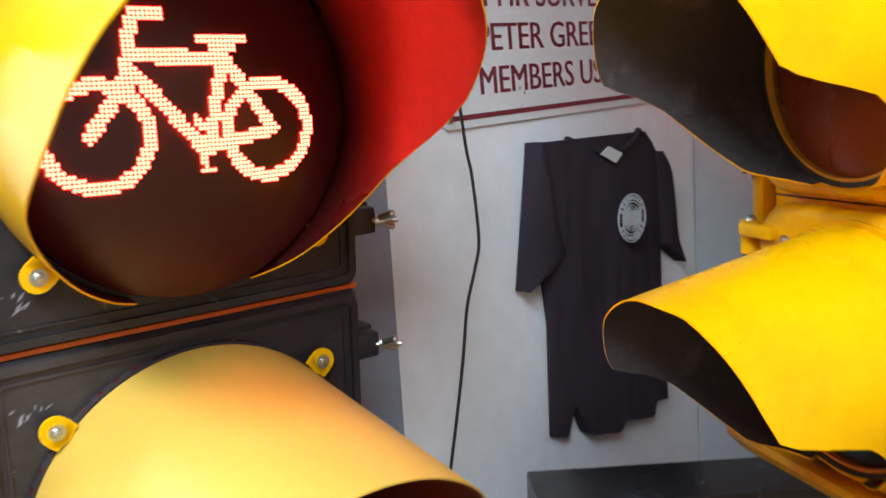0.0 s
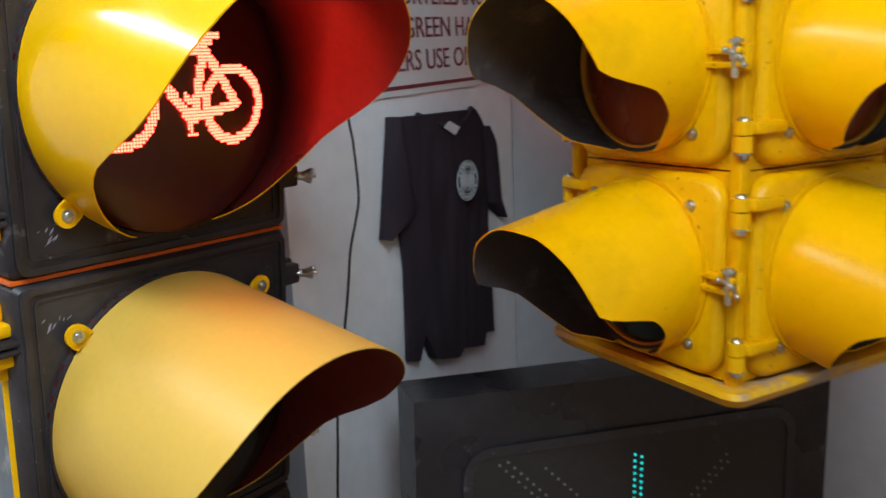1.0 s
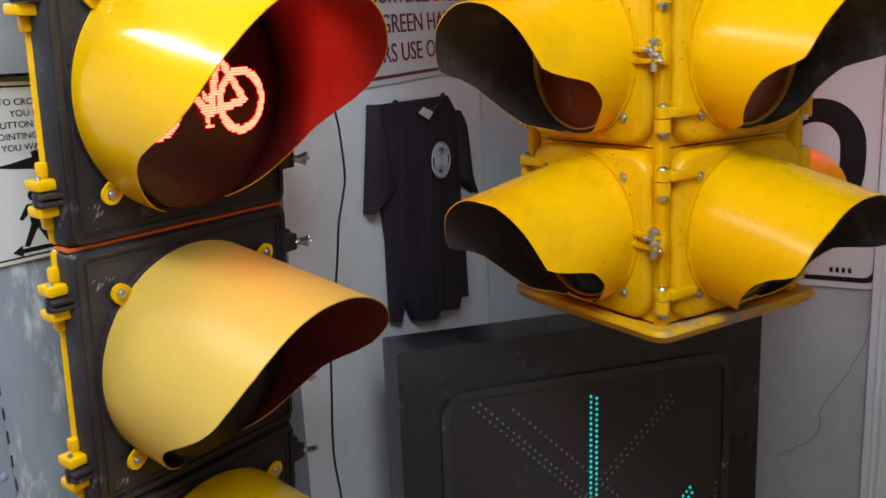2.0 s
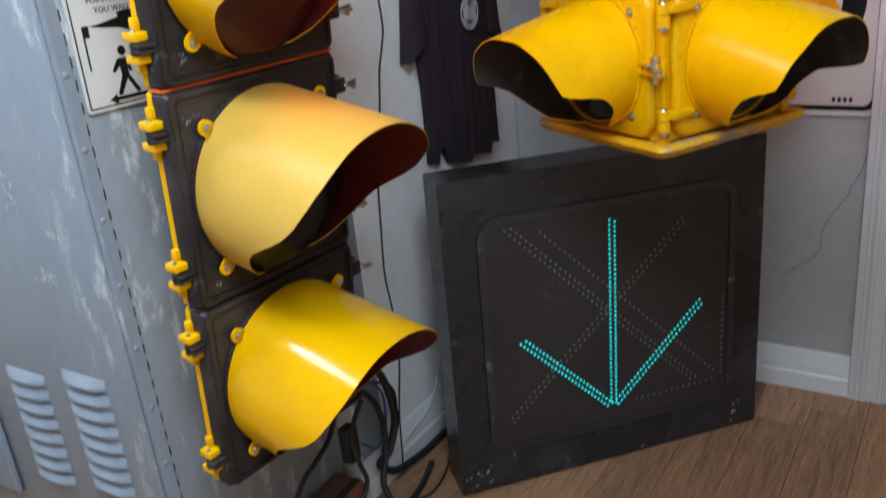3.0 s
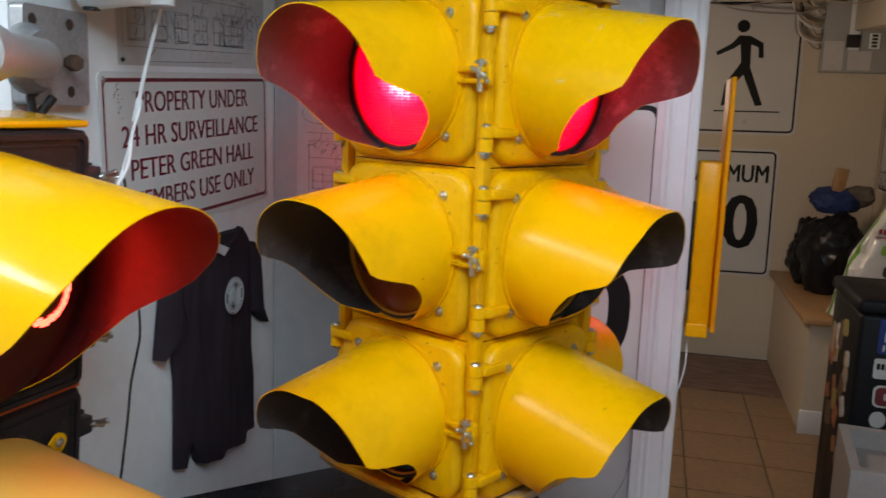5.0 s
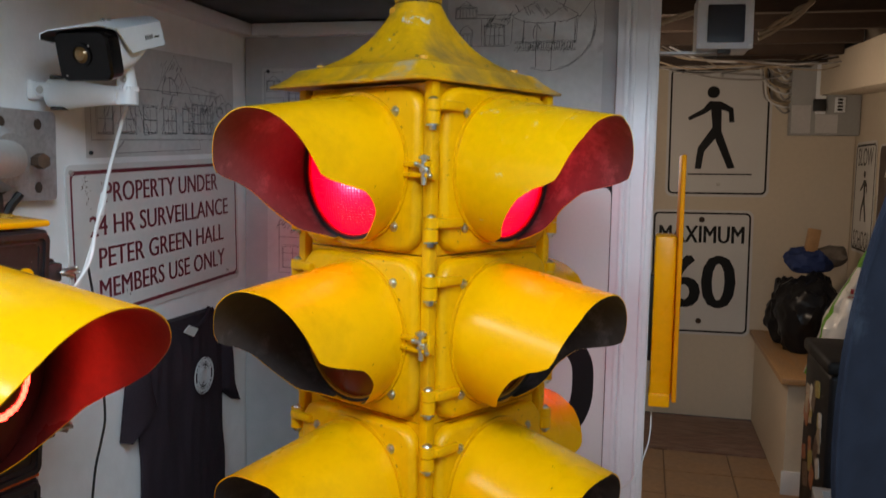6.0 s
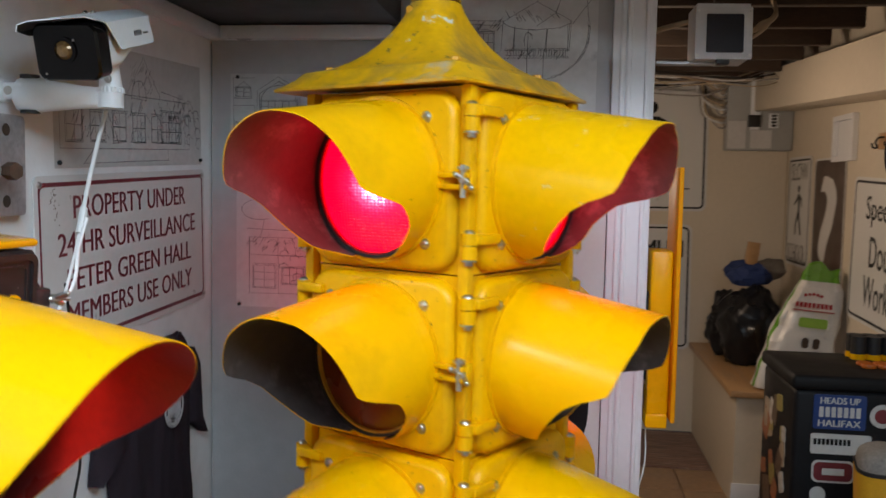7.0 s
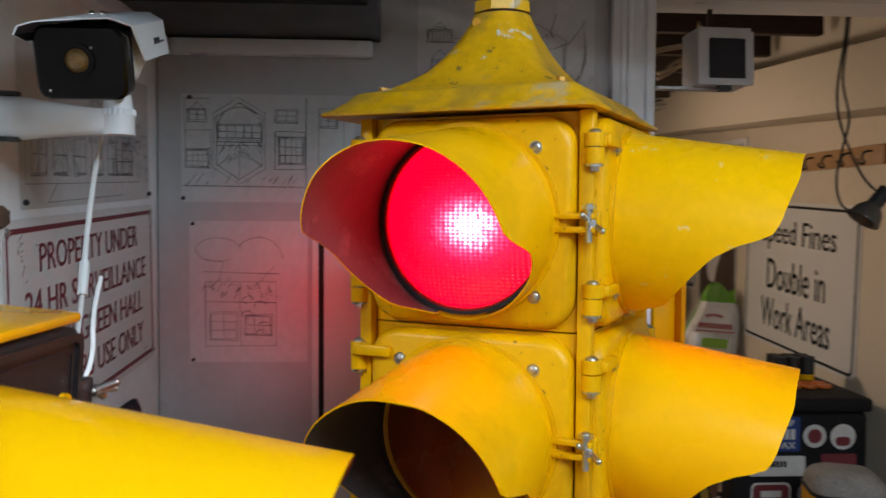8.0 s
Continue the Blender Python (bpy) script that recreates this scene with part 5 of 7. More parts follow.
    part("tail", tube(bmesh.new(), [(0.160, -0.804, 1.424), (0.158, -0.822, 1.385), (0.160, -0.840, 1.335), (0.14, -0.87, 1.28)], 0.0026), CABLE_WHITE, cb)


def build_pipe_bracket():
    br = thing("pipe_bracket", pose(0, 0, 0), "grey pipe elbow from a galvanised wall flange to the bicycle signal", "bracket")
    part("flange", moved(slab(bmesh.new(), outline(0.145, 0.145, 0.008), -0.024, -0.002), pose(0, -0.8085, 1.4955, 0, 0, 90)), GALV, br, "square galvanised flange")
    bm = lathe(bmesh.new(), [(0.052, 0.0), (0.050, -0.012), (0.042, -0.022), (0.040, -0.03)], 32)
    part("boss", moved(bm, pose(0.022, -0.872, 1.489, 0, 0, 90)), GALV, br)
    for y, z in ((-0.780, 1.546), (-0.781, 1.444), (-0.862, 1.546), (-0.862, 1.444)):
        part("bolt_hole", moved(lathe(bmesh.new(), [(0.0, -0.0004), (0.0075, -0.0005), (0.009, 0.0)], 16), pose(0.0245, y, z, 0, 0, 90)), JOIST, br, "dark bolt hole")
    bm = rod(bmesh.new(), (0.0235, -0.806, 1.487), (0.052, -0.813, 1.487), 0.006, n=10)
    rod(bm, (0.048, -0.812, 1.487), (0.064, -0.816, 1.487), 0.0125, n=6)
    part("bolt", bm, material("rusty_bolt", (0.10, 0.06, 0.04), 0.7, 0.3, 0.3, 60), br, "rusty square-headed bolt")
    part("pipe", tube(bmesh.new(), [(0.058, -0.888, 1.489), (0.070, -0.915, 1.489), (0.125, -1.06, 1.487), (0.135, -1.11, 1.482), (0.138, -1.135, 1.455), (0.138, -1.138, 1.40)], 0.028, 20, 6), ALU_PIPE, br, "dull grey pipe")
    bm = bmesh.new()
    tube(bm, [(0.126, -1.062, 1.487), (0.137, -1.10, 1.486)], 0.036, 20, 0)
    tube(bm, [(0.138, -1.138, 1.425), (0.138, -1.138, 1.398)], 0.040, 20, 0)
    part("elbow_collar", bm, ALU_PIPE, br)
    cb = thing("black_wall_cable", pose(0, 0, 0), "black cable looping behind the pipe bracket", "cable")
    part("strand", tube(bmesh.new(), [(0.03, -0.83, 1.435), (0.02, -0.85, 1.40), (0.012, -0.86, 1.30)], 0.007), CABLE_BLACK, cb)
    part("strand", tube(bmesh.new(), [(0.020, -0.868, 1.455), (0.03, -0.875, 1.40), (0.02, -0.872, 1.30)], 0.006), CABLE_BLACK, cb)


def build_cables():
    w = thing("hanging_wire", pose(0, 0, 0), "thin black wire hanging down before the white wall", "wire")
    part("strand", tube(bmesh.new(), [(0.118, -0.79, 1.33), (0.10, -0.748, 1.25), (0.09, -0.725, 1.165), (0.09, -0.717, 1.127), (0.09, -0.711, 1.048), (0.09, -0.722, 1.01), (0.09, -0.740, 0.965), (0.09, -0.753, 0.90), (0.09, -0.770, 0.83), (0.09, -0.793, 0.74), (0.09, -0.802, 0.66), (0.09, -0.811, 0.55), (0.09, -0.800, 0.45), (0.085, -0.795, 0.33), (0.07, -0.80, 0.20), (0.06, -0.80, 0.05)], 0.0021), CABLE_BLACK, w)
    b = thing("floor_cables", pose(0, 0, FLOOR), "tangle of black and blue cables lying on the floor", "cables")
    part("cable", tube(bmesh.new(), [(0.07, -0.97, 0.42), (0.055, -0.86, 0.36), (0.05, -0.812, 0.29), (0.05, -0.794, 0.19), (0.05, -0.830, 0.125), (0.045, -0.865, 0.105), (0.05, -0.82, 0.06), (0.03, -0.74, 0.022), (0.032, -0.66, 0.012), (0.034, -0.565, 0.011), (0.05, -0.50, 0.011)], 0.0095), CABLE_BLACK, b)
    part("cable", tube(bmesh.new(), [(0.07, -1.0, 0.40), (0.05, -0.90, 0.32), (0.05, -0.857, 0.263), (0.05, -0.838, 0.19), (0.055, -0.855, 0.12), (0.07, -0.89, 0.07), (0.10, -0.88, 0.012), (0.10, -0.80, 0.010), (0.07, -0.70, 0.009)], 0.0075), CABLE_BLACK, b)
    part("cable", tube(bmesh.new(), [(0.08, -1.02, 0.38), (0.055, -0.90, 0.34), (0.045, -0.79, 0.27), (0.042, -0.775, 0.20), (0.04, -0.80, 0.14), (0.03, -0.82, 0.09)], 0.0035), CABLE_BLACK, b, "thin grey lead")
    part("cable", tube(bmesh.new(), [(0.10, -0.86, 0.012), (0.13, -0.80, 0.006), (0.12, -0.72, 0.005), (0.09, -0.64, 0.005), (0.085, -0.60, 0.02)], 0.003), CABLE_BLACK, b)
    part("cable", tube(bmesh.new(), [(0.07, -0.93, 0.38), (0.05, -0.829, 0.279), (0.05, -0.832, 0.19), (0.05, -0.87, 0.155), (0.05, -0.922, 0.20)], 0.003), CABLE_BLUE, b, "blue wire")
    part("cable", tube(bmesh.new(), [(0.006, -0.50, 0.20), (0.004, -0.53, 0.165), (0.018, -0.585, 0.128), (0.02, -0.63, 0.10), (0.02, -0.70, 0.085), (0.03, -0.78, 0.07)], 0.0016), CABLE_WHITE, b, "thin white wire")
    part("cable", tube(bmesh.new(), [(0.06, -0.98, 0.36), (0.075, -1.04, 0.30), (0.085, -1.104, 0.28), (0.085, -1.142, 0.265), (0.085, -1.177, 0.225), (0.085, -1.176, 0.165), (0.085, -1.13, 0.115), (0.085, -1.06, 0.098), (0.085, -0.99, 0.105), (0.085, -0.962, 0.14), (0.08, -0.972, 0.19), (0.06, -0.96, 0.25), (0.05, -0.90, 0.30)], 0.0055), CABLE_BLACK, b, "looped black lead")
    part("plug", boxed((0.03, -0.972, 0.175), (0.06, -0.936, 0.262), 0.006), BLACK, b, "black plug block")
    rv = thing("wooden_block", pose(0.0, -1.0, FLOOR, 0, 0, 4), "reddish brown wooden block standing on the floor by the cabinet", "block")
    part("block", boxed((-0.04, -0.14, 0), (0.045, 0.085, 0.10), 0.014, 3), material("reddish_brown_wood", (0.16, 0.060, 0.040), 0.55, 0, 0.3, 3, 26, 0.2, None, (0.07, 0.03, 0.02), 0.35, 5, stretch=(9, 1, 9)), rv)
    part("slot", moved(boxed((-0.010, -0.085, 0.0990), (0.010, 0.075, 0.1015), 0.0008, 1), pose(0.028, 0.0, 0)), BLACK, rv, "long dark slot in the top")


build_notice()
build_shirt()
build_cctv()
build_pipe_bracket()
build_cables()


# ---- pencil drawings ----
def strokes(bm, lines, w=0.0010, y=-0.0013):
    for x0, z0, x1, z1 in lines:
        a, b = Vector((x0, z0)), Vector((x1, z1))
        if (b - a).length < 1e-5:
            continue
        d = (b - a).normalized() * w / 2
        s = Vector((-d.y, d.x))
        bm.faces.new([bm.verts.new((p.x, y, p.y)) for p in (a - d - s, b + d - s, b + d + s, a - d + s)])
    return bm


def rect(x, z, w, h):
    return [(x, z, x + w, z), (x + w, z, x + w, z + h), (x + w, z + h, x, z + h), (x, z + h, x, z)]


def window(x, z, w, h, nx=2, nz=2):
    out = rect(x, z, w, h) + rect(x - 0.003, z - 0.003, w + 0.006, h + 0.006)
    out += [(x + w * k / nx, z, x + w * k / nx, z + h) for k in range(1, nx)]
    return out + [(x, z + h * k / nz, x + w, z + h * k / nz) for k in range(1, nz)]


def arc(cx, cz, rx, rz, a0, a1, n=14):
    p = [(cx + rx * math.cos(radians(a0 + (a1 - a0) * k / n)), cz + rz * math.sin(radians(a0 + (a1 - a0) * k / n))) for k in range(n + 1)]
    return [(*a, *b) for a, b in zip(p, p[1:])]


def hatch(rnd, x, z, w, h, n, lean=1):
    """Loose slanting shading strokes within a field."""
    out = []
    for k in range(n):
        u, v, r = x + w * rnd.random(), z + h * rnd.random(), rnd.uniform(0.006, 0.016)
        out.append((u, v, u + r * 0.7 * lean, v + r))
    return out


def shaky(rnd, lines):
    """The lines as a hand draws them: each a little off, some gone over twice."""
    out = []
    for x, z, u, v in lines:
        for k in range(1 + (rnd.random() < 0.3)):
            j = [rnd.gauss(0, 0.0008) for i in range(4)]
            out.append((x + j[0], z + j[1], u + j[2], v + j[3]))
    return out


def sheet(m, w, h, lines, label, pins):
    sh = thing("pencil_drawing", m, label, "drawing", "drawings on the walls")
    n = 10
    bm = bmesh.new()
    rows = [[bm.verts.new((-w / 2 + w * i / n, -0.0006 - 0.0004 * (1 + noise.noise((i * 0.7, j * 0.9, w * 9))), -h / 2 + h * j / n)) for i in range(n + 1)] for j in range(n + 1)]
    for j in range(n):
        for i in range(n):
            bm.faces.new((rows[j][i], rows[j][i + 1], rows[j + 1][i + 1], rows[j + 1][i]))
    part("paper", bm, PAPER, sh)
    part("pencil_sketch", strokes(bmesh.new(), lines, y=-0.0022), PENCIL, sh, "thin pencil lines")
    for x, z in pins:
        part("pin", ball(bmesh.new(), (x, -0.004, z), 0.0042, 10), BLACK, sh, "dark round pin")


def build_drawings():
    rnd = random.Random(5)
    L = rect(-0.165, -0.040, 0.050, 0.075) + window(-0.160, -0.036, 0.040, 0.032, 4, 3) + window(-0.157, 0.055, 0.032, 0.020) + [(-0.165, 0.035, -0.165, 0.098), (-0.165, 0.098, -0.115, 0.098), (-0.158, 0.076, -0.141, 0.090), (-0.141, 0.090, -0.124, 0.076)]
    hexa = [(-0.057, 0.100), (-0.006, 0.070), (-0.006, -0.040), (-0.057, -0.072), (-0.108, -0.040), (-0.108, 0.070)]
    edges = [(*a, *b) for a, b in zip(hexa, hexa[1:] + hexa[:1])]
    L += edges + [(-0.057 + (x + 0.057) * 0.88, 0.014 + (z - 0.014) * 0.88, -0.057 + (u + 0.057) * 0.88, 0.014 + (v - 0.014) * 0.88) for x, z, u, v in edges]
    L += arc(-0.057, 0.045, 0.042, 0.036, 0, 180, 14) + window(-0.099, 0.020, 0.084, 0.025, 5, 2) + [(-0.057, -0.066, -0.057, 0.012), (-0.102, -0.036, -0.060, -0.006), (-0.012, -0.036, -0.054, -0.006), (-0.102, 0.012, -0.012, 0.012), (-0.102, 0.006, -0.012, 0.006)]
    L += hatch(rnd, -0.100, -0.030, 0.036, 0.036, 10) + hatch(rnd, -0.050, -0.030, 0.036, 0.036, 10, -1) + hatch(rnd, -0.163, -0.075, 0.22, 0.012, 14)
    L += window(0.018, 0.055, 0.038, 0.020) + window(0.022, -0.030, 0.046, 0.050, 4, 3) + rect(0.014, -0.042, 0.060, 0.075) + [(0.075, -0.100, 0.075, 0.100), (-0.170, -0.075, 0.160, -0.078)] + rect(0.100, -0.065, 0.050, 0.145) + window(0.105, 0.045, 0.030, 0.022)
    L = shaky(rnd, L)
    sheet(pose(0.222, -0.0005, 1.618), 0.345, 0.215, L, "pencil drawing of a house front pinned to the white wall", ((-0.155, 0.1), (-0.168, -0.1)))
    L = arc(-0.06, 0.085, 0.045, 0.024, 0, 300) + arc(0.02, 0.06, 0.05, 0.05, 10, 140) + rect(-0.085, -0.11, 0.14, 0.13) + window(-0.075, -0.095, 0.05, 0.05, 2, 3) + window(-0.005, -0.085, 0.05, 0.035, 3, 2)
    L += [(-0.085, -0.02, 0.055, -0.022), (-0.015, -0.11, -0.017, 0.02), (-0.06, 0.02, -0.05, 0.06), (0.02, 0.02, 0.05, 0.05), (-0.09, 0.04, 0.06, 0.036)] + hatch(rnd, -0.08, -0.015, 0.06, 0.03, 16) + hatch(rnd, 0.0, -0.02, 0.05, 0.035, 14, -1)
    for k in range(7):
        L += arc(rnd.uniform(-0.08, 0.04), rnd.uniform(-0.10, 0.01), 0.011, 0.008, 0, rnd.uniform(150, 300), 8)
    L = shaky(rnd, L)
    sheet(pose(0.182, -0.0005, 1.330), 0.235, 0.285, L, "faint pencil plan pinned to the white wall", ((-0.110, 0.137), (-0.110, -0.137)))
    eave_l, eave_r, top, deck = -0.026, 0.122, 0.147, 0.030
    mid = (eave_l + eave_r) / 2
    L = [(eave_l, 0.106, mid, top), (mid, top, eave_r, 0.104), (mid, top, mid, top + 0.03)] + arc(mid, 0.106, 0.074, 0.019, 180, 360, 14)
    for x, z0 in ((eave_l, 0.106), (0.0, 0.094), (0.031, 0.088), (0.068, 0.087), (0.0705, 0.087), (eave_r, 0.104), (eave_r - 0.005, 0.10)):
        L += [(x, z0, x - 0.002, deck + 0.010)]
    L += [(eave_l + 0.006, deck + z, eave_r - 0.004, deck + z) for z in (0.0, -0.004, 0.013, 0.016)]
    L += [(x0, deck, x0, deck + 0.014) for x0 in (eave_l + 0.012 + 0.006 * k for k in range(22))]
    L += [(0.029, deck, 0.030, -0.012), (0.065, deck, 0.063, -0.016), (0.027, deck, 0.028, -0.012)] + arc(0.03, 0.060, 0.009, 0.022, 20, 200, 8)
    L += arc(0.055, 0.085, 0.108, 0.105, -110, 20, 26) + arc(0.055, 0.085, 0.105, 0.103, -75, 10, 18) + [(0.163, 0.15, 0.125, 0.100), (0.10, 0.16, 0.090, 0.125), (0.090, 0.125, 0.05, 0.094), (0.155, 0.15, 0.157, 0.118)]
    # the house beside it
    L += [(-0.162, 0.117, -0.135, 0.140), (-0.135, 0.140, -0.108, 0.115), (-0.108, 0.108, -0.026, 0.105), (-0.108, 0.100, -0.026, 0.096), (-0.150, 0.036, -0.035, 0.036), (-0.098, 0.096, -0.098, 0.036)]
    L += window(-0.158, 0.102, 0.044, 0.020, 6, 1) + arc(-0.136, 0.112, 0.024, 0.018, 0, 180, 10) + window(-0.089, 0.040, 0.042, 0.040, 4, 2) + arc(-0.068, 0.078, 0.021, 0.010, 0, 180, 8) + arc(-0.135, 0.060, 0.016, 0.022, 0, 180, 10) + window(-0.150, 0.040, 0.026, 0.022, 3, 1)
    L = shaky(rnd, L + hatch(rnd, -0.095, 0.085, 0.06, 0.012, 12) + hatch(rnd, -0.02, 0.10, 0.13, 0.02, 16, -1) + hatch(rnd, -0.02, 0.02, 0.12, 0.02, 14))
    sheet(pose(0.70, -0.0005, 1.735), 0.36, 0.40, L, "pencil drawing of a round pavilion and a house on the wall", ((-0.16, 0.19),))
    L = rect(-0.27, -0.075, 0.49, 0.10) + [(-0.05, 0.025, 0.02, 0.10), (0.02, 0.10, 0.09, 0.025), (0.09, 0.04, 0.20, 0.03), (0.20, 0.03, 0.20, -0.07)]
    L += arc(0.0, 0.02, 0.03, 0.035, 0, 180, 10) + [(-0.03, 0.02, 0.03, 0.02), (0.0, 0.02, 0.0, 0.055), (0.02, 0.05, 0.035, 0.067), (0.035, 0.067, 0.05, 0.05), (0.05, 0.05, 0.035, 0.033), (0.035, 0.033, 0.02, 0.05)]
    for k in range(6):
        L += window(-0.25 + 0.075 * k, -0.06, 0.045, 0.05, 2 + k % 2, 2)
    L += window(0.09, -0.06, 0.09, 0.06, 4, 3) + [(-0.20, -0.10, -0.17, -0.078), (-0.20, -0.10, 0.12, -0.098), (0.12, -0.098, 0.12, -0.076)] + arc(0.22, -0.02, 0.03, 0.05, 0, 180, 8)
    for k in range(9):
        L += arc(0.23 + rnd.uniform(-0.02, 0.04), -0.04 + rnd.uniform(-0.03, 0.04), 0.015, 0.012, 0, 270, 7)
    for k in range(5):
        L += hatch(rnd, -0.24 + 0.09 * k, -0.065, 0.07, 0.075, 22, (-1) ** k)
    L += hatch(rnd, -0.04, 0.03, 0.11, 0.05, 22) + hatch(rnd, 0.10, -0.05, 0.10, 0.08, 20, -1)
    L = shaky(rnd, L)
    sheet(pose(0.0005, -0.345, 1.612, 0, -2.2, 90), 0.57, 0.215, L, "pencil drawing of a long low house on the white wall", ((-0.275, -0.098), (0.275, -0.098)))


build_drawings()


# ---- curved-arrow sign, wall crack and yellow push-button station by the opening ----
def build_north_wall_things():
    sg = thing("curved_arrow_sign", pose(0.622, -0.002, 1.098), "white road sign with black border and a thick black curved arrow", "sign")
    w, h = 0.625, 0.755
    part("plate", slab(bmesh.new(), outline(w, h, 0.035), -0.008, -0.004), SIGN_WHITE, sg)
    part("border", ring(bmesh.new(), outline(w - 0.026, h - 0.026, 0.028), outline(w - 0.048, h - 0.048, 0.020), -0.0088, -0.0078), SIGN_BLACK, sg)
    bm = bmesh.new()
    line = smooth_path([(0.075, 0, -0.16), (0.082, 0, -0.09), (0.105, 0, -0.035), (0.150, 0, -0.004), (0.200, 0, -0.010), (0.233, 0, -0.048), (0.239, 0, -0.105), (0.233, 0, -0.155), (0.212, 0, -0.198), (0.175, 0, -0.224), (0.12, 0, -0.235)], 5)
    rows = []
    for i, p in enumerate(line):
        d = (line[min(i + 1, len(line) - 1)] - line[max(i - 1, 0)]).normalized()
        n = Vector((-d.z, 0, d.x)) * 0.0245
        rows.append([bm.verts.new((q.x, y, q.z)) for q, y in ((p + n, -0.0088), (p - n, -0.0088), (p - n, -0.0078), (p + n, -0.0078))])
    for a, b in zip(rows, rows[1:]):
        for i in range(4):
            bm.faces.new((a[i], a[(i + 1) % 4], b[(i + 1) % 4], b[i]))
    bm.faces.new(rows[0])
    bm.faces.new(rows[-1][::-1])
    part("arrow", bm, SIGN_BLACK, sg, "thick black curved arrow")
    bm = bmesh.new()
    for k in range(4):
        box(bm, (0.205 + 0.012 * k, -0.0088, -0.345), (0.212 + 0.012 * k, -0.0078, -0.334))
    part("marking", bm, SIGN_BLACK, sg, "tiny black marking bars")
    for x, z in ((0.0, 0.33), (0.0, -0.33)):
        part("bolt", screw(bmesh.new(), (x, -0.008, z), 0.007), STEEL, sg)
    part("wall_plug", boxed((-0.02, -0.006, -0.02), (0.02, 0.002, 0.02)), STEEL, sg)
    # crack and chips in the plaster
    bm = bmesh.new()
    rnd = random.Random(2)
    line = smooth_path([(0.937, 0, 0.80), (0.937, 0, 0.751), (0.916, 0, 0.662), (0.898, 0, 0.588), (0.862, 0, 0.505), (0.825, 0, 0.438), (0.811, 0, 0.364), (0.737, 0, 0.304)], 6)
    line = [p + Vector((rnd.uniform(-0.003, 0.003), 0, rnd.uniform(-0.003, 0.003))) for p in line]
    strokes(bm, [(a.x, a.z, b.x, b.z) for a, b in zip(line, line[1:])], 0.0018, -0.0008)
    solid("wall_crack", bm, PENCIL, "thin jagged crack in the wall paint", "crack", kind="structure")
    st = thing("push_button_station", pose(1.0, 0.0, 0.951), "yellow pedestrian push-button station seen edge-on in the opening", "push button")
    part("case", boxed((0.012, 0.0, 0.03), (0.060, 0.11, 0.394), 0.006), YELLOW, st, "yellow case")
    part("foot", boxed((0.010, -0.004, 0.0), (0.058, 0.11, 0.032), 0.004), YELLOW, st)
    part("sign_plate", boxed((0.0605, -0.03, 0.02), (0.071, 0.14, 0.577), 0.003), material("orange_yellow_plate", (0.74, 0.31, 0.002), 0.62, 0, 0.08, 8, spec=0.1), st, "thin yellow upright plate")
    part("mount", boxed((0.0045, 0.03, 0.1), (0.0125, 0.08, 0.3), 0.002), BLACK, st)
    w = thing("thin_white_wire", pose(0, 0, 0), "thin loose white wire hanging beside the casing", "wire")
    part("strand", tube(bmesh.new(), [(1.02, 0.07, 0.93), (1.015, 0.02, 0.86), (0.985, -0.03, 0.79), (0.94, -0.03, 0.74), (0.925, -0.012, 0.64)], 0.0018), CABLE_WHITE, w)


build_north_wall_things()


# ---- hallway ----
def hall_sign(m, w, h, label, name="road_sign"):
    sg = thing(name, m, label, "sign", "signs in the hallway")
    part("plate", slab(bmesh.new(), outline(w, h, 0.04), -0.004, -0.001), SIGN_WHITE, sg)
    part("border", ring(bmesh.new(), outline(w - 0.03, h - 0.03, 0.032), outline(w - 0.052, h - 0.052, 0.022), -0.0048, -0.0038), SIGN_BLACK, sg)
    return sg


def walker(bm, s, ox, oz):
    def f(pts):
        return [(ox + s * x, oz + s * z) for x, z in pts]
    slab(bm, [(ox + s * x, oz + s * z) for x, z in circle(0.062, 20, 0.0, 0.42)], -0.0048, -0.0038)
    slab(bm, f([(-0.035, 0.33), (0.075, 0.325), (0.20, 0.255), (0.215, 0.11), (0.165, 0.11), (0.155, 0.215), (0.085, 0.24), (0.09, 0.02), (0.235, -0.36), (0.165, -0.37), (0.03, -0.06), (-0.075, -0.19), (-0.10, -0.37), (-0.165, -0.37), (-0.14, -0.15), (0.0, 0.06), (-0.02, 0.24), (-0.08, 0.20), (-0.235, 0.13), (-0.25, 0.165), (-0.10, 0.25)][::-1]), -0.0048, -0.0038)
    return bm


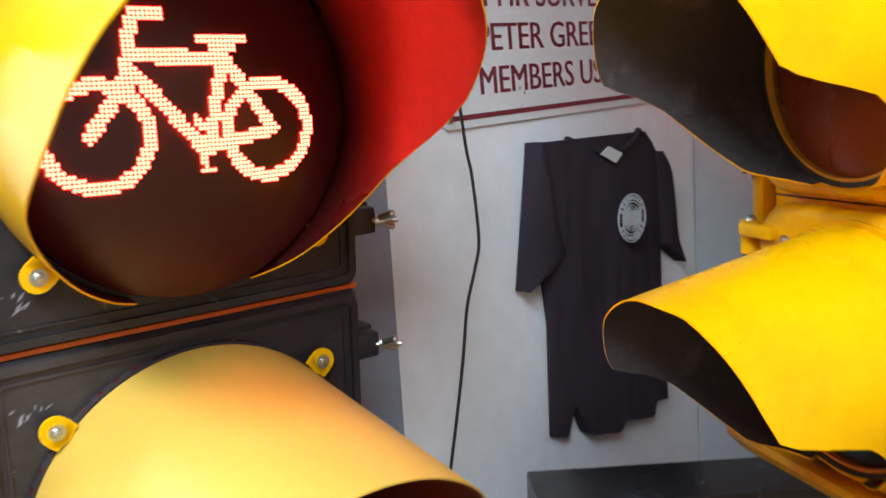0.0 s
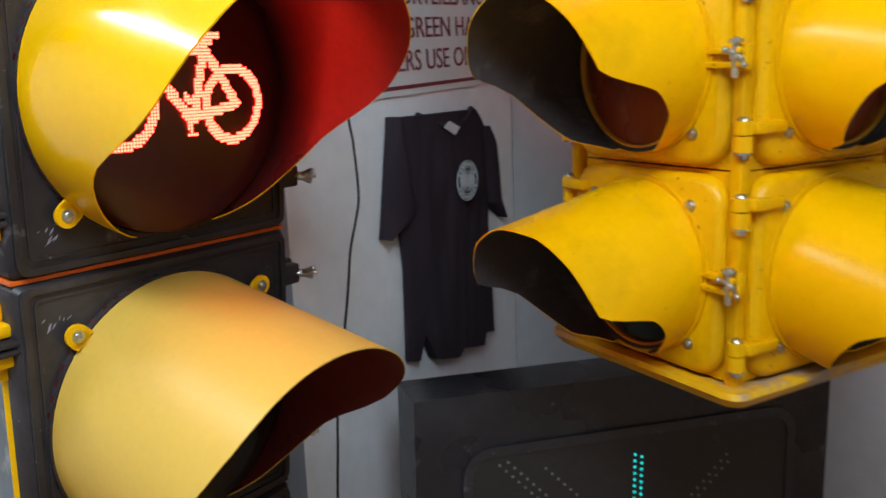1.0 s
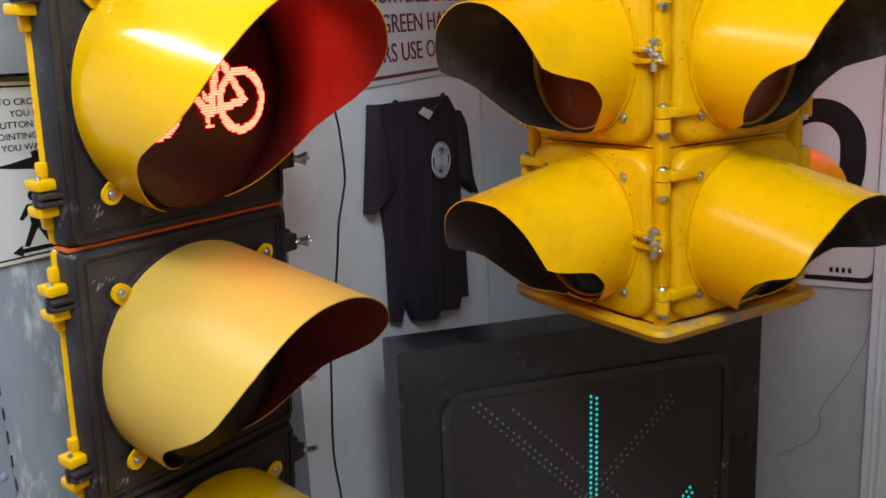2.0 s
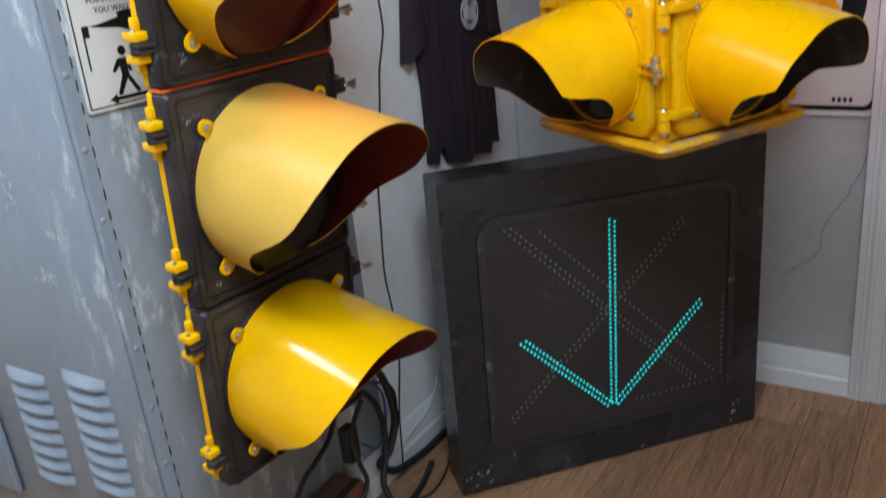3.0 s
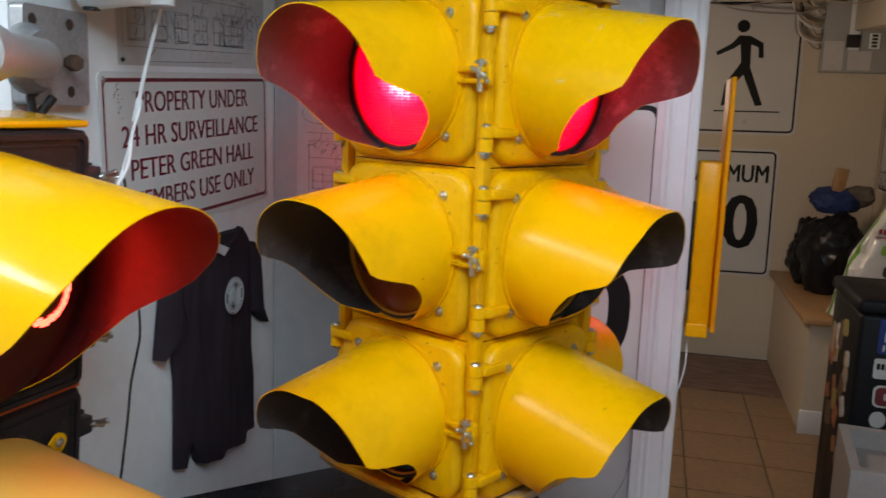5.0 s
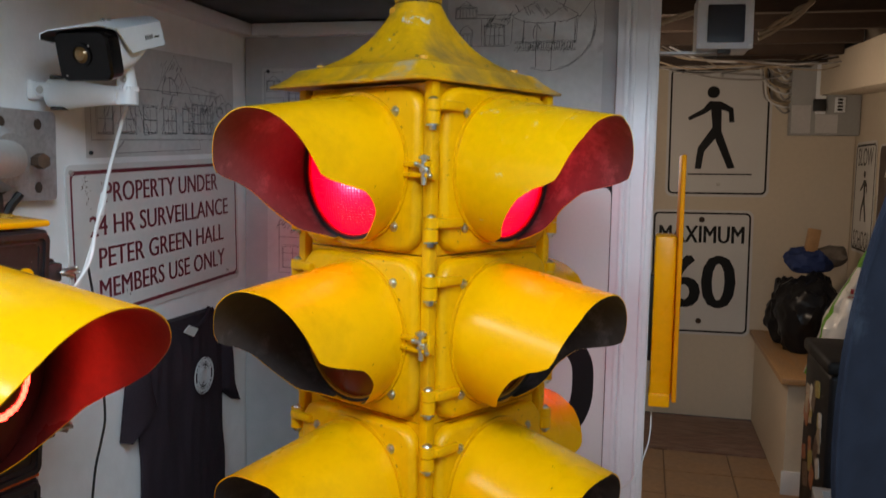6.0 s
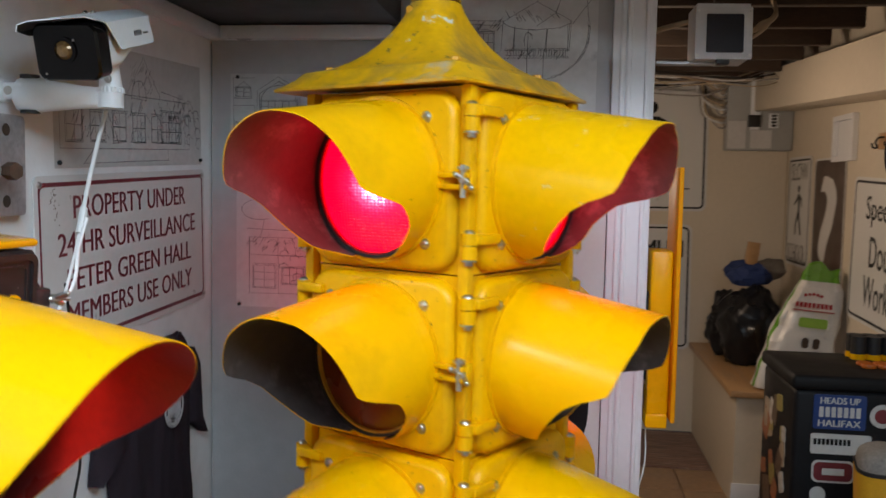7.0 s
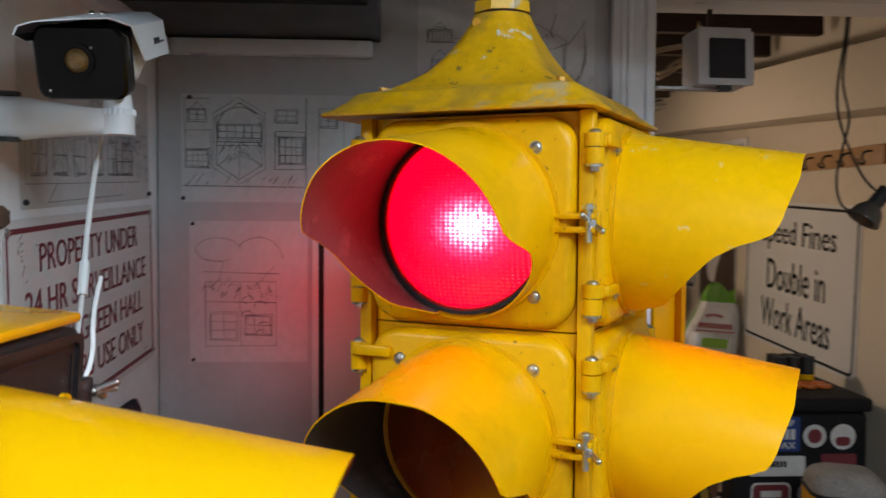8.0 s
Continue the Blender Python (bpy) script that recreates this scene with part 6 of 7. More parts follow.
def build_hall():
    y = FAR - 0.001
    a = hall_sign(pose(1.392, y, 1.738, 0, -0.6, 0), 0.60, 0.78, "white pedestrian crossing sign with a black walking figure shape", "pedestrian_sign")
    part("figure", walker(bmesh.new(), 0.58, -0.035, -0.007), SIGN_BLACK, a, "black walking figure shape")
    part("rule", slab(bmesh.new(), [(-0.17, -0.258), (-0.17, -0.25), (0.2, -0.25), (0.2, -0.258)][::-1], -0.0048, -0.0038), SIGN_BLACK, a)
    for z in (0.335, -0.315):
        part("bolt", screw(bmesh.new(), (0.01, -0.004, z), 0.008), STEEL, a)
    b = hall_sign(pose(1.324, y, 0.882, 0, -0.6, 0), 0.60, 0.768, "white speed limit sign with black MAXIMUM 60 lettering", "speed_limit_sign")
    part("lettering", lettering("MAXIMUM", 0.50, 0.105, bold=0.03), SIGN_BLACK, b, m=pose(0, -0.0042, 0.235))
    part("lettering", lettering("60", 0.40, 0.325, bold=0.03), SIGN_BLACK, b, m=pose(0.01, -0.0042, -0.055))
    for z in (0.325, -0.30):
        part("bolt", screw(bmesh.new(), (0.0, -0.004, z), 0.012), JOIST, b)
    x = RIGHT - 0.001
    c = hall_sign(pose(x, 1.755, 1.216, 0, 2.2, -90), 1.0, 0.645, "white sign reading Speed Fines Double in Work Areas", "speed_fines_sign")
    for t, ww, z in (("Speed Fines", 0.66, 0.175), ("Double in", 0.52, 0.0), ("Work Areas", 0.62, -0.175)):
        part("lettering", lettering(t, ww, 0.135, bold=0.012), SIGN_BLACK, c, m=pose(0, -0.0042, z))
    d = thing("question_mark_sign", pose(x, 2.625, 1.275, 0, 0, -90), "dark brown sign with a large white question mark", "sign", "signs in the hallway")
    part("plate", slab(bmesh.new(), outline(0.50, 0.76, 0.04), -0.004, -0.001), material("brown_sign_sheeting", (0.06, 0.035, 0.025), 0.4), d)
    part("border", ring(bmesh.new(), outline(0.50, 0.76, 0.04), outline(0.48, 0.74, 0.035), -0.0048, -0.0038), SIGN_WHITE, d)
    part("lettering", lettering("?", 0.27, 0.60, bold=0.02), SIGN_WHITE, d, m=pose(0, -0.0042, -0.01))
    e = hall_sign(pose(x, 3.165, 1.37, 0, 0, -90), 0.46, 0.62, "white sign reading SLOW SCHOOL with a running figure shape", "school_sign")
    part("lettering", lettering("SLOW", 0.33, 0.10), SIGN_BLACK, e, m=pose(0, -0.0042, 0.225))
    part("lettering", lettering("SCHOOL", 0.36, 0.10), SIGN_BLACK, e, m=pose(0, -0.0042, -0.235))
    part("figure", walker(bmesh.new(), 0.33, 0.0, -0.01), SIGN_BLACK, e, "black running figure shape")
    # boxed beam, joists and cables overhead
    bm = boxed((1.93, 0.14, 1.775), (RIGHT - 0.001, FAR - 0.004, 1.984), 0.004)
    for v in bm.verts:
        v.co.z += 0.052 * v.co.y
    solid("beam_casing", bm, HALL_WALL, "cream boxed-in beam along the hallway wall", "beam", kind="structure")
    for k in range(8):
        yy = 0.30 + 0.405 * k
        solid("joist", boxed((0.63, yy, 2.10), (1.925, yy + 0.04, CEILING), 0.002), JOIST, "dark old ceiling joist above the hallway", "joist", kind="structure")
    nb = thing("wall_niche", pose(x, 2.40, 1.74, 0, 0, -90), "white recessed box on the cream wall", "box")
    part("frame", ring(bmesh.new(), outline(0.30, 0.22, 0.006), outline(0.25, 0.17, 0.004), -0.025, 0.0), TRIM, nb)
    part("back", slab(bmesh.new(), outline(0.26, 0.18, 0.004), -0.004, -0.001), TRIM, nb)
    pn = thing("electrical_panel", pose(1.97, FAR, 1.72), "grey electrical panel with paper labels and a row of breakers", "electrical panel")
    part("box", boxed((-0.19, -0.10, 0.0), (0.185, -0.001, 0.60), 0.004), material("grey_panel_paint", (0.36, 0.37, 0.37), 0.5, 0, 0.08), pn)
    part("breaker_strip", boxed((-0.06, -0.112, 0.12), (-0.005, -0.099, 0.52), 0.002), CAM_WHITE, pn)
    for k in range(10):
        part("breaker", boxed((-0.030, -0.120, 0.225 + 0.030 * k), (-0.006, -0.1115, 0.243 + 0.030 * k), 0.001, 1), BLACK, pn)
    part("main_breaker", boxed((-0.072, -0.118, 0.135), (-0.004, -0.100, 0.205), 0.002), BLACK, pn, "black main breaker")
    part("breaker_strip", boxed((0.045, -0.112, 0.13), (0.10, -0.099, 0.215), 0.002), CAM_WHITE, pn)
    for k in range(4):
        part("breaker", boxed((0.058, -0.118, 0.138 + 0.019 * k), (0.085, -0.1115, 0.150 + 0.019 * k), 0.001, 1), BLACK, pn)
    for x0, z0, w, h in ((-0.185, 0.010, 0.105, 0.16), (-0.055, 0.012, 0.12, 0.105)):
        part("paper_label", boxed((x0, -0.1035, z0), (x0 + w, -0.1005, z0 + h)), PAPER, pn)
    cb = thing("ceiling_cables", pose(0, 0, 0), "tangled white and grey cables under the joists", "cables")
    rnd = random.Random(11)
    tan = material("tan_cable", (0.42, 0.33, 0.22), 0.5, 0, 0.1, 20, 120, 0.03)
    grey = material("grey_cable", (0.30, 0.28, 0.26), 0.5, 0, 0.1, 20, 120, 0.03)
    for k in range(12):
        z0 = 1.86 + 0.028 * k
        part("cable", tube(bmesh.new(), [(1.785, FAR - 0.06, z0), (1.74, FAR - 0.09, z0 + rnd.uniform(-0.02, 0.0)), (1.68 + rnd.uniform(-0.02, 0.02), FAR - 0.08, z0 + rnd.uniform(0.0, 0.05)), (1.64 + rnd.uniform(-0.03, 0.02), FAR - 0.06, z0 + 0.10), (1.62 + rnd.uniform(-0.03, 0.03), FAR - 0.05, 2.20), (1.62, FAR - 0.05, 2.32)], 0.006, 6), (grey, CABLE_WHITE, tan)[k % 3], cb)
    part("cable", tube(bmesh.new(), [(1.07, FAR - 0.2, 2.165), (1.2, FAR - 0.18, 2.08), (1.347, FAR - 0.17, 2.043), (1.6, FAR - 0.17, 2.03), (1.72, FAR - 0.16, 2.06), (1.835, FAR - 0.16, 2.13), (1.94, FAR - 0.16, 2.20), (1.80, FAR - 0.16, 2.205), (1.577, FAR - 0.15, 2.19), (1.30, FAR - 0.15, 2.17), (1.05, FAR - 0.15, 2.15)], 0.0055, 6), grey, cb)
    part("cable", tube(bmesh.new(), [(1.577, FAR - 0.18, 2.189), (1.72, FAR - 0.17, 2.15), (1.86, FAR - 0.16, 2.12), (1.96, FAR - 0.12, 2.20)], 0.006, 6), CABLE_WHITE, cb)
    for k in range(5):
        part("cable", tube(bmesh.new(), [(0.9, 2.2 + 0.16 * k, 2.085), (1.15, 2.3 + 0.12 * k, 2.06 - 0.012 * k + rnd.uniform(-0.03, 0.02)), (1.40, 2.45 + 0.1 * k, 2.05 + rnd.uniform(-0.03, 0.02)), (1.62, 2.7 + 0.06 * k, 2.07), (1.85, 3.0 + 0.05 * k, 2.09)], 0.0035, 6), (grey, CABLE_BLACK, tan)[k % 3], cb)
    for k in range(6):
        x0, sag = 0.95 + 0.06 * k, rnd.uniform(0.02, 0.07)
        part("cable", tube(bmesh.new(), [(x0, 2.35 + 0.1 * k, 2.12), (x0 + 0.18, 2.45 + 0.08 * k, 2.10 - sag), (x0 + 0.42, 2.6 + 0.05 * k, 2.085 - 0.6 * sag), (x0 + 0.66, 2.8, 2.10 - sag), (x0 + 0.90, 2.95, 2.13)], rnd.choice((0.003, 0.0045)), 6), (tan, grey, CABLE_WHITE, CABLE_BLACK)[k % 4], cb)
    for k in range(3):
        ph = 2.1 * k
        part("cable", tube(bmesh.new(), [(1.325 + 0.010 * math.cos(ph), 1.0, 1.933 + 0.010 * math.sin(ph)), (1.36 + 0.012 * math.cos(ph + 1.5), 1.0, 1.957 + 0.010 * math.sin(ph + 1.5)), (1.405 + 0.012 * math.cos(ph + 3), 1.0, 1.985 + 0.012 * math.sin(ph + 3)), (1.44 + 0.012 * math.cos(ph + 4), 1.0, 2.01 + 0.010 * math.sin(ph + 4)), (1.471 + 0.005 * math.cos(ph), 1.0, 2.035), (1.485, 1.02, 2.065), (1.49, 1.105, 2.12 + 0.006 * k)], 0.0065, 6), tan, cb, "twisted tan cable")
    part("cable", tube(bmesh.new(), [(0.99, 0.14, 1.835), (1.04, 0.10, 1.845), (1.085, 0.03, 1.845)], 0.006, 8), tan, cb)
    # small white monitor hung from the joists
    sp = thing("hanging_white_box", pose(1.136, -0.046, 1.752, -3, 0, 4), "small white metal box with a dark window, hung under the header", "box")
    case = material("greyed_white_enamel", (0.46, 0.46, 0.47), 0.45, 0, 0.08, 8, 120, 0.04)
    part("case", boxed((-0.055, 0.0, 0.002), (0.055, 0.085, 0.116), 0.002), case, sp)
    part("face", slab(bmesh.new(), outline(0.116, 0.108, 0.003, 3, 0, 0.054), -0.004, -0.0005), case, sp, "white front plate")
    part("window", slab(bmesh.new(), outline(0.076, 0.080, 0.003, 3, 0.002, 0.053), -0.006, -0.0035), material("dark_blue_glass", (0.008, 0.010, 0.018), 0.15, 0, 0.05), sp, "dark square window")
    for sx in (-1, 1):
        for z in (0.008, 0.100):
            part("screw", screw(bmesh.new(), (0.053 * sx, -0.004, z), 0.002), STEEL, sp)
    part("hanger", boxed((-0.004, 0.066, 0.115), (0.004, 0.078, 0.172), 0.001), JOIST, sp, "dark thin hanger")
    part("bracket", boxed((-0.13, 0.03, -0.005), (0.015, 0.05, 0.0015), 0.001), GALV, sp, "flat steel bracket below")
    part("clip", boxed((-0.012, 0.0, -0.010), (0.014, 0.02, 0.0015), 0.001), BLACK, sp, "small black clip")
    # ledge with its board, and what lies on it
    solid("ledge", boxed((1.665, 2.20, FLOOR), (RIGHT - 0.002, FAR - 0.002, 0.515)), HALL_WALL, "cream boxed ledge along the hallway wall", "ledge", kind="structure")
    solid("ledge_skirting", boxed((1.655, 2.188, FLOOR), (RIGHT - 0.002, 2.1995, 0.10), 0.003), TRIM, "white skirting on the ledge", "baseboard", kind="structure")
    solid("ledge_board", boxed((1.63, 2.165, 0.518), (RIGHT - 0.002, FAR - 0.004, 0.548), 0.004), WOOD_TOP, "varnished wooden board on the ledge", "board")
    bag = thing("pet_food_bag", pose(1.90, 2.27, 0.548, 0, 5, 4), "white and green plastic pet food bag standing on the ledge", "bag")
    bm = bmesh.new()
    rows = []
    for i in range(17):
        v = i / 16
        z = 0.60 * v
        wd, dp = 0.158 + 0.012 * math.sin(math.pi * v) - 0.075 * v ** 4, 0.065 * (1 - v ** 2.2) + 0.006
        row = []
        for k in range(28):
            a = 2 * math.pi * k / 28
            c, s_ = math.cos(a), math.sin(a)
            e = 0.5
            xx = wd * math.copysign(abs(c) ** e, c)
            yy = dp * math.copysign(abs(s_) ** e, s_)
            wob = 0.034 * noise.noise((xx * 18, yy * 9, z * 14)) * (0.3 + v) + 0.016 * abs(noise.noise((xx * 34, yy * 9, z * 30)))
            row.append(bm.verts.new((xx * (1 - 0.22 * v) + wob + 0.10 * v, yy + wob, z + (0.09 * noise.noise((xx * 11, 1, 2)) if i >= 15 else 0))))
        rows.append(row)
    for i, (p, q) in enumerate(zip(rows, rows[1:])):
        for k in range(28):
            f = bm.faces.new((p[k], p[(k + 1) % 28], q[(k + 1) % 28], q[k]))
            f.material_index = 1 if i >= 14 or k == 14 else 0
    bm.faces.new(rows[0][::-1])
    bm.faces.new(rows[-1]).material_index = 1
    part("sack", bm, [material("glossy_white_plastic", (0.62, 0.60, 0.57), 0.25, 0, 0.05, coat=0.3), material("glossy_green_plastic", (0.13, 0.32, 0.03), 0.25, 0, 0.1, coat=0.3)], bag)
    red, grn, drk = material("red_print", (0.32, 0.02, 0.03), 0.35), material("light_green_print", (0.24, 0.42, 0.05), 0.35), material("dark_print", (0.05, 0.03, 0.02), 0.4)
    bm = bmesh.new()
    for k in range(9):
        box(bm, (-0.035 + 0.019 * k, -0.082, 0.405), (-0.022 + 0.019 * k, -0.079, 0.428))
    box(bm, (-0.045, -0.082, 0.388), (0.145, -0.079, 0.393))
    for k in range(5):
        slab(bm, circle(0.0075, 10, 0.005 + 0.018 * k, 0.462 + 0.006 * math.sin(k * 0.8)), -0.080, -0.077)
    part("label", bm, red, bag, "plain red label bars")
    part("label", slab(bmesh.new(), outline(0.13, 0.045, 0.012, 4, 0.055, 0.335), -0.084, -0.081), grn, bag, "light green label bar")
    part("label", slab(slab(bmesh.new(), outline(0.030, 0.050, 0.014, 4, 0.03, 0.24), -0.086, -0.083), outline(0.030, 0.050, 0.014, 4, 0.08, 0.24), -0.086, -0.083), drk, bag, "two dark oval shapes")
    def lump(name, c, r, sc, mat, label, seed, cat):
        bm = bmesh.new()
        bmesh.ops.create_icosphere(bm, subdivisions=4, radius=r)
        for v in bm.verts:
            n1 = noise.noise(v.co * (2.2 / r) * 0.4 + Vector((seed, 0, 0))) * 0.30 - abs(noise.noise(v.co * (5 / r) * 0.4 + Vector((0, seed, 0)))) * 0.34 + abs(noise.noise(v.co * (11 / r) * 0.4 + Vector((0, 0, seed)))) * 0.16
            v.co = Vector((v.co.x * sc[0], v.co.y * sc[1], v.co.z * sc[2])) * (1 + n1)
        lo = min(v.co.z for v in bm.verts)
        for v in bm.verts:
            v.co.z = max(v.co.z, lo * 0.8)
        lo = min(v.co.z for v in bm.verts)
        return solid(name, bm, mat, label, cat, m=pose(c[0], c[1], c[2] - lo))
    plastic = material("black_plastic_film", (0.010, 0.010, 0.012), 0.34, 0, 0.2, spec=0.3)
    lump("black_plastic_bag", (1.86, 2.86, 0.548), 0.15, (1.1, 1.1, 1.5), plastic, "crumpled black plastic bag on the ledge", 3, "bag")
    lump("black_plastic_bag", (1.80, 3.12, 0.548), 0.13, (1.0, 1.0, 1.5), plastic, "crumpled black plastic bag on the ledge", 9, "bag")
    lump("blue_bag", (1.86, 2.93, 0.965), 0.10, (1.25, 1.0, 0.75), material("blue_cloth", (0.012, 0.03, 0.12), 0.7, 0, 0.2), "crumpled dark blue bag on the heap", 6, "bag")
    wb = thing("wood_offcut", pose(1.85, 2.90, 1.075, 0, 8, 10), "small pale wooden offcut on the heap of bags", "wood")
    part("board", boxed((-0.03, -0.02, 0), (0.03, 0.02, 0.13), 0.003), WOOD_TOP, wb)
    cl = thing("grey_cloth", pose(1.97, 2.95, 1.06), "crumpled grey cloth on the heap of bags", "cloth")
    bm = bmesh.new()
    bmesh.ops.create_icosphere(bm, subdivisions=3, radius=0.09)
    for v in bm.verts:
        v.co *= 1 + 0.3 * noise.noise(v.co * 18)
        v.co.z *= 0.6
    part("cloth", bm, material("grey_cloth_weave", (0.14, 0.12, 0.10), 0.9, 0, 0.3, 12), cl)
    # sticker-covered bin
    bn = thing("black_bin", pose(1.60, 1.0, FLOOR), "tall black bin covered with stickers", "bin")
    W, D, H = 0.46, 0.43, 0.845
    part("body", boxed((0, 0, 0), (W, D, H), 0.018, 3), material("satin_black_bin", (0.010, 0.010, 0.012), 0.5, 0, 0.2, spec=0.2), bn)
    part("lid", boxed((-0.012, -0.012, H + 0.001), (W + 0.012, D + 0.01, H + 0.05), 0.016, 3), material("matt_black_lid", (0.010, 0.010, 0.011), 0.55, 0, 0.2, spec=0.2), bn, "black lid")
    blue, white, maroon = material("blue_sticker", (0.015, 0.05, 0.20), 0.35), material("white_sticker", (0.62, 0.62, 0.60), 0.4), material("maroon_sticker", (0.18, 0.03, 0.04), 0.35)
    def st(x, z, w, h, mat, label, r=0.008, lift=0):
        return part("sticker", slab(bmesh.new(), outline(w, h, min(r, w / 2.01, h / 2.01), 6, x, z + 0.03), -0.0022 - 0.0012 * lift, -0.0002), mat, bn, label)
    def bars(x, z, w, h, n, mat, lift=1):
        bm = bmesh.new()
        for k in range(n):
            x0 = x - w / 2 + w * k / n
            box(bm, (x0 + w / n * 0.15, -0.0036 - 0.0012 * (lift - 1), z + 0.03 - h / 2), (x0 + w / n * 0.85, -0.0018, z + 0.03 + h / 2))
        return part("sticker_print", bm, mat, bn)
    st(0.142, 0.745, 0.165, 0.115, blue, "blue sticker with white bars")
    part("sticker_print", lettering("HEADS UP", 0.125, 0.022, bold=0.03), white, bn, m=pose(0.142, -0.0030, 0.813))
    bars(0.142, 0.745, 0.135, 0.034, 7, white)
    part("sticker_print", lettering("HALIFAX", 0.135, 0.022, bold=0.03), white, bn, m=pose(0.142, -0.0030, 0.738))
    st(0.150, 0.638, 0.19, 0.068, white, "white sticker with dark bars")
    bars(0.122, 0.645, 0.12, 0.020, 9, SIGN_BLACK)
    st(0.130, 0.545, 0.135, 0.075, white, "maroon badge sticker with a white rim", 0.02)
    st(0.130, 0.545, 0.122, 0.062, maroon, "maroon badge sticker", 0.018, 1)
    bars(0.130, 0.545, 0.10, 0.022, 1, white, 2)
    st(0.085, 0.465, 0.05, 0.055, white, "small white fruit-shaped sticker", 0.025)
    st(0.275, 0.738, 0.078, 0.078, white, "round white sticker", 0.039)
    st(0.275, 0.738, 0.048, 0.048, maroon, "round maroon sticker centre", 0.024, 1)
    st(0.372, 0.735, 0.086, 0.086, white, "round white sticker with red", 0.043)
    st(0.372, 0.720, 0.05, 0.03, maroon, "red sticker part", 0.012, 1)
    st(0.262, 0.545, 0.08, 0.08, material("pale_blue_sticker", (0.20, 0.30, 0.45), 0.35), "round pale blue sticker", 0.04)
    st(0.36, 0.655, 0.12, 0.045, maroon, "dark red sticker")
    rnd = random.Random(4)
    cols = [material("photo_sticker", c, 0.35, 0, 0.4, 40) for c in ((0.30, 0.10, 0.04), (0.35, 0.28, 0.20), (0.10, 0.06, 0.04), (0.30, 0.24, 0.06), (0.5, 0.48, 0.45))]
    for k in range(22):
        w, h = rnd.uniform(0.05, 0.10), rnd.uniform(0.05, 0.11)
        yy, zz = rnd.uniform(0.06, D - 0.06), rnd.uniform(0.25, H - 0.07)
        part("sticker", moved(slab(bmesh.new(), outline(w, h, 0.012, 4), -0.0012 - 0.0001 * k, -0.0002), pose(0, yy, zz, 0, rnd.uniform(-25, 25), -90)), cols[k % 5], bn, "faded picture sticker")
    cy = thing("battery_cluster", pose(1.945, 1.33, 0.882), "cluster of black and yellow cylinders standing on the bin", "batteries")
    for i in range(3):
        for j in range(2):
            c = (0.052 * i - 0.052, 0.05 * j - 0.02)
            part("cylinder", rod(bmesh.new(), (*c, 0.0), (*c, 0.085), 0.026, n=20), BLACK, cy)
            part("band", rod(bmesh.new(), (*c, 0.002), (*c, 0.022), 0.0268, n=20), YELLOW, cy, "yellow band")
    og = material("orange_plastic", (0.55, 0.13, 0.01), 0.4)
    oc = thing("orange_rings", pose(1.93, 1.18, 0.882), "flat orange plastic rings lying on the bin", "rings")
    for i in range(3):
        for j in range(2):
            part("ring", lathe(bmesh.new(), [(0.010, -0.006), (0.024, -0.006), (0.026, 0.0), (0.024, 0.006), (0.010, 0.006)], 18), og, oc, m=pose(0.054 * i - 0.05, 0.045 * j - 0.02, 0.0065, 90, 0, 0))
    bx = thing("grey_carton", pose(1.49, 0.44, FLOOR, 0, 0, -6), "pale thick-walled open carton standing before the bin", "box")
    shell = bmesh.new()
    box(shell, (0, 0, 0), (0.42, 0.028, 0.53), 0.002, 1)
    box(shell, (0, 0.352, 0), (0.42, 0.38, 0.53), 0.002, 1)
    box(shell, (0, 0.0285, 0), (0.028, 0.3515, 0.53), 0.002, 1)
    box(shell, (0.392, 0.0285, 0), (0.42, 0.3515, 0.53), 0.002, 1)
    box(shell, (0.0285, 0.0285, 0.0), (0.3915, 0.3515, 0.47))
    part("shell", shell, material("pale_grey_card", (0.34, 0.32, 0.31), 0.7, 0, 0.1), bx)
    cbag = thing("yellow_cloth_bag", pose(1.795, 0.66, 0.457, 0, 0, -14), "yellow and grey cloth bag with a black zip, in a carton", "bag")
    for nm, z0, z1, r, mat in (("side", 0.0, 0.225, 1.0, material("yellow_canvas", (0.62, 0.33, 0.01), 0.75, 0, 0.12, 9, 160, 0.3)), ("zip", 0.2255, 0.236, 1.01, BLACK), ("top", 0.2365, 0.29, 0.98, material("grey_mottled_canvas", (0.26, 0.25, 0.23), 0.8, 0, 0.35, 24, 120, 0.3))):
        rows = []
        bm = bmesh.new()
        for i in range(7):
            v = i / 6
            q = r * (1 - (0.35 * v ** 3 if nm == "top" else 0.06 * (1 - v) ** 2 if nm == "side" else 0))
            rows.append([bm.verts.new((p.x * (1 + 0.05 * noise.noise((p.x * 20, p.y * 20, z0 + v))), p.y, z0 + (z1 - z0) * v + 0.006 * noise.noise((p.x * 14, p.y * 14, v)) * v)) for p in (Vector((x * q, y * q)) for x, y in outline(0.215, 0.20, 0.05, 6))])
        n = len(rows[0])
        for a, b in zip(rows, rows[1:]):
            for i in range(n):
                bm.faces.new((a[i], a[(i + 1) % n], b[(i + 1) % n], b[i]))
        bm.faces.new(rows[0][::-1])
        bm.faces.new(rows[-1])
        part(nm, bm, mat, cbag)
    # coat hooks, hanging cable and work lamp on the far side
    hk = thing("hook_rail", pose(x, 1.52, 1.70, 0, 0, -90), "wooden rail with dark metal coat hooks", "hook rail")
    part("board", boxed((-0.42, -0.02, -0.035), (0.42, -0.001, 0.035), 0.003), WOOD_TOP, hk)
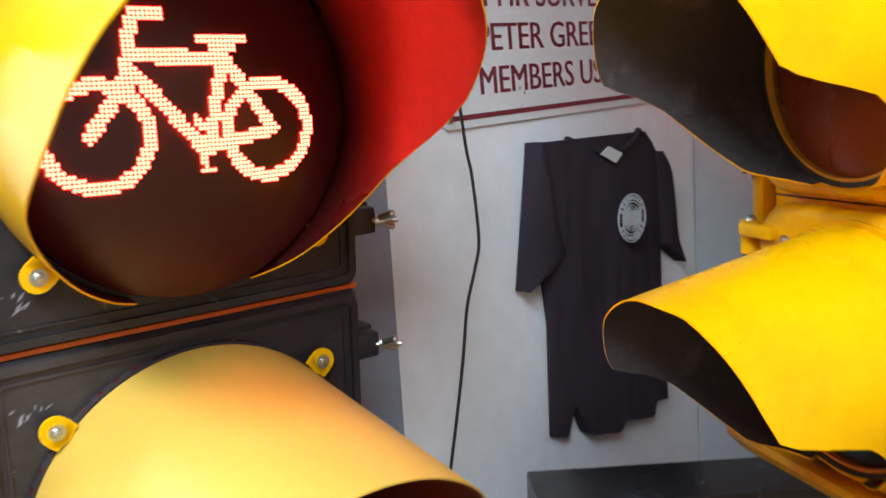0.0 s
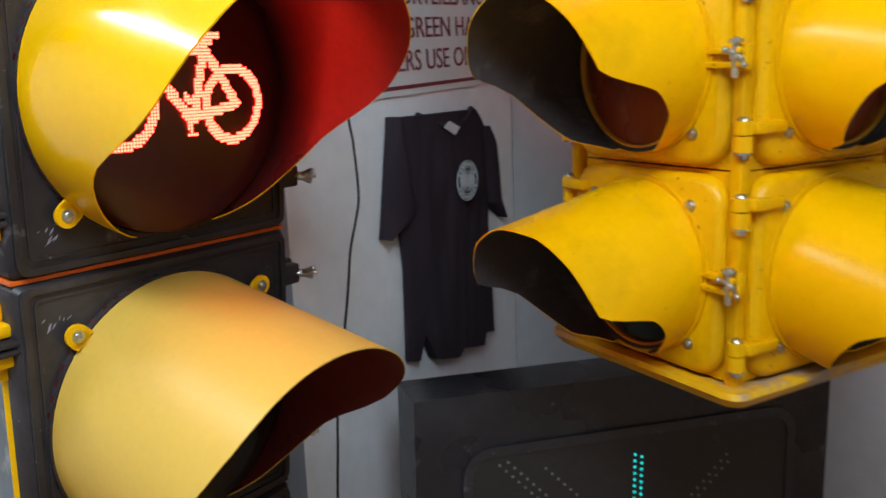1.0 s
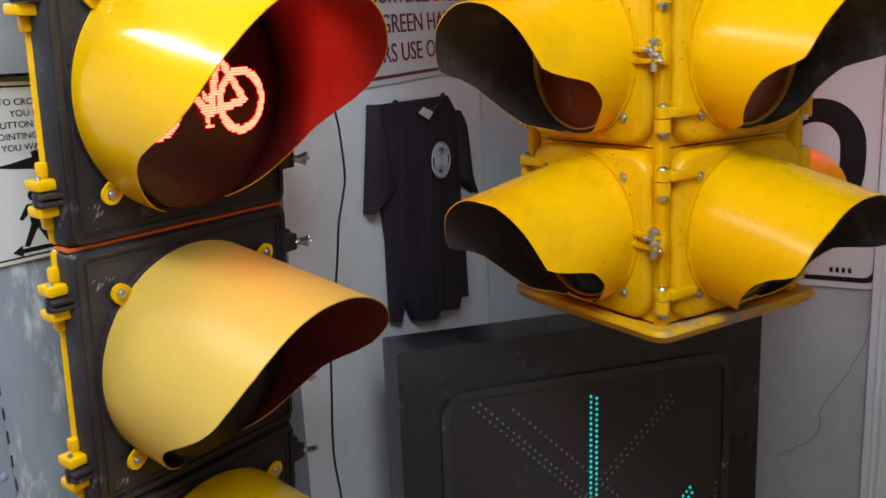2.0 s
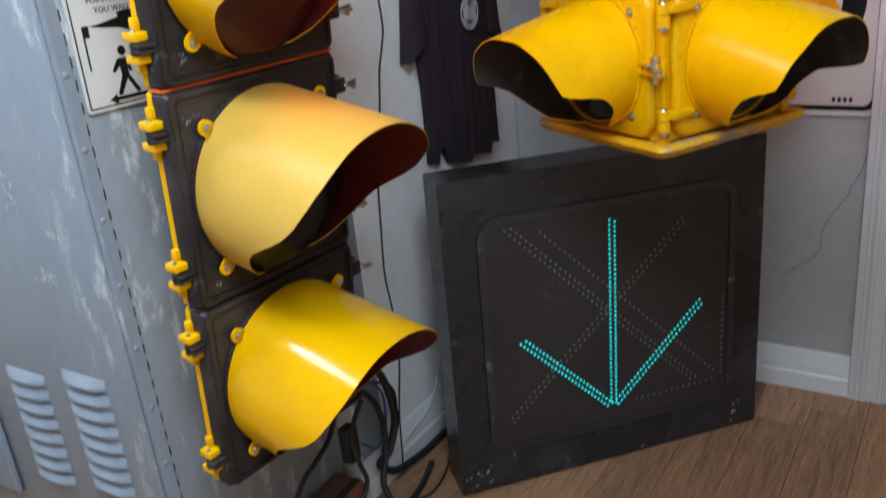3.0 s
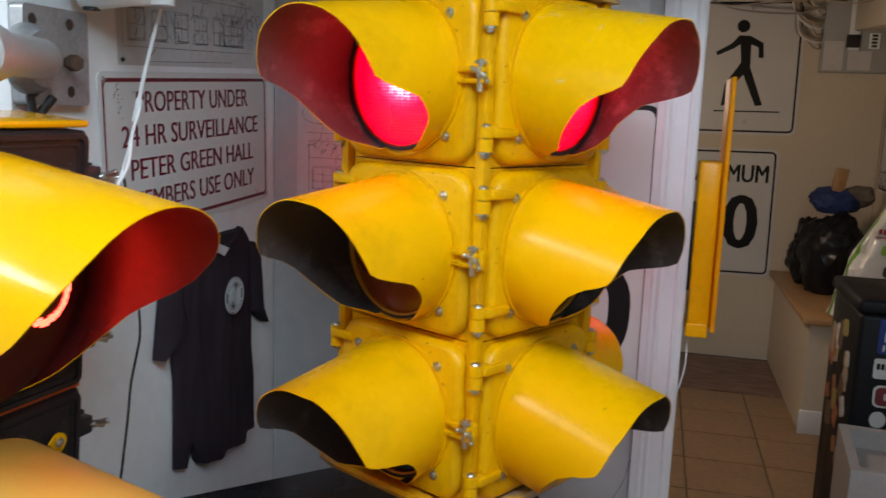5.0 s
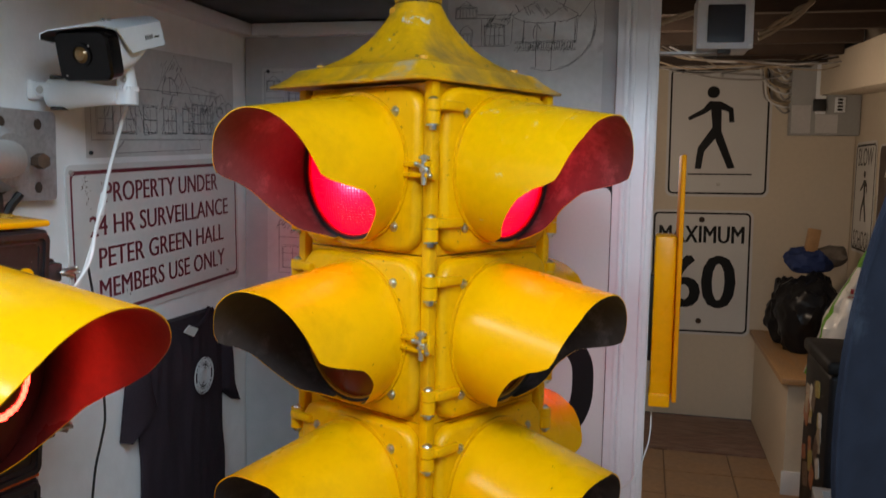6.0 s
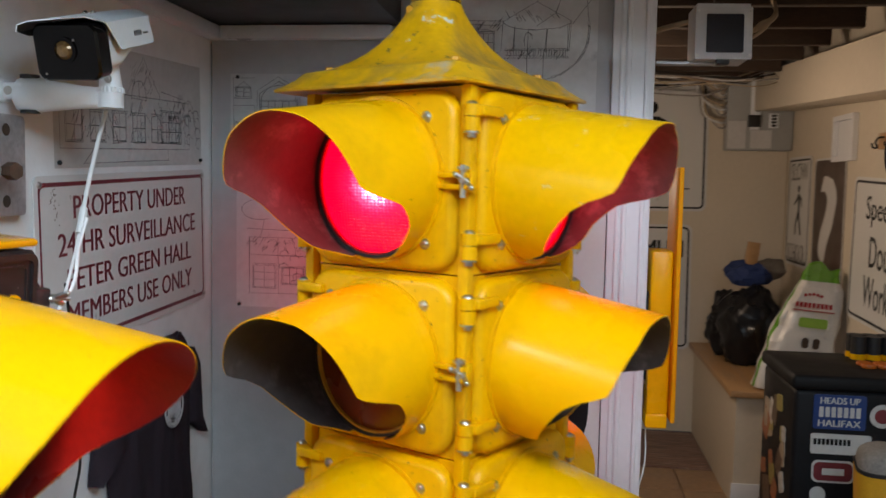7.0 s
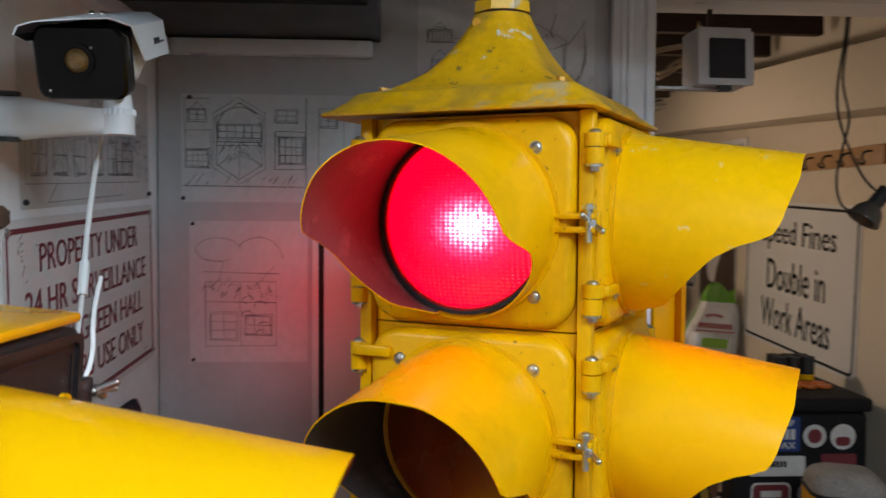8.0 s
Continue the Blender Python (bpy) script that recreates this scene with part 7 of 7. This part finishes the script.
    for k in range(6):
        xx = -0.35 + 0.14 * k
        part("hook", tube(bmesh.new(), [(xx, -0.02, 0.015), (xx, -0.045, 0.01), (xx, -0.055, -0.01), (xx, -0.045, -0.028), (xx, -0.062, -0.03), (xx, -0.07, -0.012)], 0.004, 6, 4), BLACK, hk, "dark metal hook")
    wl = thing("work_lamp", pose(0, 0, 0), "dark clip lamp with a clear guard hanging on black cables", "lamp")
    part("cable", tube(bmesh.new(), [(1.69, 0.52, 2.10), (1.672, 0.50, 1.96), (1.655, 0.50, 1.82), (1.672, 0.50, 1.72), (1.73, 0.50, 1.60), (1.785, 0.5, 1.545)], 0.0032), CABLE_BLACK, wl)
    part("cable", tube(bmesh.new(), [(1.70, 0.52, 2.10), (1.68, 0.50, 1.97), (1.67, 0.50, 1.85), (1.69, 0.50, 1.75), (1.672, 0.50, 1.66), (1.66, 0.50, 1.58), (1.68, 0.50, 1.515), (1.74, 0.50, 1.495)], 0.0032), CABLE_BLACK, wl)
    part("socket", tube(bmesh.new(), [(1.800, 0.50, 1.560), (1.765, 0.50, 1.518)], 0.020, 16, 0), BLACK, wl)
    part("guard", moved(lathe(bmesh.new(), [(0.020, 0.0), (0.036, 0.02), (0.045, 0.05), (0.044, 0.053), (0.034, 0.022), (0.018, 0.003)], 24), pose(1.766, 0.50, 1.520, -55, 0, 90)), material("smoked_guard", (0.08, 0.075, 0.065), 0.2, 0, 0.1), wl)
    part("ceiling_hook", boxed((1.685, 0.51, 2.095), (1.71, 0.708, 2.125), 0.002), GALV, wl)


build_hall()


# ---- round black signal target beside the walkway ----
def build_target():
    tg = thing("round_signal_target", pose(1.334, -1.402, FLOOR), "dusty round blue-black crossing-signal target on a floor post", "signal target")
    dusty = material("dusty_blue_black_disc", (0.010, 0.012, 0.019), 0.75, 0, 0.3, 6, 70, 0.1, 200, (0.030, 0.036, 0.048), 0.36, 9, spec=0.06)
    m = pose(0, 0, 1.379, 0, 0, 31)
    part("disc", lathe(bmesh.new(), [(0.0, -0.004), (0.292, -0.004), (0.298, -0.0055), (0.299, -0.002), (0.29, 0.001), (0.0, 0.001)], 96), dusty, tg, "dusty blue-black disc", m)
    part("rim", ring(bmesh.new(), circle(0.2998, 96), circle(0.2980, 96), -0.0062, -0.0050), dusty, tg, "thin raised rim", m)
    for a in (192, 199, 214):
        part("rim_stud", ball(bmesh.new(), (0.299 * math.cos(radians(a)), -0.004, 0.299 * math.sin(radians(a))), 0.006, 10), GALV, tg, "", m)
    part("post", rod(bmesh.new(), (-0.0155, 0.026, 0.0), (-0.0155, 0.026, 1.50), 0.018, n=16), GALV, tg, "galvanised post")
    part("base", rod(bmesh.new(), (-0.0155, 0.026, 0.0), (-0.0155, 0.026, 0.03), 0.16, n=32), BLACK, tg, "round black base")


build_target()
